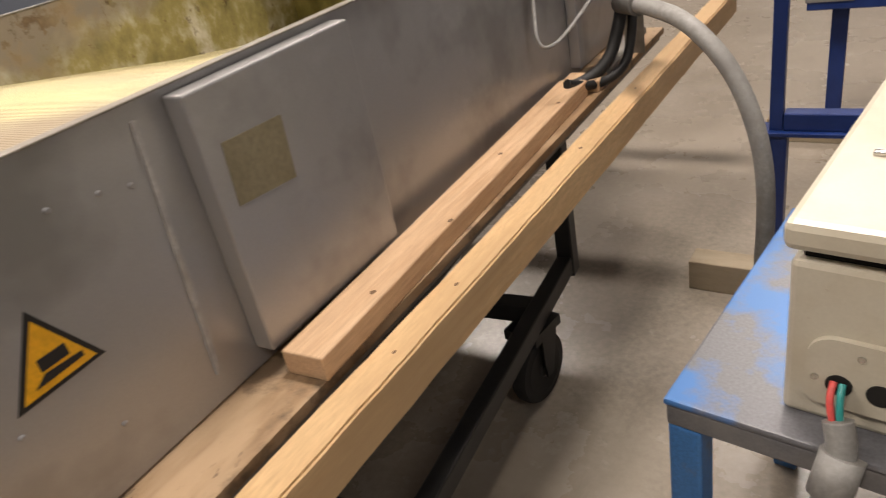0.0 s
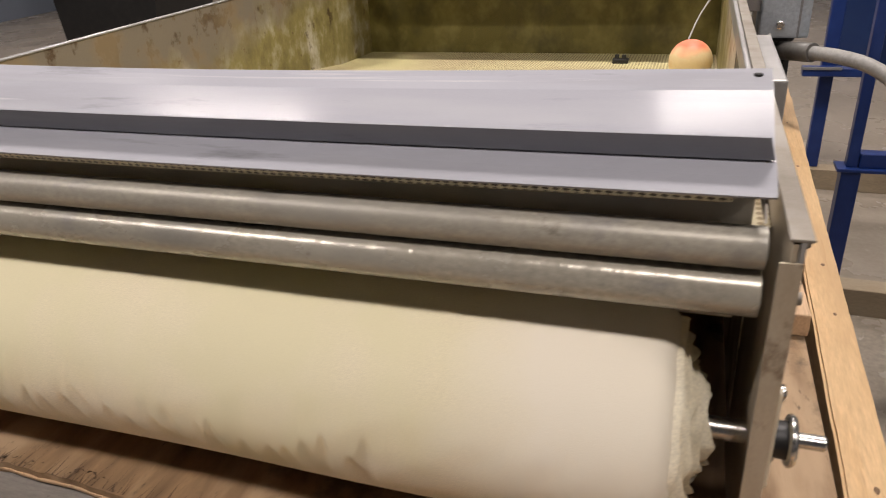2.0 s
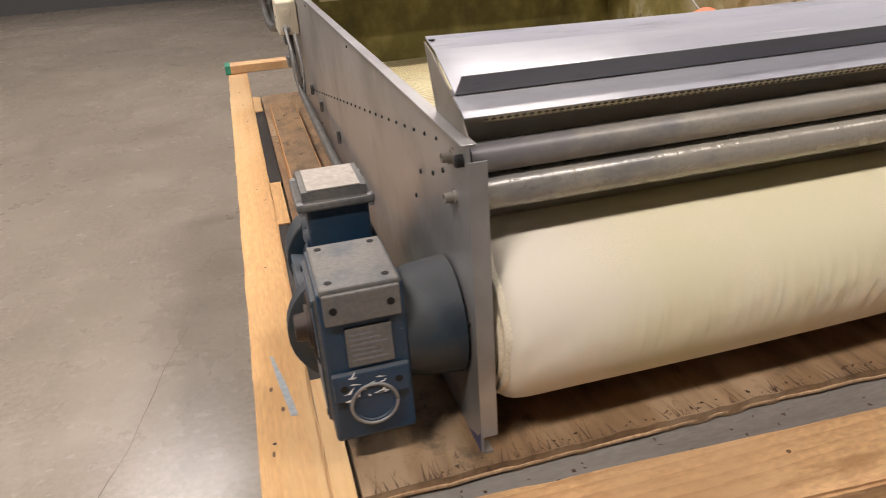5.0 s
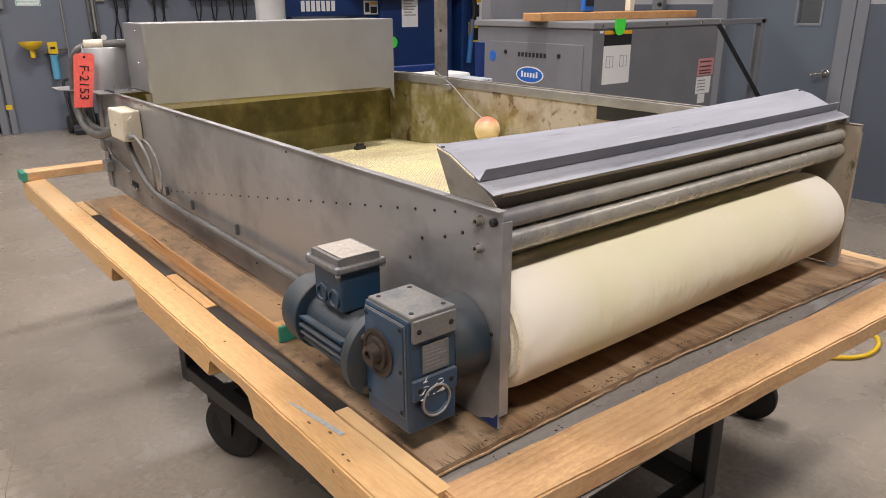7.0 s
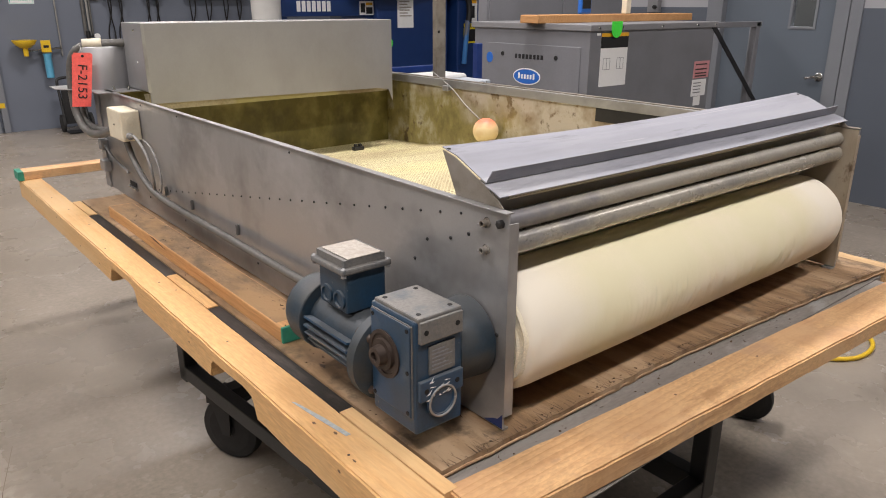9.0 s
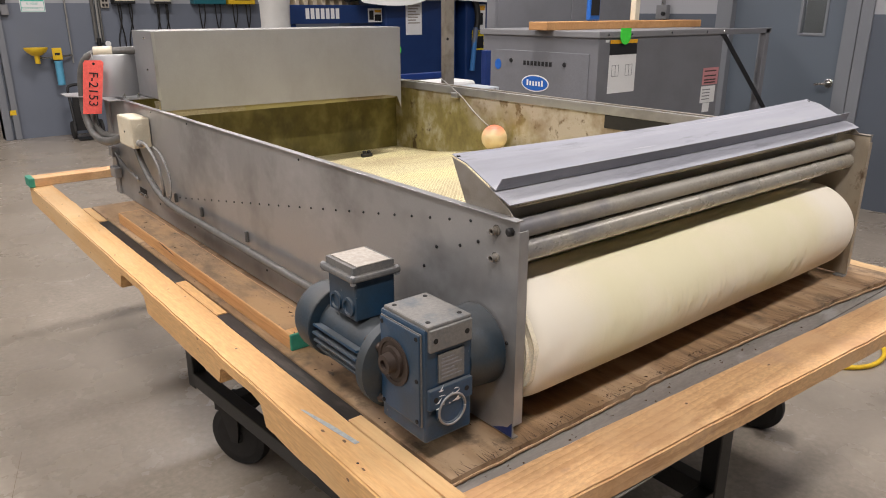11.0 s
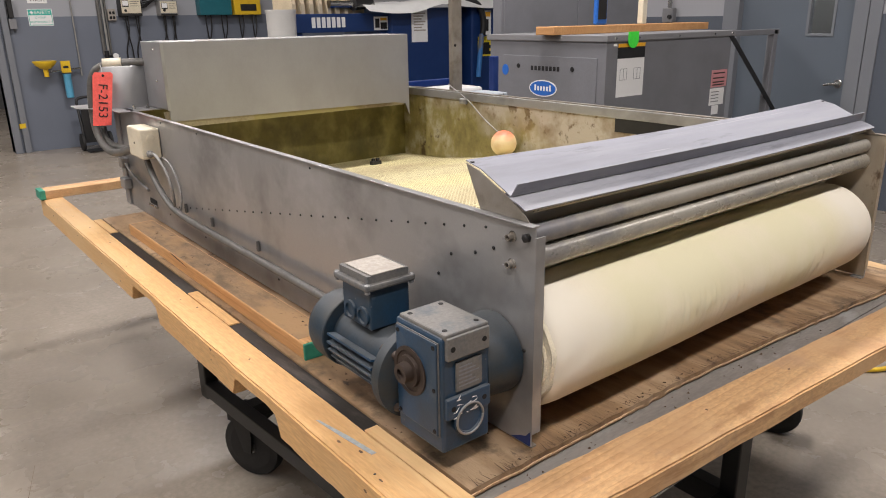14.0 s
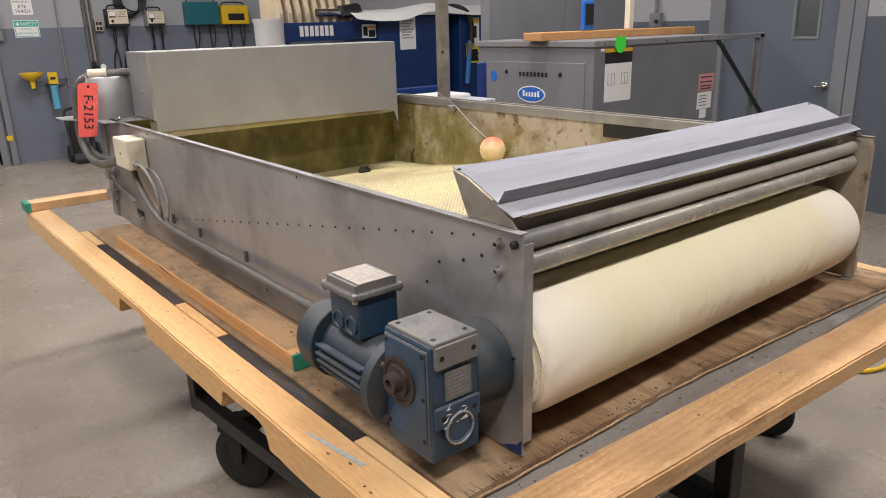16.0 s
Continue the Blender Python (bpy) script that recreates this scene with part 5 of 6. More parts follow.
for y, z in ((0.05, 0.392), (0.045, 0.34)):
    part("axle_bolt", spin(B(), (X, y + 0.008, D + z), (1, 0, 0), [(0, 0.009), (0.004, 0.009), (0.005, 0.006), (0.012, 0.006), (0.0125, 0.005), (0.012, 0.003)], 12), RIMM, side_r)
    smear(X, y + 0.006, D + z, 1, 0.015, side_r)
sg = part("warning_sign", prism(B(), [(0.292, D + 0.269), (0.348, D + 0.175), (0.237, D + 0.172)], "x", X, X + 0.001), INK, side_r, "yellow triangular hand-injury warning sign")
part("yellow_field", prism(B(), [(0.292, D + 0.257), (0.338, D + 0.180), (0.247, D + 0.178)], "x", X + 0.001, X + 0.0015), AMBER, sg)
bm = B()
box(bm, X + 0.0015, X + 0.0019, 0.278, 0.312, D + 0.2, D + 0.215)
prism(bm, [(0.264, D + 0.186), (0.325, D + 0.188), (0.325, D + 0.195), (0.28, D + 0.197)], "x", X + 0.0015, X + 0.0019)
part("symbol", bm, INK, sg)
brk = part("bearing_plate", turned(box(B(), X, X + 0.012, 0.045, 0.105, D + 0.13, D + 0.245, 0.003), 0, (0, 0, 0)), CREAM, side_r, "pale plastic bearing plate")
for z in (0.225, 0.15):
    part("bolt", spin(B(), (X + 0.012, 0.075, D + z), (1, 0, 0), [(0, 0.008), (0.005, 0.008), (0.007, 0.005)], 6), NICKEL, brk)
part("collar", spin(B(), (X + 0.012, 0.085, D + 0.161), (1, 0, 0), [(0, 0.019), (0.024, 0.019), (0.026, 0.014)], 20), BLACK, brk)
part("crank_ring", sweep(B(), [(X + 0.032, 0.085 + 0.022 * math.cos(a), D + 0.161 + 0.022 * math.sin(a)) for a in (k * math.pi / 7 for k in range(15))], 0.005, 8, 0), NICKEL, brk, "bright steel ring")
part("hook", sweep(B(), [(X, 0.13, D + 0.21), (X + 0.02, 0.13, D + 0.215), (X + 0.022, 0.14, D + 0.24), (X + 0.012, 0.15, D + 0.25)], 0.004, 8), STEEL_DULL, side_r)
part("stud", spin(B(), (X, 0.125, D + 0.17), (1, 0, 0), [(0, 0.009), (0.012, 0.009), (0.014, 0.006)], 10), BLACK, side_r)
part("cable_plug", spin(B(), (X, 1.56, D + 0.348), (1, 0, 0), [(0, 0.016), (0.02, 0.018), (0.03, 0.012)], 14), BLACK, side_r)
part("corner_post", box(B(), X, X + 0.03, 1.78, 1.82, D + 0.03, H - 0.004, 0.004), STEEL_DULL, side_r)
part("corner_post", box(B(), X, X + 0.025, 2.24, 2.3, D + 0.01, H - 0.004, 0.004), STEEL_DULL, side_r)

eb = thing("electrical_box", (1.53, 1.84, D + 0.23), "pale blue-grey electrical enclosure with a thick hose", "electrical box")
bm = B()
box(bm, 1.462, 1.592, 1.755, 1.93, D + 0.232, D + 0.405, 0.006)
part("enclosure", bm, ELEC, eb)
part("cover_edge", box(B(), 1.560, 1.566, 1.7535, 1.755, D + 0.235, D + 0.402), CHILL_L, eb)
part("mount_arm", box(B(), W + 0.004, 1.470, 1.80, 1.88, D + 0.30, D + 0.34, 0.003), STEEL_DULL, eb)
part("bolt", spin(B(), (1.515, 1.755, D + 0.270), (0, -1, 0), [(0, 0.012), (0.008, 0.012), (0.01, 0.008)], 12), NICKEL, eb)
part("gland", spin(B(), (1.53, 1.80, D + 0.232), (0, 0, -1), [(0, 0.032), (0.012, 0.032), (0.014, 0.024), (0.04, 0.022)], 18), BLACK, eb)
part("drop_hose", sweep(B(), [(1.525, 1.80, D + 0.20), (1.515, 1.78, D + 0.13), (1.50, 1.74, D + 0.06), (1.455, 1.70, D + 0.025), (1.41, 1.66, D + 0.016)], 0.016, 12), BLACK, eb)
part("drop_hose", sweep(B(), [(1.545, 1.81, D + 0.20), (1.545, 1.79, D + 0.10), (1.53, 1.76, D + 0.03), (1.475, 1.69, D + 0.012), (1.44, 1.60, D + 0.05)], 0.012, 12), BLACK, eb)
part("coupling", sweep(B(), [(1.53, 1.77, D + 0.195), (1.60, 1.68, D + 0.208)], 0.026, 16, 0), DARK_CONDUIT, eb, "dark hose coupling")
part("thick_hose", sweep(B(), [(1.585, 1.70, D + 0.205), (1.655, 1.62, D + 0.212), (1.73, 1.56, D + 0.20), (1.80, 1.52, D + 0.150), (1.85, 1.50, D + 0.085), (1.888, 1.48, D), (1.908, 1.475, D - 0.09), (1.915, 1.47, D - 0.20), (1.91, 1.47, D - 0.36), (1.93, 1.50, 0.18), (2.0, 1.58, 0.024), (2.2, 1.72, 0.021)], 0.019, 16), CONDUIT, eb, "thick grey flexible hose")
part("loop_cable", sweep(B(), [(1.40, 1.56, D + 0.345), (1.41, 1.53, D + 0.25), (1.43, 1.48, D + 0.175), (1.455, 1.52, D + 0.165), (1.475, 1.62, D + 0.20), (1.49, 1.74, D + 0.245)], 0.0045, 8), WHITE_CABLE, eb, "thin pale looping cable")
bm = B()
box(bm, X + 0.012, 1.49, 1.68, 1.75, D, D + 0.03, 0.003)
solo("wooden_wedge", bm, FIR_R, "split wooden wedge under the hoses", "wedge")
bm = B()
box(bm, 1.425, 1.475, 1.76, 2.2, D, D + 0.02, 0.003)
solo("wooden_wedge", turned(bm, 3, (1.46, 1.9, 0)), GREYWOOD, "narrow grey batten beside the rail", "batten")

# paint scrapes on the gearbox
random.seed(21)
for k in range(16):
    bm = B()
    x, z = random.uniform(-0.16, -0.11), D + random.uniform(0.112, 0.150)
    w, h = random.uniform(0.002, 0.010), random.uniform(0.0005, 0.0018)
    prism(bm, [(x - w, z), (x - 0.3 * w, z + h), (x + w, z + 0.5 * h + random.uniform(-0.006, 0.012)), (x + 0.2 * w, z - h)], "y", 0.0186, 0.0190)
    part("paint_scrape", bm, WHITE, gbox)
# knots in the boards
random.seed(8)
front_board = bpy.data.objects["timber_rail.002"]


def knot(x, y, z, a, b, parent, upright=False):
    bm = B()
    vs = []
    for k in range(14):
        s = 1 + random.uniform(-0.15, 0.15)
        u, v = a * s * math.cos(k * math.tau / 14), b * s * math.sin(k * math.tau / 14)
        vs.append((x, y + u, z + v) if upright else (x + u, y + v, z))
    bm.faces.new([bm.verts.new(p) for p in vs])
    part("knot", bm, KNOT, parent)


for k in range(2):
    x = random.uniform(0.0, 1.6)
    knot(x, -0.16 - 0.047 * (x - 0.3) + random.uniform(-0.04, 0.04), D - 0.0004, random.uniform(0.003, 0.007), random.uniform(0.002, 0.004), front_board)
for k in range(4):
    knot(-0.2856, random.uniform(-0.1, 2.2), D - random.uniform(0.008, 0.022), random.uniform(0.003, 0.006), random.uniform(0.002, 0.004), rail, True)
    knot(random.uniform(-0.27, -0.215), random.uniform(-0.1, 2.2), D + 0.0005, random.uniform(0.002, 0.004), random.uniform(0.004, 0.007), rail)
side_rail = bpy.data.objects["timber_rail.001"]
side_stud = bpy.data.objects["wooden_stud.001"]
for y in (0.22, 0.63, 0.81, 1.35, 1.72):
    knot(1.522 + 0.0227 * (y - 0.1) + random.uniform(0.0, 0.02), y, D - 0.0035, random.uniform(0.002, 0.004), random.uniform(0.004, 0.007), side_rail)
for y in (0.7, 0.93, 1.21, 1.5):
    knot(random.uniform(1.44, 1.49), y, D + 0.0405, random.uniform(0.003, 0.005), random.uniform(0.004, 0.008), side_stud)
# nails and knots on the rails
random.seed(3)
for k in range(16):
    side_x = random.random() < 0.5
    y = random.uniform(-0.15, 2.6)
    bm = B()
    if side_x:
        spin(bm, (-0.285, y, D - random.uniform(0.01, 0.06)), (-1, 0, 0), [(0, 0.0026), (0.0006, 0.002)], 8)
    else:
        spin(bm, (-0.285 + random.uniform(0.015, 0.07), y, D), (0, 0, 1), [(0, 0.0028), (0.0006, 0.0022)], 8)
    part("nail", bm, RUST, rail)
bm = B()
prism(bm, [(-0.255, 0.34), (-0.25, 0.335), (-0.235, 0.25), (-0.225, 0.17), (-0.235, 0.17), (-0.247, 0.26)], "z", D, D + 0.0006)
part("chalk_mark", bm, mat("blue_chalk", (0.35, 0.38, 0.40), 0.8), rail, "faint blue chalk mark")

# ---------------------------------------------------------------- things on the floor beside the machine
BT, BX, BY = 0.66, 1.879, 0.795
bn = thing("work_bench", (BX + 0.35, BY + 0.3, 0), "low steel bench with worn blue paint", "bench")
GREYB = mat("worn_grey_paint", (0.14, 0.14, 0.15), 0.4, 0.1, (0.22, 0.21, 0.2), 0.6, 9, 200, 0.03)


def skew(bm):
    return turned(bm, -8.5, (BX, BY, BT))


part("top", skew(box(B(), BX, BX + 0.75, BY, BY + 0.62, BT - 0.012, BT, 0.004)), BENCHB, bn)
part("apron", skew(box(B(), BX + 0.003, BX + 0.747, BY + 0.003, BY + 0.037, BT - 0.050, BT - 0.0125, 0.004)), GREYB, bn)
part("apron", skew(box(B(), BX + 0.003, BX + 0.037, BY + 0.038, BY + 0.617, BT - 0.050, BT - 0.0125, 0.004)), BENCHL, bn)
part("apron", skew(box(B(), BX + 0.038, BX + 0.747, BY + 0.583, BY + 0.617, BT - 0.050, BT - 0.0125, 0.004)), BENCHL, bn)
for x in (BX + 0.004, BX + 0.696):
    for y in (BY + 0.004, BY + 0.566):
        part("leg", skew(box(B(), x, x + 0.05, y, y + 0.05, 0, BT - 0.0502, 0.005)), BENCHL, bn)
part("stretcher", skew(box(B(), BX + 0.055, BX + 0.695, BY + 0.012, BY + 0.042, 0.36, 0.39)), CHILL_L, bn)
EX, EY = 2.031, 0.826
cbx = thing("ivory_enclosure", (EX + 0.25, EY + 0.28, BT), "ivory enamelled control enclosure with an open cable hole", "enclosure")


def lean(bm):
    return turned(bm, -9.0, (EX, EY, BT))


part("body", lean(box(B(), EX, EX + 0.545, EY, EY + 0.55, BT, BT + 0.238, 0.009)), IVORY, cbx)
part("lid", lean(box(B(), EX - 0.008, EX + 0.557, EY - 0.011, EY + 0.56, BT + 0.254, BT + 0.294, 0.011)), IVORY, cbx)
part("gasket", lean(box(B(), EX + 0.013, EX + 0.533, EY + 0.013, EY + 0.54, BT + 0.237, BT + 0.255)), DARK, cbx)
bm = B()
prism(bm, [(EX + 0.028 + 0.033 * (1 - math.cos(a)), BT + 0.107 + 0.033 * math.sin(a)) for a in (k * math.pi / 12 for k in range(7))] + [(EX + 0.264, BT + 0.14), (EX + 0.264, BT + 0.035), (EX + 0.040, BT + 0.035), (EX + 0.028, BT + 0.047)], "y", EY - 0.009, EY)
pl = part("gland_plate", lean(bm), IVORY, cbx)
for x, z in ((0.040, 0.077), (0.090, 0.120), (0.218, 0.120), (0.24, 0.053)):
    part("screw", lean(spin(B(), (EX + x, EY - 0.009, BT + z), (0, -1, 0), [(0, 0.005), (0.002, 0.0045)], 10)), NICKEL, pl)
for x in (0.068, 0.114):
    part("hole", lean(cyl(B(), (EX + x, EY - 0.0085, BT + 0.072), (EX + x, EY - 0.011, BT + 0.072), 0.0155, None, 24)), DARK, pl)
part("red_wire", sweep(B(), [(EX + 0.060, EY - 0.022, BT + 0.078), (EX + 0.057, EY - 0.041, BT + 0.064), (EX + 0.066, EY - 0.055, BT + 0.029)], 0.0045, 8), RED_WIRE, cbx)
part("green_wire", sweep(B(), [(EX + 0.070, EY - 0.024, BT + 0.078), (EX + 0.069, EY - 0.041, BT + 0.064), (EX + 0.073, EY - 0.055, BT + 0.029)], 0.0045, 8), TEAL_WIRE, cbx)
part("sleeve", sweep(B(), [(EX + 0.070, EY - 0.051, BT + 0.042), (EX + 0.080, EY - 0.071, BT + 0.005), (EX + 0.066, EY - 0.095, BT - 0.070), (EX + 0.03, EY - 0.128, BT - 0.164), (EX - 0.03, EY - 0.15, BT - 0.35), (EX + 0.02, EY - 0.10, 0.024), (EX + 0.2, EY - 0.02, 0.019)], 0.0185, 14), CONDUIT, cbx, "grey cable sleeve")
part("connector", sweep(B(), [(EX + 0.080, EY - 0.069, BT + 0.005), (EX + 0.069, EY - 0.092, BT - 0.049)], 0.027, 14, 0), CONDUIT, cbx)
part("handle_tab", lean(box(B(), EX + 0.042, EX + 0.10, EY + 0.19, EY + 0.202, BT + 0.294, BT + 0.301, 0.002)), NICKEL, cbx)

rk = thing("blue_rack", (2.05, 2.6, 0), "navy blue welded steel rack standing on timbers", "rack")
RY, RZ = 2.10, 0.53
for x in (1.812, 2.45):
    part("leg", box(B(), x, x + 0.062, RY, RY + 0.06, 0.106, RZ - 0.012, 0.004), RACKB, rk)
    part("upright", box(B(), x + 0.012, x + 0.048, RY + 0.01, RY + 0.05, RZ, 1.35, 0.004), RACKB, rk)
    part("back_upright", box(B(), x + 0.065, x + 0.125, 3.29, 3.34, 0.106, 1.35, 0.004), RACKB, rk)
part("shelf_edge", box(B(), 1.795, 2.52, RY - 0.012, RY + 0.075, RZ - 0.012, RZ, 0.002), RACKB, rk)
part("cross_bar", box(B(), 1.862, 2.46, RY + 0.005, RY + 0.055, RZ + 0.0005, RZ + 0.052, 0.004), RACKB, rk)
part("back_bar", box(B(), 1.79, 2.46, 3.225, 3.288, 0.575, 0.615, 0.004), RACKB, rk)
part("back_bar", box(B(), 1.79, 2.46, 3.225, 3.288, 1.10, 1.14, 0.004), RACKB, rk)
part("bar_end_cap", box(B(), 1.785, 1.955, 3.221, 3.2245, 0.607, 0.622, 0.002), STEEL_DULL, rk, "bare metal edge of the bar")
for y, x0, x1 in ((2.035, 1.61, 2.75), (3.27, 1.652, 2.6)):
    bm = B()
    box(bm, x0, x1, y, y + 0.09, 0.0, 0.105, 0.004)
    solo("timber_skid", turned(bm, -3, (x0, y, 0)), TAN, "weathered square timber lying on the floor", "timber", "skids")
bm = B()
sweep(bm, [(2.34, 0.43, 0.012), (2.444, 0.323, 0.012), (2.512, 0.272, 0.012), (2.597, 0.252, 0.012), (2.712, 0.262, 0.012), (2.801, 0.306, 0.012), (2.90, 0.41, 0.012)], 0.011, 10)
solo("yellow_hose", bm, YELLOW, "yellow hose lying on the concrete", "hose")

# ---------------------------------------------------------------- chiller
ch = thing("chiller", (3.0, 2.2, 0), "grey packaged chiller cabinet with a blue oval badge", "chiller")
CX, CY, CZ = 2.36, 1.80, D + 0.643
part("cabinet", box(B(), CX, 3.58, CY, 2.73, 0.0, CZ - 0.035), CHILL, ch)
bm = B()
box(bm, CX - 0.012, 3.61, CY - 0.012, 2.755, CZ - 0.035, CZ, 0.004)
part("lid", bm, CHILL_L, ch)
bm = B()
box(bm, CX - 0.006, CX, 1.858, 2.605, 0.5, 1.323, 0.002)
panel = part("access_panel", bm, CHILL, ch)
for y, z in ((2.468, 1.262), (2.034, 1.257)):
    part("screw", spin(B(), (CX - 0.006, y, z), (-1, 0, 0), [(0, 0.014), (0.005, 0.012)], 12), DARK, panel)


def oval(x, y, z, a, b, name, material, parent, push):
    bm = B()
    prism(bm, [(y + a * math.cos(k * 2 * math.pi / 40), z + b * math.sin(k * 2 * math.pi / 40)) for k in range(40)], "x", x - push, x)
    return part(name, bm, material, parent)


badge = oval(CX - 0.006, 2.259, 1.138, 0.112, 0.049, "badge", WHITE, panel, 0.002)
oval(CX - 0.008, 2.259, 1.138, 0.104, 0.042, "badge_field", LOGO, panel, 0.001)
bm = B()
for k in range(6):
    box(bm, CX - 0.0098, CX - 0.009, 2.192 + k * 0.024, 2.206 + k * 0.024, 1.124, 1.150 + (0.008 if k in (0, 5) else 0))
part("badge_stripes", bm, WHITE, panel)
bm = B()
for k in range(8):
    box(bm, CX - 0.0072, CX - 0.006, 2.132 + k * 0.030, 2.152 + k * 0.030, 1.240, 1.266)
part("name_bars", bm, INK, panel)
oval(CX - 0.0, 2.583, 1.234, 0.028, 0.032, "round_sticker", LOGO, ch, 0.008)


def label(name, x0, x1, z0, z1, material, parent, push=0.002):
    return part(name, box(B(), x0, x1, CY - push, CY, z0, z1), material, parent)


doc = label("instruction_sheet", 2.455, 2.692, 1.108, 1.397, WHITE, ch)
label("yellow_band", 2.455, 2.692, 1.377, 1.397, AMBER, doc, 0.003)
label("black_band", 2.455, 2.692, 1.317, 1.377, INK, doc, 0.003)
bm = B()
for bx in (2.48, 2.60):
    for z in (1.20, 1.26):
        box(bm, bx, bx + 0.06, CY - 0.003, CY - 0.002, z, z + 0.002)
    for q in (0.0, 0.03, 0.058):
        box(bm, bx + q, bx + q + 0.002, CY - 0.003, CY - 0.002, 1.2, 1.262)
part("line_drawing", bm, CHILL_L, doc)
label("white_strip", 2.415, 2.445, 1.385, 1.398, WHITE, ch)
bm = B()
prism(bm, [(2.567 + 0.045 * math.cos(a), 1.416 + 0.045 * math.sin(a)) for a in (math.pi + k * math.pi / 14 for k in range(15))] + [(2.612, 1.458), (2.522, 1.458)], "y", CY - 0.0155, CY - 0.0125)
part("green_sticker", bm, LIME, ch, "fluorescent green round sticker")
pk = label("pink_label", 3.393, 3.567, 1.098, 1.204, PINK, ch)
bm = B()
for z in (1.18, 1.15, 1.125, 1.108):
    box(bm, 3.41, 3.54, CY - 0.003, CY - 0.002, z, z + 0.008)
part("text_bars", bm, RUST, pk)
wl = label("white_label", 3.390, 3.550, 0.985, 1.090, WHITE, ch)
bm = B()
for z in (1.065, 1.045, 1.025, 1.005):
    box(bm, 3.405, 3.49, CY - 0.003, CY - 0.002, z, z + 0.006)
part("text_bars", bm, CHILL_L, wl)
label("small_label", 3.425, 3.50, 0.925, 0.982, WHITE, ch)
part("end_post", box(B(), 4.11, 4.16, CY, CY + 0.05, 0, CZ - 0.01, 0.003), CHILL, ch)
part("end_post", box(B(), 4.11, 4.16, 2.68, 2.73, 0, CZ - 0.01, 0.003), CHILL, ch)
part("top_rail", box(B(), 3.611, 4.18, CY, CY + 0.04, CZ - 0.04, CZ - 0.005, 0.003), CHILL, ch)
part("top_rail", box(B(), 3.611, 4.18, 2.69, 2.73, CZ - 0.04, CZ - 0.005, 0.003), CHILL, ch)
bm = B()
prism(bm, [(3.545, CZ - 0.035), (3.60, CZ - 0.035), (4.25, 0.88), (4.195, 0.88)], "y", CY - 0.006, CY - 0.001)
part("brace", bm, BLACK, ch, "dark diagonal brace")
bm = B()
prism(bm, [(4.05, CZ - 0.05), (4.11, CZ - 0.05), (3.66, 0.92), (3.60, 0.92)], "y", 2.70, 2.706)
part("brace", bm, CHILL, ch)
for x in (2.42, 2.62, 3.0, 3.37, 3.57):
    part("lid_bolt", spin(B(), (x, CY - 0.012, CZ - 0.018), (0, -1, 0), [(0, 0.008), (0.004, 0.007)], 8), NICKEL, ch)
part("coil_panel", box(B(), 3.581, 4.11, 2.3, 2.32, 0.1, CZ - 0.05), CHILL_L, ch)
bm = B()
box(bm, 2.285, 3.84, 2.12, 2.26, CZ, CZ + 0.046, 0.004)
solo("pine_board", turned(bm, 0.5, (2.3, 2.12, 0)), FIR_Y, "orange pine board lying on the chiller", "board")
gp = thing("hand_tester", (2.72, 2.2, CZ + 0.04), "blue hand-held tester standing on the board", "tester")
bm = B()
box(bm, 2.680, 2.782, 2.15, 2.18, CZ + 0.047, CZ + 0.219, 0.012)
part("body", bm, LOGO, gp)
part("screen", box(B(), 2.694, 2.768, 2.147, 2.1498, CZ + 0.079, CZ + 0.199), DARK, gp, "dark screen")
bm = B()
box(bm, 3.107, 3.152, 2.14, 2.18, CZ + 0.048, CZ + 0.3, 0.004)
solo("wood_batten", bm, CREAM, "pale upright batten on the board", "batten")
gc = thing("grey_cabinet", (3.6, 3.4, 0), "tall grey steel cabinet behind the chiller", "cabinet")
part("body", box(B(), 2.887, 4.505, 3.2, 3.29, 0.0, 2.0, 0.005), CHILL, gc)
part("door", box(B(), 2.91, 3.69, 3.192, 3.2, 0.08, 1.96, 0.003), CHILL, gc)
part("door", box(B(), 3.70, 4.48, 3.192, 3.2, 0.08, 1.96, 0.003), CHILL, gc)

# ---------------------------------------------------------------- filter press
FAR = Matrix.Translation((0.294, 0.2905, -0.5425)) @ Matrix.Diagonal((1.35, 1.35, 1.35, 1))
pr = thing("filter_press", (2.7, 4.5, 0), "deep blue filter press with a row of beige plates", "press")
bm = B()
box(bm, 1.72, 2.60, 4.2, 4.35, 1.455, 1.59, 0.004)
beam = part("beam", bm, PRESS, pr)
bm = B()
for k in range(7):
    box(bm, 1.9 + k * 0.043, 1.93 + k * 0.043, 4.197, 4.2, 1.49, 1.565)
part("name_bars", bm, WHITE, beam)
lb = part("beam_label", box(B(), 2.45, 2.58, 4.196, 4.2, 1.462, 1.565), WHITE, beam)
part("picture", box(B(), 2.46, 2.5, 4.195, 4.196, 1.48, 1.55), INK, lb)
part("orange_band", box(B(), 2.51, 2.57, 4.195, 4.196, 1.535, 1.555), AMBER, lb)
part("text_bars", box(B(), 2.51, 2.57, 4.195, 4.196, 1.47, 1.52), INK, lb)
for x in (1.75, 2.52):
    part("leg", box(B(), x, x + 0.08, 4.22, 4.3, 0.402, 1.455, 0.004), PRESS, pr)
for k in range(9):
    bm = B()
    x = 1.80 + k * 0.075
    prism(bm, [(4.30, 1.585), (4.62, 1.585), (4.62, 1.90), (4.56, 1.98), (4.40, 1.98), (4.30, 1.66)], "x", x, x + 0.030)
    part("plate", bm, BEIGE, pr)
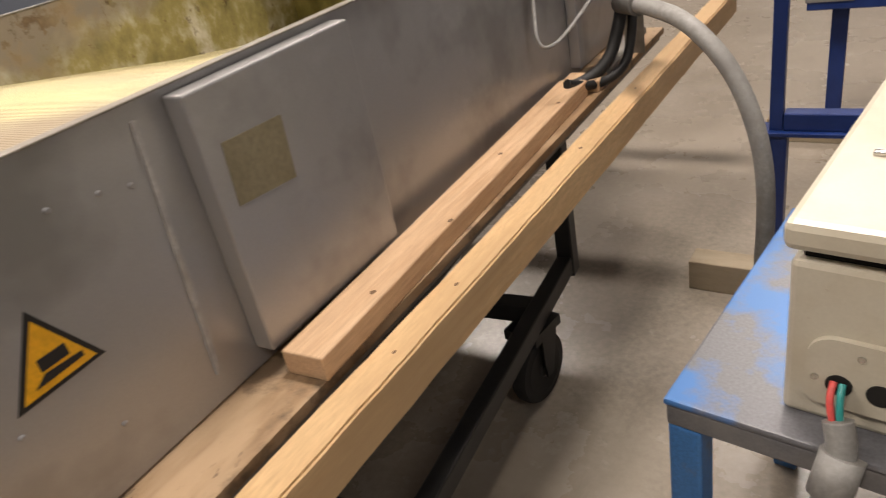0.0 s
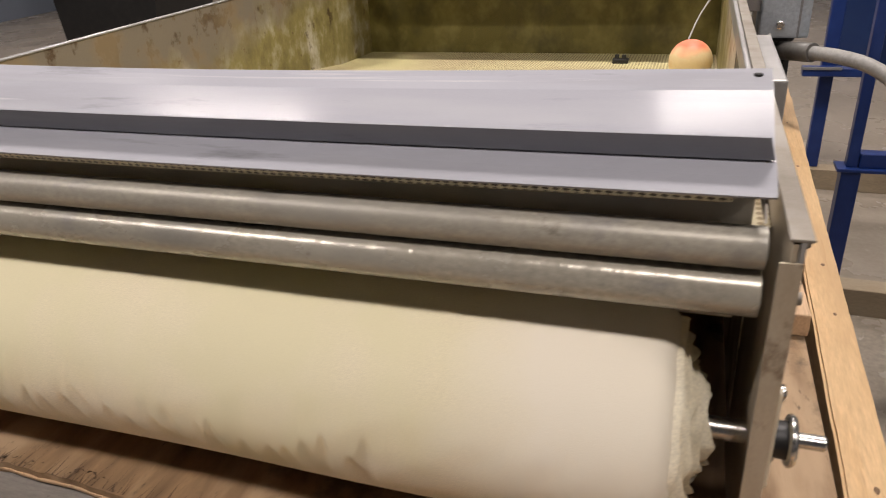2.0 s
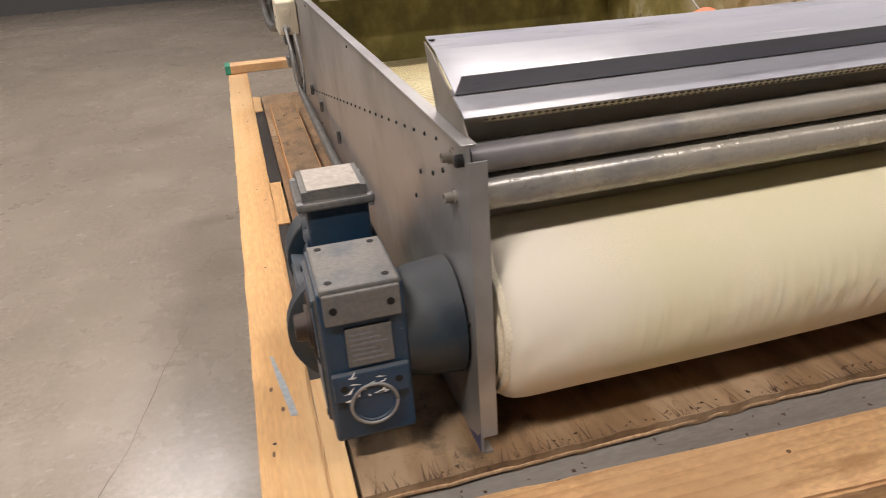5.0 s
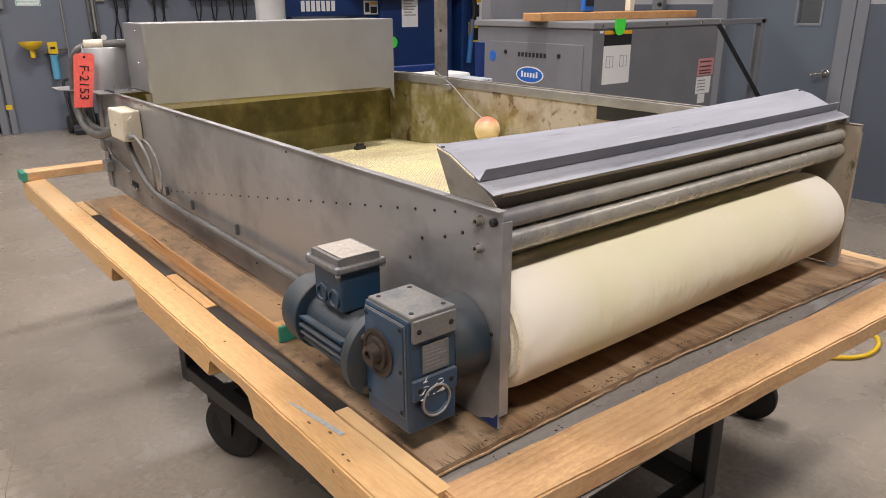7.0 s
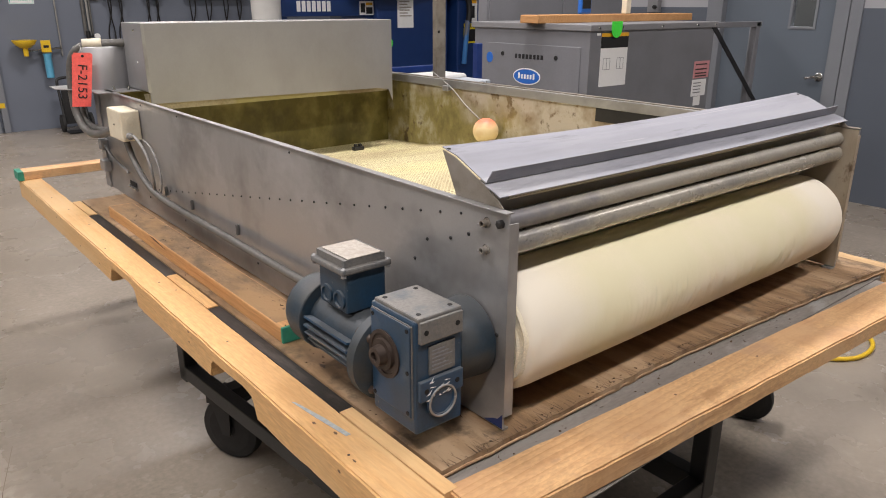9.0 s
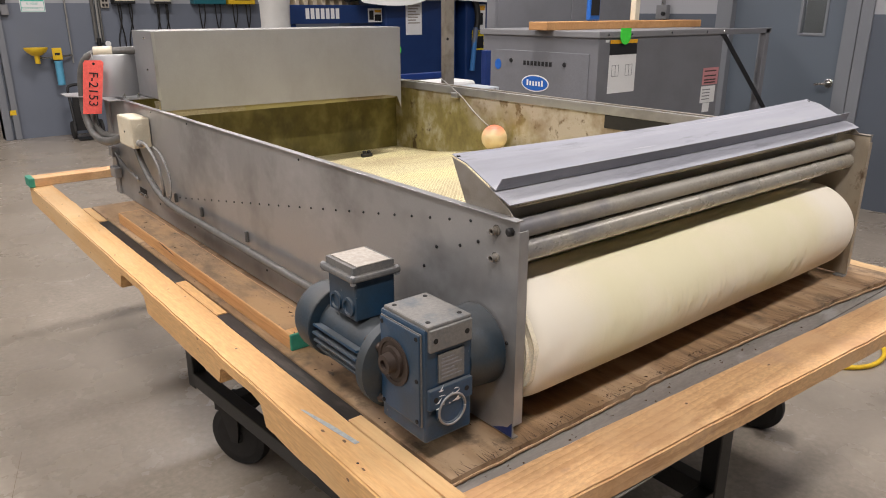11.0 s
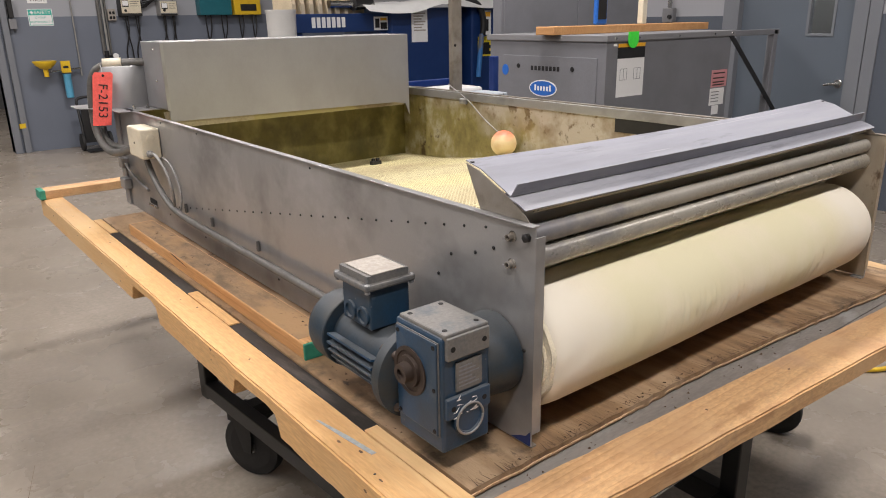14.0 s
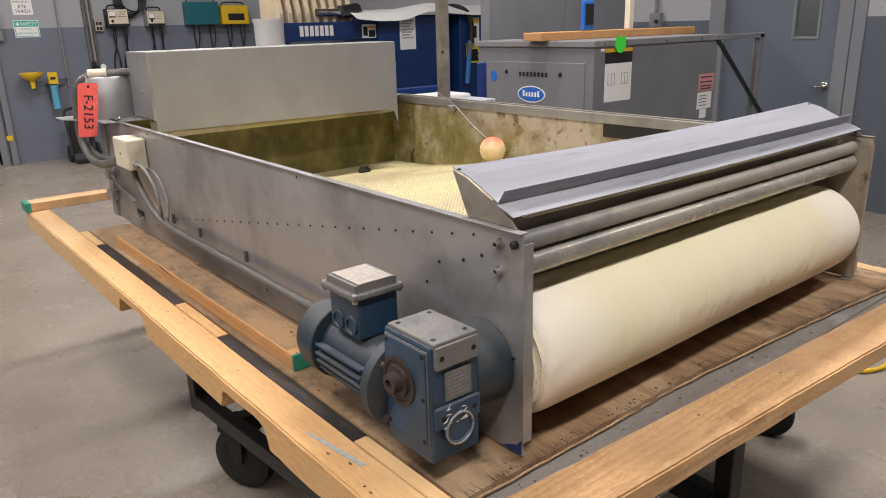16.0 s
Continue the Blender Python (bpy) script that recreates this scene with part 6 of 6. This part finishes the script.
part("rod", cyl(B(), (2.1, 4.28, 1.66), (2.5, 4.28, 1.66), 0.03, None, 20), NICKEL, pr)
part("ram", cyl(B(), (2.3, 4.26, 1.66), (2.48, 4.3, 1.68), 0.05, None, 20), BLACK, pr)
bm = B()
box(bm, 2.585, 3.31, 4.15, 4.7, 0.95, 1.63, 0.01)
unit = part("power_unit", bm, PRESS, pr)
part("paper", box(B(), 2.78, 2.94, 4.146, 4.15, 1.36, 1.615), WHITE, unit)
bm = B()
for k in range(7):
    box(bm, 2.8, 2.92 - (k % 3) * 0.02, 4.145, 4.146, 1.58 - k * 0.022, 1.59 - k * 0.022)
part("paper_bars", bm, CARD, unit)
for x in (2.64, 3.14):
    part("leg", box(B(), x, x + 0.06, 4.2, 4.26, 0.402, 0.95, 0.004), PRESS, pr)
bm = B()
box(bm, 3.38, 3.72, 4.1, 4.75, 0.402, 1.63, 0.01)
end = part("end_stand", bm, PRESS, pr)
part("notice", box(B(), 3.50, 3.60, 4.096, 4.1, 1.40, 1.60), WHITE, end)
part("notice_art", box(B(), 3.52, 3.57, 4.095, 4.096, 1.43, 1.53), INK, end)
part("notice_band", box(B(), 3.51, 3.59, 4.095, 4.096, 1.55, 1.59), AMBER, end)
part("caution_label", box(B(), 3.45, 3.62, 4.096, 4.1, 1.22, 1.385), CAUTION_Y, end)
writing("lettering", "CAUTION", 0.042, Matrix.Translation((3.535, 4.0955, 1.36)) @ Matrix.Rotation(radians(90), 4, "X"), INK, end)
bm = B()
for k in range(4):
    box(bm, 3.47, 3.60 - 0.02 * (k % 2), 4.0945, 4.096, 1.235 + k * 0.025, 1.262 + k * 0.025)
part("text_bars", bm, INK, end)
part("hose", sweep(B(), [(3.2, 4.2, 1.66), (3.32, 4.12, 1.70), (3.45, 4.07, 1.65), (3.485, 4.06, 1.52), (3.47, 4.06, 1.40)], 0.026, 12), BLACK, pr)
part("worn_pipe", cyl(B(), (3.46, 4.06, 1.41), (3.43, 4.07, 1.05), 0.022, None, 16), BENCHL, pr, "pipe with flaking blue paint")
bm = B()
prism(bm, [(2.683 + 0.045 * math.cos(a), 1.245 + 0.045 * math.sin(a)) for a in (k * math.pi / 14 for k in range(28))], "y", 4.146, 4.15)
part("green_sticker", bm, LIME, unit, "fluorescent green round sticker")
bm = B()
rows = []
for i in range(20):
    row = []
    for k in range(9):
        x = 2.30 + i * 0.087
        y = 4.02 + k * 0.1
        z = 1.70 + 0.05 * noise.noise(Vector((x * 3, y * 3, 0.5))) - (0.07 if k == 0 else 0.0) - 0.06 * abs(i - 9) / 15
        row.append(bm.verts.new((x, y, z)))
    rows.append(row)
for a, b in zip(rows, rows[1:]):
    for k in range(8):
        bm.faces.new((a[k], b[k], b[k + 1], a[k + 1])).smooth = True
bmesh.ops.transform(bm, verts=bm.verts, matrix=FAR)
solo("plastic_sheet", bm, POLY, "milky plastic sheet draped over the press", "sheet")
bk = thing("plastic_bucket", (1.62, 4.25, 1.4), "translucent grey round container on the press", "container")
part("wall", spin(B(), (1.615, 4.12, 1.30), (0, 0, 1), [(0, 0.09), (0.01, 0.1), (0.30, 0.105), (0.31, 0.11), (0.32, 0.11), (0.318, 0.1), (0.1, 0.09)], 32), POLY, bk)
part("stand", box(B(), 1.52, 1.71, 4.03, 4.22, 0.402, 1.30, 0.004), PRESS, bk)
for t in (pr, bk):
    t.location = FAR @ t.location
    t.scale = (1.35, 1.35, 1.35)

crate = thing("white_crate", (2.72, 3.5, 0), "white plastic crate with a lid standing before the press", "crate")
part("body", box(B(), 2.53, 2.85, 3.41, 3.66, 0.0, 0.985, 0.012), WHITE, crate)
part("lid", box(B(), 2.50, 2.88, 3.39, 3.68, 0.986, 1.048, 0.02), WHITE, crate)

# ---------------------------------------------------------------- door in the east wall
dw = thing("door_1", (XE, 2.3, 0), "closed grey-blue steel door with a narrow window", "door", "", "structure")
bm = B()
box(bm, XE + 0.04, XE + 0.085, 1.865, 2.04, 0.01, 2.05)
box(bm, XE + 0.04, XE + 0.085, 2.24, 2.84, 0.01, 2.05)
box(bm, XE + 0.04, XE + 0.085, 2.04, 2.24, 0.01, 1.365)
box(bm, XE + 0.04, XE + 0.085, 2.04, 2.24, 1.95, 2.05)
part("leaf", bm, DOORP, dw)
bm = B()
for y0, y1, z0, z1 in ((2.025, 2.045, 1.35, 1.965), (2.235, 2.255, 1.35, 1.965), (2.045, 2.235, 1.35, 1.37), (2.045, 2.235, 1.945, 1.965)):
    box(bm, XE + 0.03, XE + 0.095, y0, y1, z0, z1)
wf = part("window_frame", bm, FRAMEP, dw)
GLASS = bpy.data.materials.new("window_glass")
GLASS.use_nodes = True
gb = GLASS.node_tree.nodes["Principled BSDF"]
gb.inputs["Base Color"].default_value, gb.inputs["Roughness"].default_value, gb.inputs["Transmission Weight"].default_value = (0.8, 0.85, 0.85, 1), 0.05, 1.0
pane = part("pane", box(B(), XE + 0.06, XE + 0.066, 2.045, 2.235, 1.37, 1.945), GLASS, wf)
pane.visible_shadow = False
part("handle", sweep(B(), [(XE + 0.04, 1.935, 0.975), (XE - 0.02, 1.935, 0.975), (XE - 0.03, 1.94, 0.978), (XE - 0.03, 2.02, 0.965)], 0.011, 12), NICKEL, dw, "chrome lever handle")
part("rose", spin(B(), (XE + 0.04, 1.935, 0.975), (-1, 0, 0), [(0, 0.035), (0.008, 0.035), (0.01, 0.03)], 24), NICKEL, dw)
bm = B()
for y0, y1, z0, z1 in ((1.755, 1.865, 0, 2.05), (2.84, 2.99, 0, 2.05), (1.755, 2.99, 2.05, 2.15)):
    box(bm, XE - 0.03, XE + 0.12, y0, y1, z0, z1, 0.004)
part("door_frame", bm, FRAMEP, dw)
bm = B()
box(bm, XE - 0.02, XE, 1.66, 1.752, 0.0, 3.2, 0.003)
solo("trim_1", bm, FRAMEP, "grey steel channel beside the door", "trim", "", "structure")
t = thing("wall_disconnect", (XE, 3.5, 1.45), "small grey switch box with a pipe on the wall", "switch box")
part("box", box(B(), XE - 0.06, XE, 3.50, 3.62, 1.47, 1.60, 0.006), CHILL_L, t)
part("pipe", cyl(B(), (XE - 0.03, 3.56, 1.60), (XE - 0.03, 3.56, 2.6), 0.02, None, 14), NICKEL, t)
part("knob", spin(B(), (XE - 0.06, 3.53, 1.52), (-1, 0, 0), [(0, 0.02), (0.02, 0.018)], 14), BLACK, t)
# added corridor lamp and fitting, unseen, to brighten the door's pane
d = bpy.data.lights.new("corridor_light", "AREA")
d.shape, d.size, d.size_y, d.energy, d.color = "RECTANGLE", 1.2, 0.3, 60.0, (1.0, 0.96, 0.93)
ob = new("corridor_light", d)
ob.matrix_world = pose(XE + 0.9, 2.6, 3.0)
t = thing("ceiling_light", (XE + 0.9, 2.6, CEILING), "added, unseen white light fitting that brightens the door window", "ceiling light", "ceiling lights")
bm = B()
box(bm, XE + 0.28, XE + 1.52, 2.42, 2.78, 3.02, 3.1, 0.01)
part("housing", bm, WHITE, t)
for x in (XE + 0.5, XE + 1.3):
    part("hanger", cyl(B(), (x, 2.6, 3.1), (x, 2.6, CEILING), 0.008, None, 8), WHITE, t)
solo("ceiling_corridor", box(B(), XE + 0.2, XE + 1.7, 0.5, 5.0, CEILING, CEILING + 0.15), LOW_BOUNCE, "grey corridor ceiling, unseen, added above the extra lamp", "ceiling", "", "structure")
solo("wall_corridor", box(B(), XE + 1.6, XE + 1.7, 0.5, 5.0, 0, CEILING), LOW_BOUNCE, "grey corridor wall behind the door window", "wall", "", "structure")

# ---------------------------------------------------------------- things on the north wall
Y = YN
built_before = set(bpy.data.objects)


def sign(name, x0, x1, z0, z1, label_, field=WHITE):
    t = thing(name, ((x0 + x1) / 2, Y, z0), label_, "sign", "wall signs")
    part("board", box(B(), x0, x1, Y - 0.006, Y, z0, z1), field, t)
    return t


s = sign("eye_wash_sign", 0.985, 1.205, 1.84, 2.14, "white emergency eye wash sign on the wall")
for text, z, size in (("EMERGENCY", 1.99, 0.034), ("EYE", 1.935, 0.058), ("WASH", 1.88, 0.058)):
    writing("lettering", text, size, Matrix.Translation((1.095, Y - 0.0066, z)) @ Matrix.Rotation(radians(90), 4, "X"), INK, s)
part("picture", box(B(), 1.03, 1.16, Y - 0.007, Y - 0.006, 2.02, 2.12), INK, s)
s = sign("safety_sign", 0.965, 1.24, 1.575, 1.775, "white and green safety notice on the wall")
part("green_border", box(B(), 0.972, 1.233, Y - 0.0066, Y - 0.006, 1.582, 1.768), SAFETY, s)
part("white_field", box(B(), 0.979, 1.226, Y - 0.0072, Y - 0.0066, 1.589, 1.7), WHITE, s)
writing("lettering", "SAFETY", 0.056, Matrix.Translation((1.13, Y - 0.0072, 1.732)) @ Matrix.Rotation(radians(90), 4, "X"), WHITE, s)
bm = B()
box(bm, 0.99, 1.03, Y - 0.0075, Y - 0.0066, 1.724, 1.74)
box(bm, 1.002, 1.018, Y - 0.0076, Y - 0.0067, 1.712, 1.752)
part("cross", bm, WHITE, s)
for text, z in (("IS YOUR", 1.672), ("RESPONSIBILITY", 1.62)):
    writing("lettering", text, 0.034, Matrix.Translation((1.1, Y - 0.0076, z)) @ Matrix.Rotation(radians(90), 4, "X"), SAFETY, s)

ew = thing("eye_wash_station", (1.1, Y, 0.95), "yellow wall-mounted eye wash basin with a blue bottle", "eye wash")
part("bowl", spin(B(), (1.02, Y - 0.2, 1.06), (0, 0, 1), [(0, 0.03), (0.01, 0.06), (0.05, 0.11), (0.09, 0.135), (0.1, 0.135), (0.095, 0.12)], 36), YELLOW, ew)
part("drain", spin(B(), (1.02, Y - 0.2, 0.97), (0, 0, 1), [(0, 0.028), (0.09, 0.03)], 20), YELLOW, ew)
part("pipe", sweep(B(), [(1.02, Y - 0.18, 1.03), (1.15, Y - 0.14, 1.03), (1.3, Y - 0.1, 1.04), (1.45, Y - 0.05, 1.05)], 0.014, 10), NICKEL, ew)
part("flag", box(B(), 1.205, 1.315, Y - 0.16, Y - 0.145, 1.005, 1.15, 0.004), YELLOW, ew)
part("flag_text", box(B(), 1.23, 1.29, Y - 0.1615, Y - 0.16, 1.06, 1.09), INK, ew)
part("bottle", spin(B(), (1.265, Y - 0.12, 0.69), (0, 0, 1), [(0, 0.035), (0.01, 0.045), (0.27, 0.045), (0.28, 0.05), (0.3, 0.05)], 24), CYAN, ew)
part("bracket", box(B(), 1.24, 1.29, Y - 0.1, Y, 0.97, 1.0, 0.003), STEEL_DULL, ew)

for x, r, m in ((1.46, 0.010, CONDUIT), (1.78, 0.022, DARK_CONDUIT), (1.83, 0.016, CONDUIT), (1.865, 0.012, DARK_CONDUIT)):
    bm = B()
    cyl(bm, (x, Y - 0.03, 0.95 if x < 1.5 else 1.2), (x, Y - 0.03, CEILING), r, None, 14)
    solo("wall_conduit", bm, m, "grey steel conduit running up the wall", "conduit", "wall conduits")
t = thing("valve", (1.82, Y, 1.1), "pipe valve with a round pressure gauge", "valve")
part("body", cyl(B(), (1.80, Y - 0.05, 1.1), (1.80, Y - 0.05, 1.25), 0.028, None, 16), BLACK, t)
part("gauge", spin(B(), (1.9, Y - 0.06, 1.18), (0, -1, 0), [(0, 0.035), (0.03, 0.035), (0.032, 0.03)], 20), WHITE, t)
part("arm", cyl(B(), (1.80, Y - 0.05, 1.18), (1.9, Y - 0.05, 1.18), 0.01, None, 10), BLACK, t)
t = thing("wall_outlet", (1.93, Y, 1.63), "grey double power outlet on the wall", "outlet")
part("box", box(B(), 1.885, 1.985, Y - 0.05, Y, 1.625, 1.77, 0.006), CARD, t)
for z in (1.66, 1.72):
    for x in (1.915, 1.955):
        part("socket", box(B(), x - 0.014, x + 0.014, Y - 0.053, Y - 0.05, z - 0.018, z + 0.018, 0.004), DARK, t)


def charger(x0, x1, z0, z1, body, label_, dial=True):
    t = thing("battery_charger", ((x0 + x1) / 2, Y, z0), label_, "charger", "chargers on the wall")
    part("case", box(B(), x0, x1, Y - 0.16, Y, z0, z1, 0.008), body, t)
    part("carry_handle", sweep(B(), [(x0 + 0.03, Y - 0.08, z1), (x0 + 0.04, Y - 0.08, z1 + 0.045), (x1 - 0.04, Y - 0.08, z1 + 0.045), (x1 - 0.03, Y - 0.08, z1)], 0.01, 8), BLACK, t)
    if dial:
        part("front_panel", box(B(), x0 + 0.012, x1 - 0.012, Y - 0.164, Y - 0.16, z0 + 0.035, z1 - 0.012, 0.001), CREAM, t, "pale front panel")
        part("meter", box(B(), x0 + 0.03, x0 + 0.1, Y - 0.168, Y - 0.1642, z1 - 0.095, z1 - 0.035, 0.001), WHITE, t)
        part("meter_frame", box(B(), x0 + 0.025, x0 + 0.105, Y - 0.167, Y - 0.1641, z1 - 0.11, z1 - 0.03, 0.001), BLACK, t)
        part("knob", spin(B(), (x0 + 0.06, Y - 0.164, z0 + 0.07), (0, -1, 0), [(0, 0.018), (0.012, 0.015)], 14), BLACK, t)
        for k in range(3):
            part("marking", box(B(), x0 + 0.125, x1 - 0.03 - 0.02 * (k % 2), Y - 0.165, Y - 0.1642, z1 - 0.045 - 0.028 * k, z1 - 0.040 - 0.028 * k), INK, t)
        part("foot_rail", box(B(), x0 + 0.01, x1 - 0.01, Y - 0.168, Y - 0.161, z0 + 0.004, z0 + 0.026, 0.003), BLACK, t)
    for k in range(4):
        bm = B()
        xx = x0 + (k + 0.5) * (x1 - x0) / 4 + 0.02 * (-1) ** k
        sweep(bm, [(xx, Y - 0.12, z0 + 0.01), (xx + 0.015, Y - 0.1, z0 - 0.2), (xx + 0.07 * (-1) ** k, Y - 0.06, z0 - 0.5), (xx + 0.03, Y - 0.05, z0 - 0.75)], 0.009, 6)
        part("hanging_lead", bm, BLACK, t, "black hanging lead")
    return t


charger(2.02, 2.29, 1.676, 1.90, BLACK, "grey battery charger with a white dial")
charger(2.52, 2.76, 1.676, 1.87, CONDUIT, "pale grey battery charger with a meter")
charger(3.07, 3.53, 1.676, 1.98, TEAL, "teal tool case with black handle", False)
t = charger(3.57, 3.97, 1.676, 1.93, YELLOW, "yellow battery charger with a black display", False)
part("display", box(B(), 3.66, 3.9, Y - 0.164, Y - 0.16, 1.73, 1.82, 0.004), BLACK, t)
bm = B()
for k in range(5):
    sweep(bm, [(2.32 + 0.16 * math.cos(a) + 0.02 * k, Y - 0.05 - 0.01 * k, 2.0 + (0.22 - 0.02 * k) * math.sin(a)) for a in (j * math.pi / 8 for j in range(17))], 0.01, 6, 0)
solo("coiled_cable", bm, BLACK, "black cable coiled on a wall hook", "cable")

# all of them hang a hand lower than the shelf line they were laid out from
for ob in [o for o in bpy.data.objects if o not in built_before and o.parent is None]:
    ob.location.z -= 0.042

# opening at the end of the north wall
bm = B()
for x0, x1 in ((0.55, 0.63), (0.66, 0.73)):
    box(bm, x0, x1, Y - 0.05, Y + 0.2, 0, 3.2, 0.004)
box(bm, -7.0, 0.63, Y - 0.05, Y + 0.2, 3.12, 3.2, 0.004)
solo("trim_2", bm, FRAMEP, "grey steel frame of the wide hall opening", "trim", "", "structure")
t = thing("door_switch", (0.77, Y, 1.5), "grey door push-button switch", "switch")
part("box", box(B(), 0.74, 0.82, Y - 0.08, Y, 1.5, 1.62, 0.006), CHILL_L, t)
part("lever", box(B(), 0.75, 0.8, Y - 0.1, Y - 0.02, 1.63, 1.85, 0.006), BLACK, t)
part("yellow_sticker", box(B(), 0.64, 0.71, Y - 0.053, Y - 0.05, 0.31, 0.37), YELLOW, t)

hc = thing("hand_truck", (1.5, 9.3, 0), "black hand truck standing against the wall", "hand truck")
for x in (1.28, 1.55):
    part("upright", sweep(B(), [(x, 9.2, 0.1), (x, 9.28, 0.4), (x, 9.34, 0.58)], 0.018, 10), BLACK, hc)
part("handle", sweep(B(), [(1.28, 9.34, 0.58), (1.29, 9.36, 0.66), (1.54, 9.36, 0.66), (1.55, 9.34, 0.58)], 0.018, 10), BLACK, hc)
part("back_plate", box(B(), 1.29, 1.54, 9.22, 9.25, 0.1, 0.52, 0.004), BLACK, hc)
for x in (1.24, 1.57):
    part("wheel", spin(B(), (x, 9.25, 0.11), (1, 0, 0), [(0, 0.08), (0.005, 0.11), (0.035, 0.11), (0.04, 0.08)], 28), RUBBER, hc)
part("toe_plate", box(B(), 1.27, 1.56, 9.0, 9.22, 0.01, 0.02), BLACK, hc)

# pallet far across the hall
pa = thing("wooden_pallet", (-4.15, 10.6, 0), "stacked pallet load far across the floor", "pallet")
for k in range(7):
    part("board", box(B(), -3.1, -1.9, 5.6 + k * 0.17, 5.72 + k * 0.17, 0.12, 0.14), GREYWOOD, pa)
for x in (-3.1, -2.55, -1.99):
    part("bearer", box(B(), x, x + 0.09, 5.6, 6.74, 0.0, 0.12), GREYWOOD, pa)
part("carton", box(B(), -3.05, -1.95, 5.65, 6.7, 0.14, 0.75, 0.01), CREAM, pa)
for ob in pa.children:
    ob.matrix_parent_inverse = Matrix.Translation((2.4, -6.2, 0))

# dark things far across the floor beyond the motor side
bn2 = thing("black_bin", (-5.2, 7.2, 0), "black steel skip standing far across the floor", "bin")
bm = B()
prism(bm, [(-5.9, 0.08), (-4.55, 0.08), (-4.4, 1.25), (-6.0, 1.25)], "y", 6.5, 7.6)
part("body", bm, BLACK, bn2)
part("rim", box(B(), -6.03, -4.37, 6.47, 7.63, 1.25, 1.30, 0.01), BLACK, bn2)
for x in (-5.7, -4.8):
    for y in (6.6, 7.4):
        part("wheel", spin(B(), (x, y, 0.05), (1, 0, 0), [(0, 0.03), (0.004, 0.05), (0.04, 0.05), (0.044, 0.03)], 20), RUBBER, bn2)
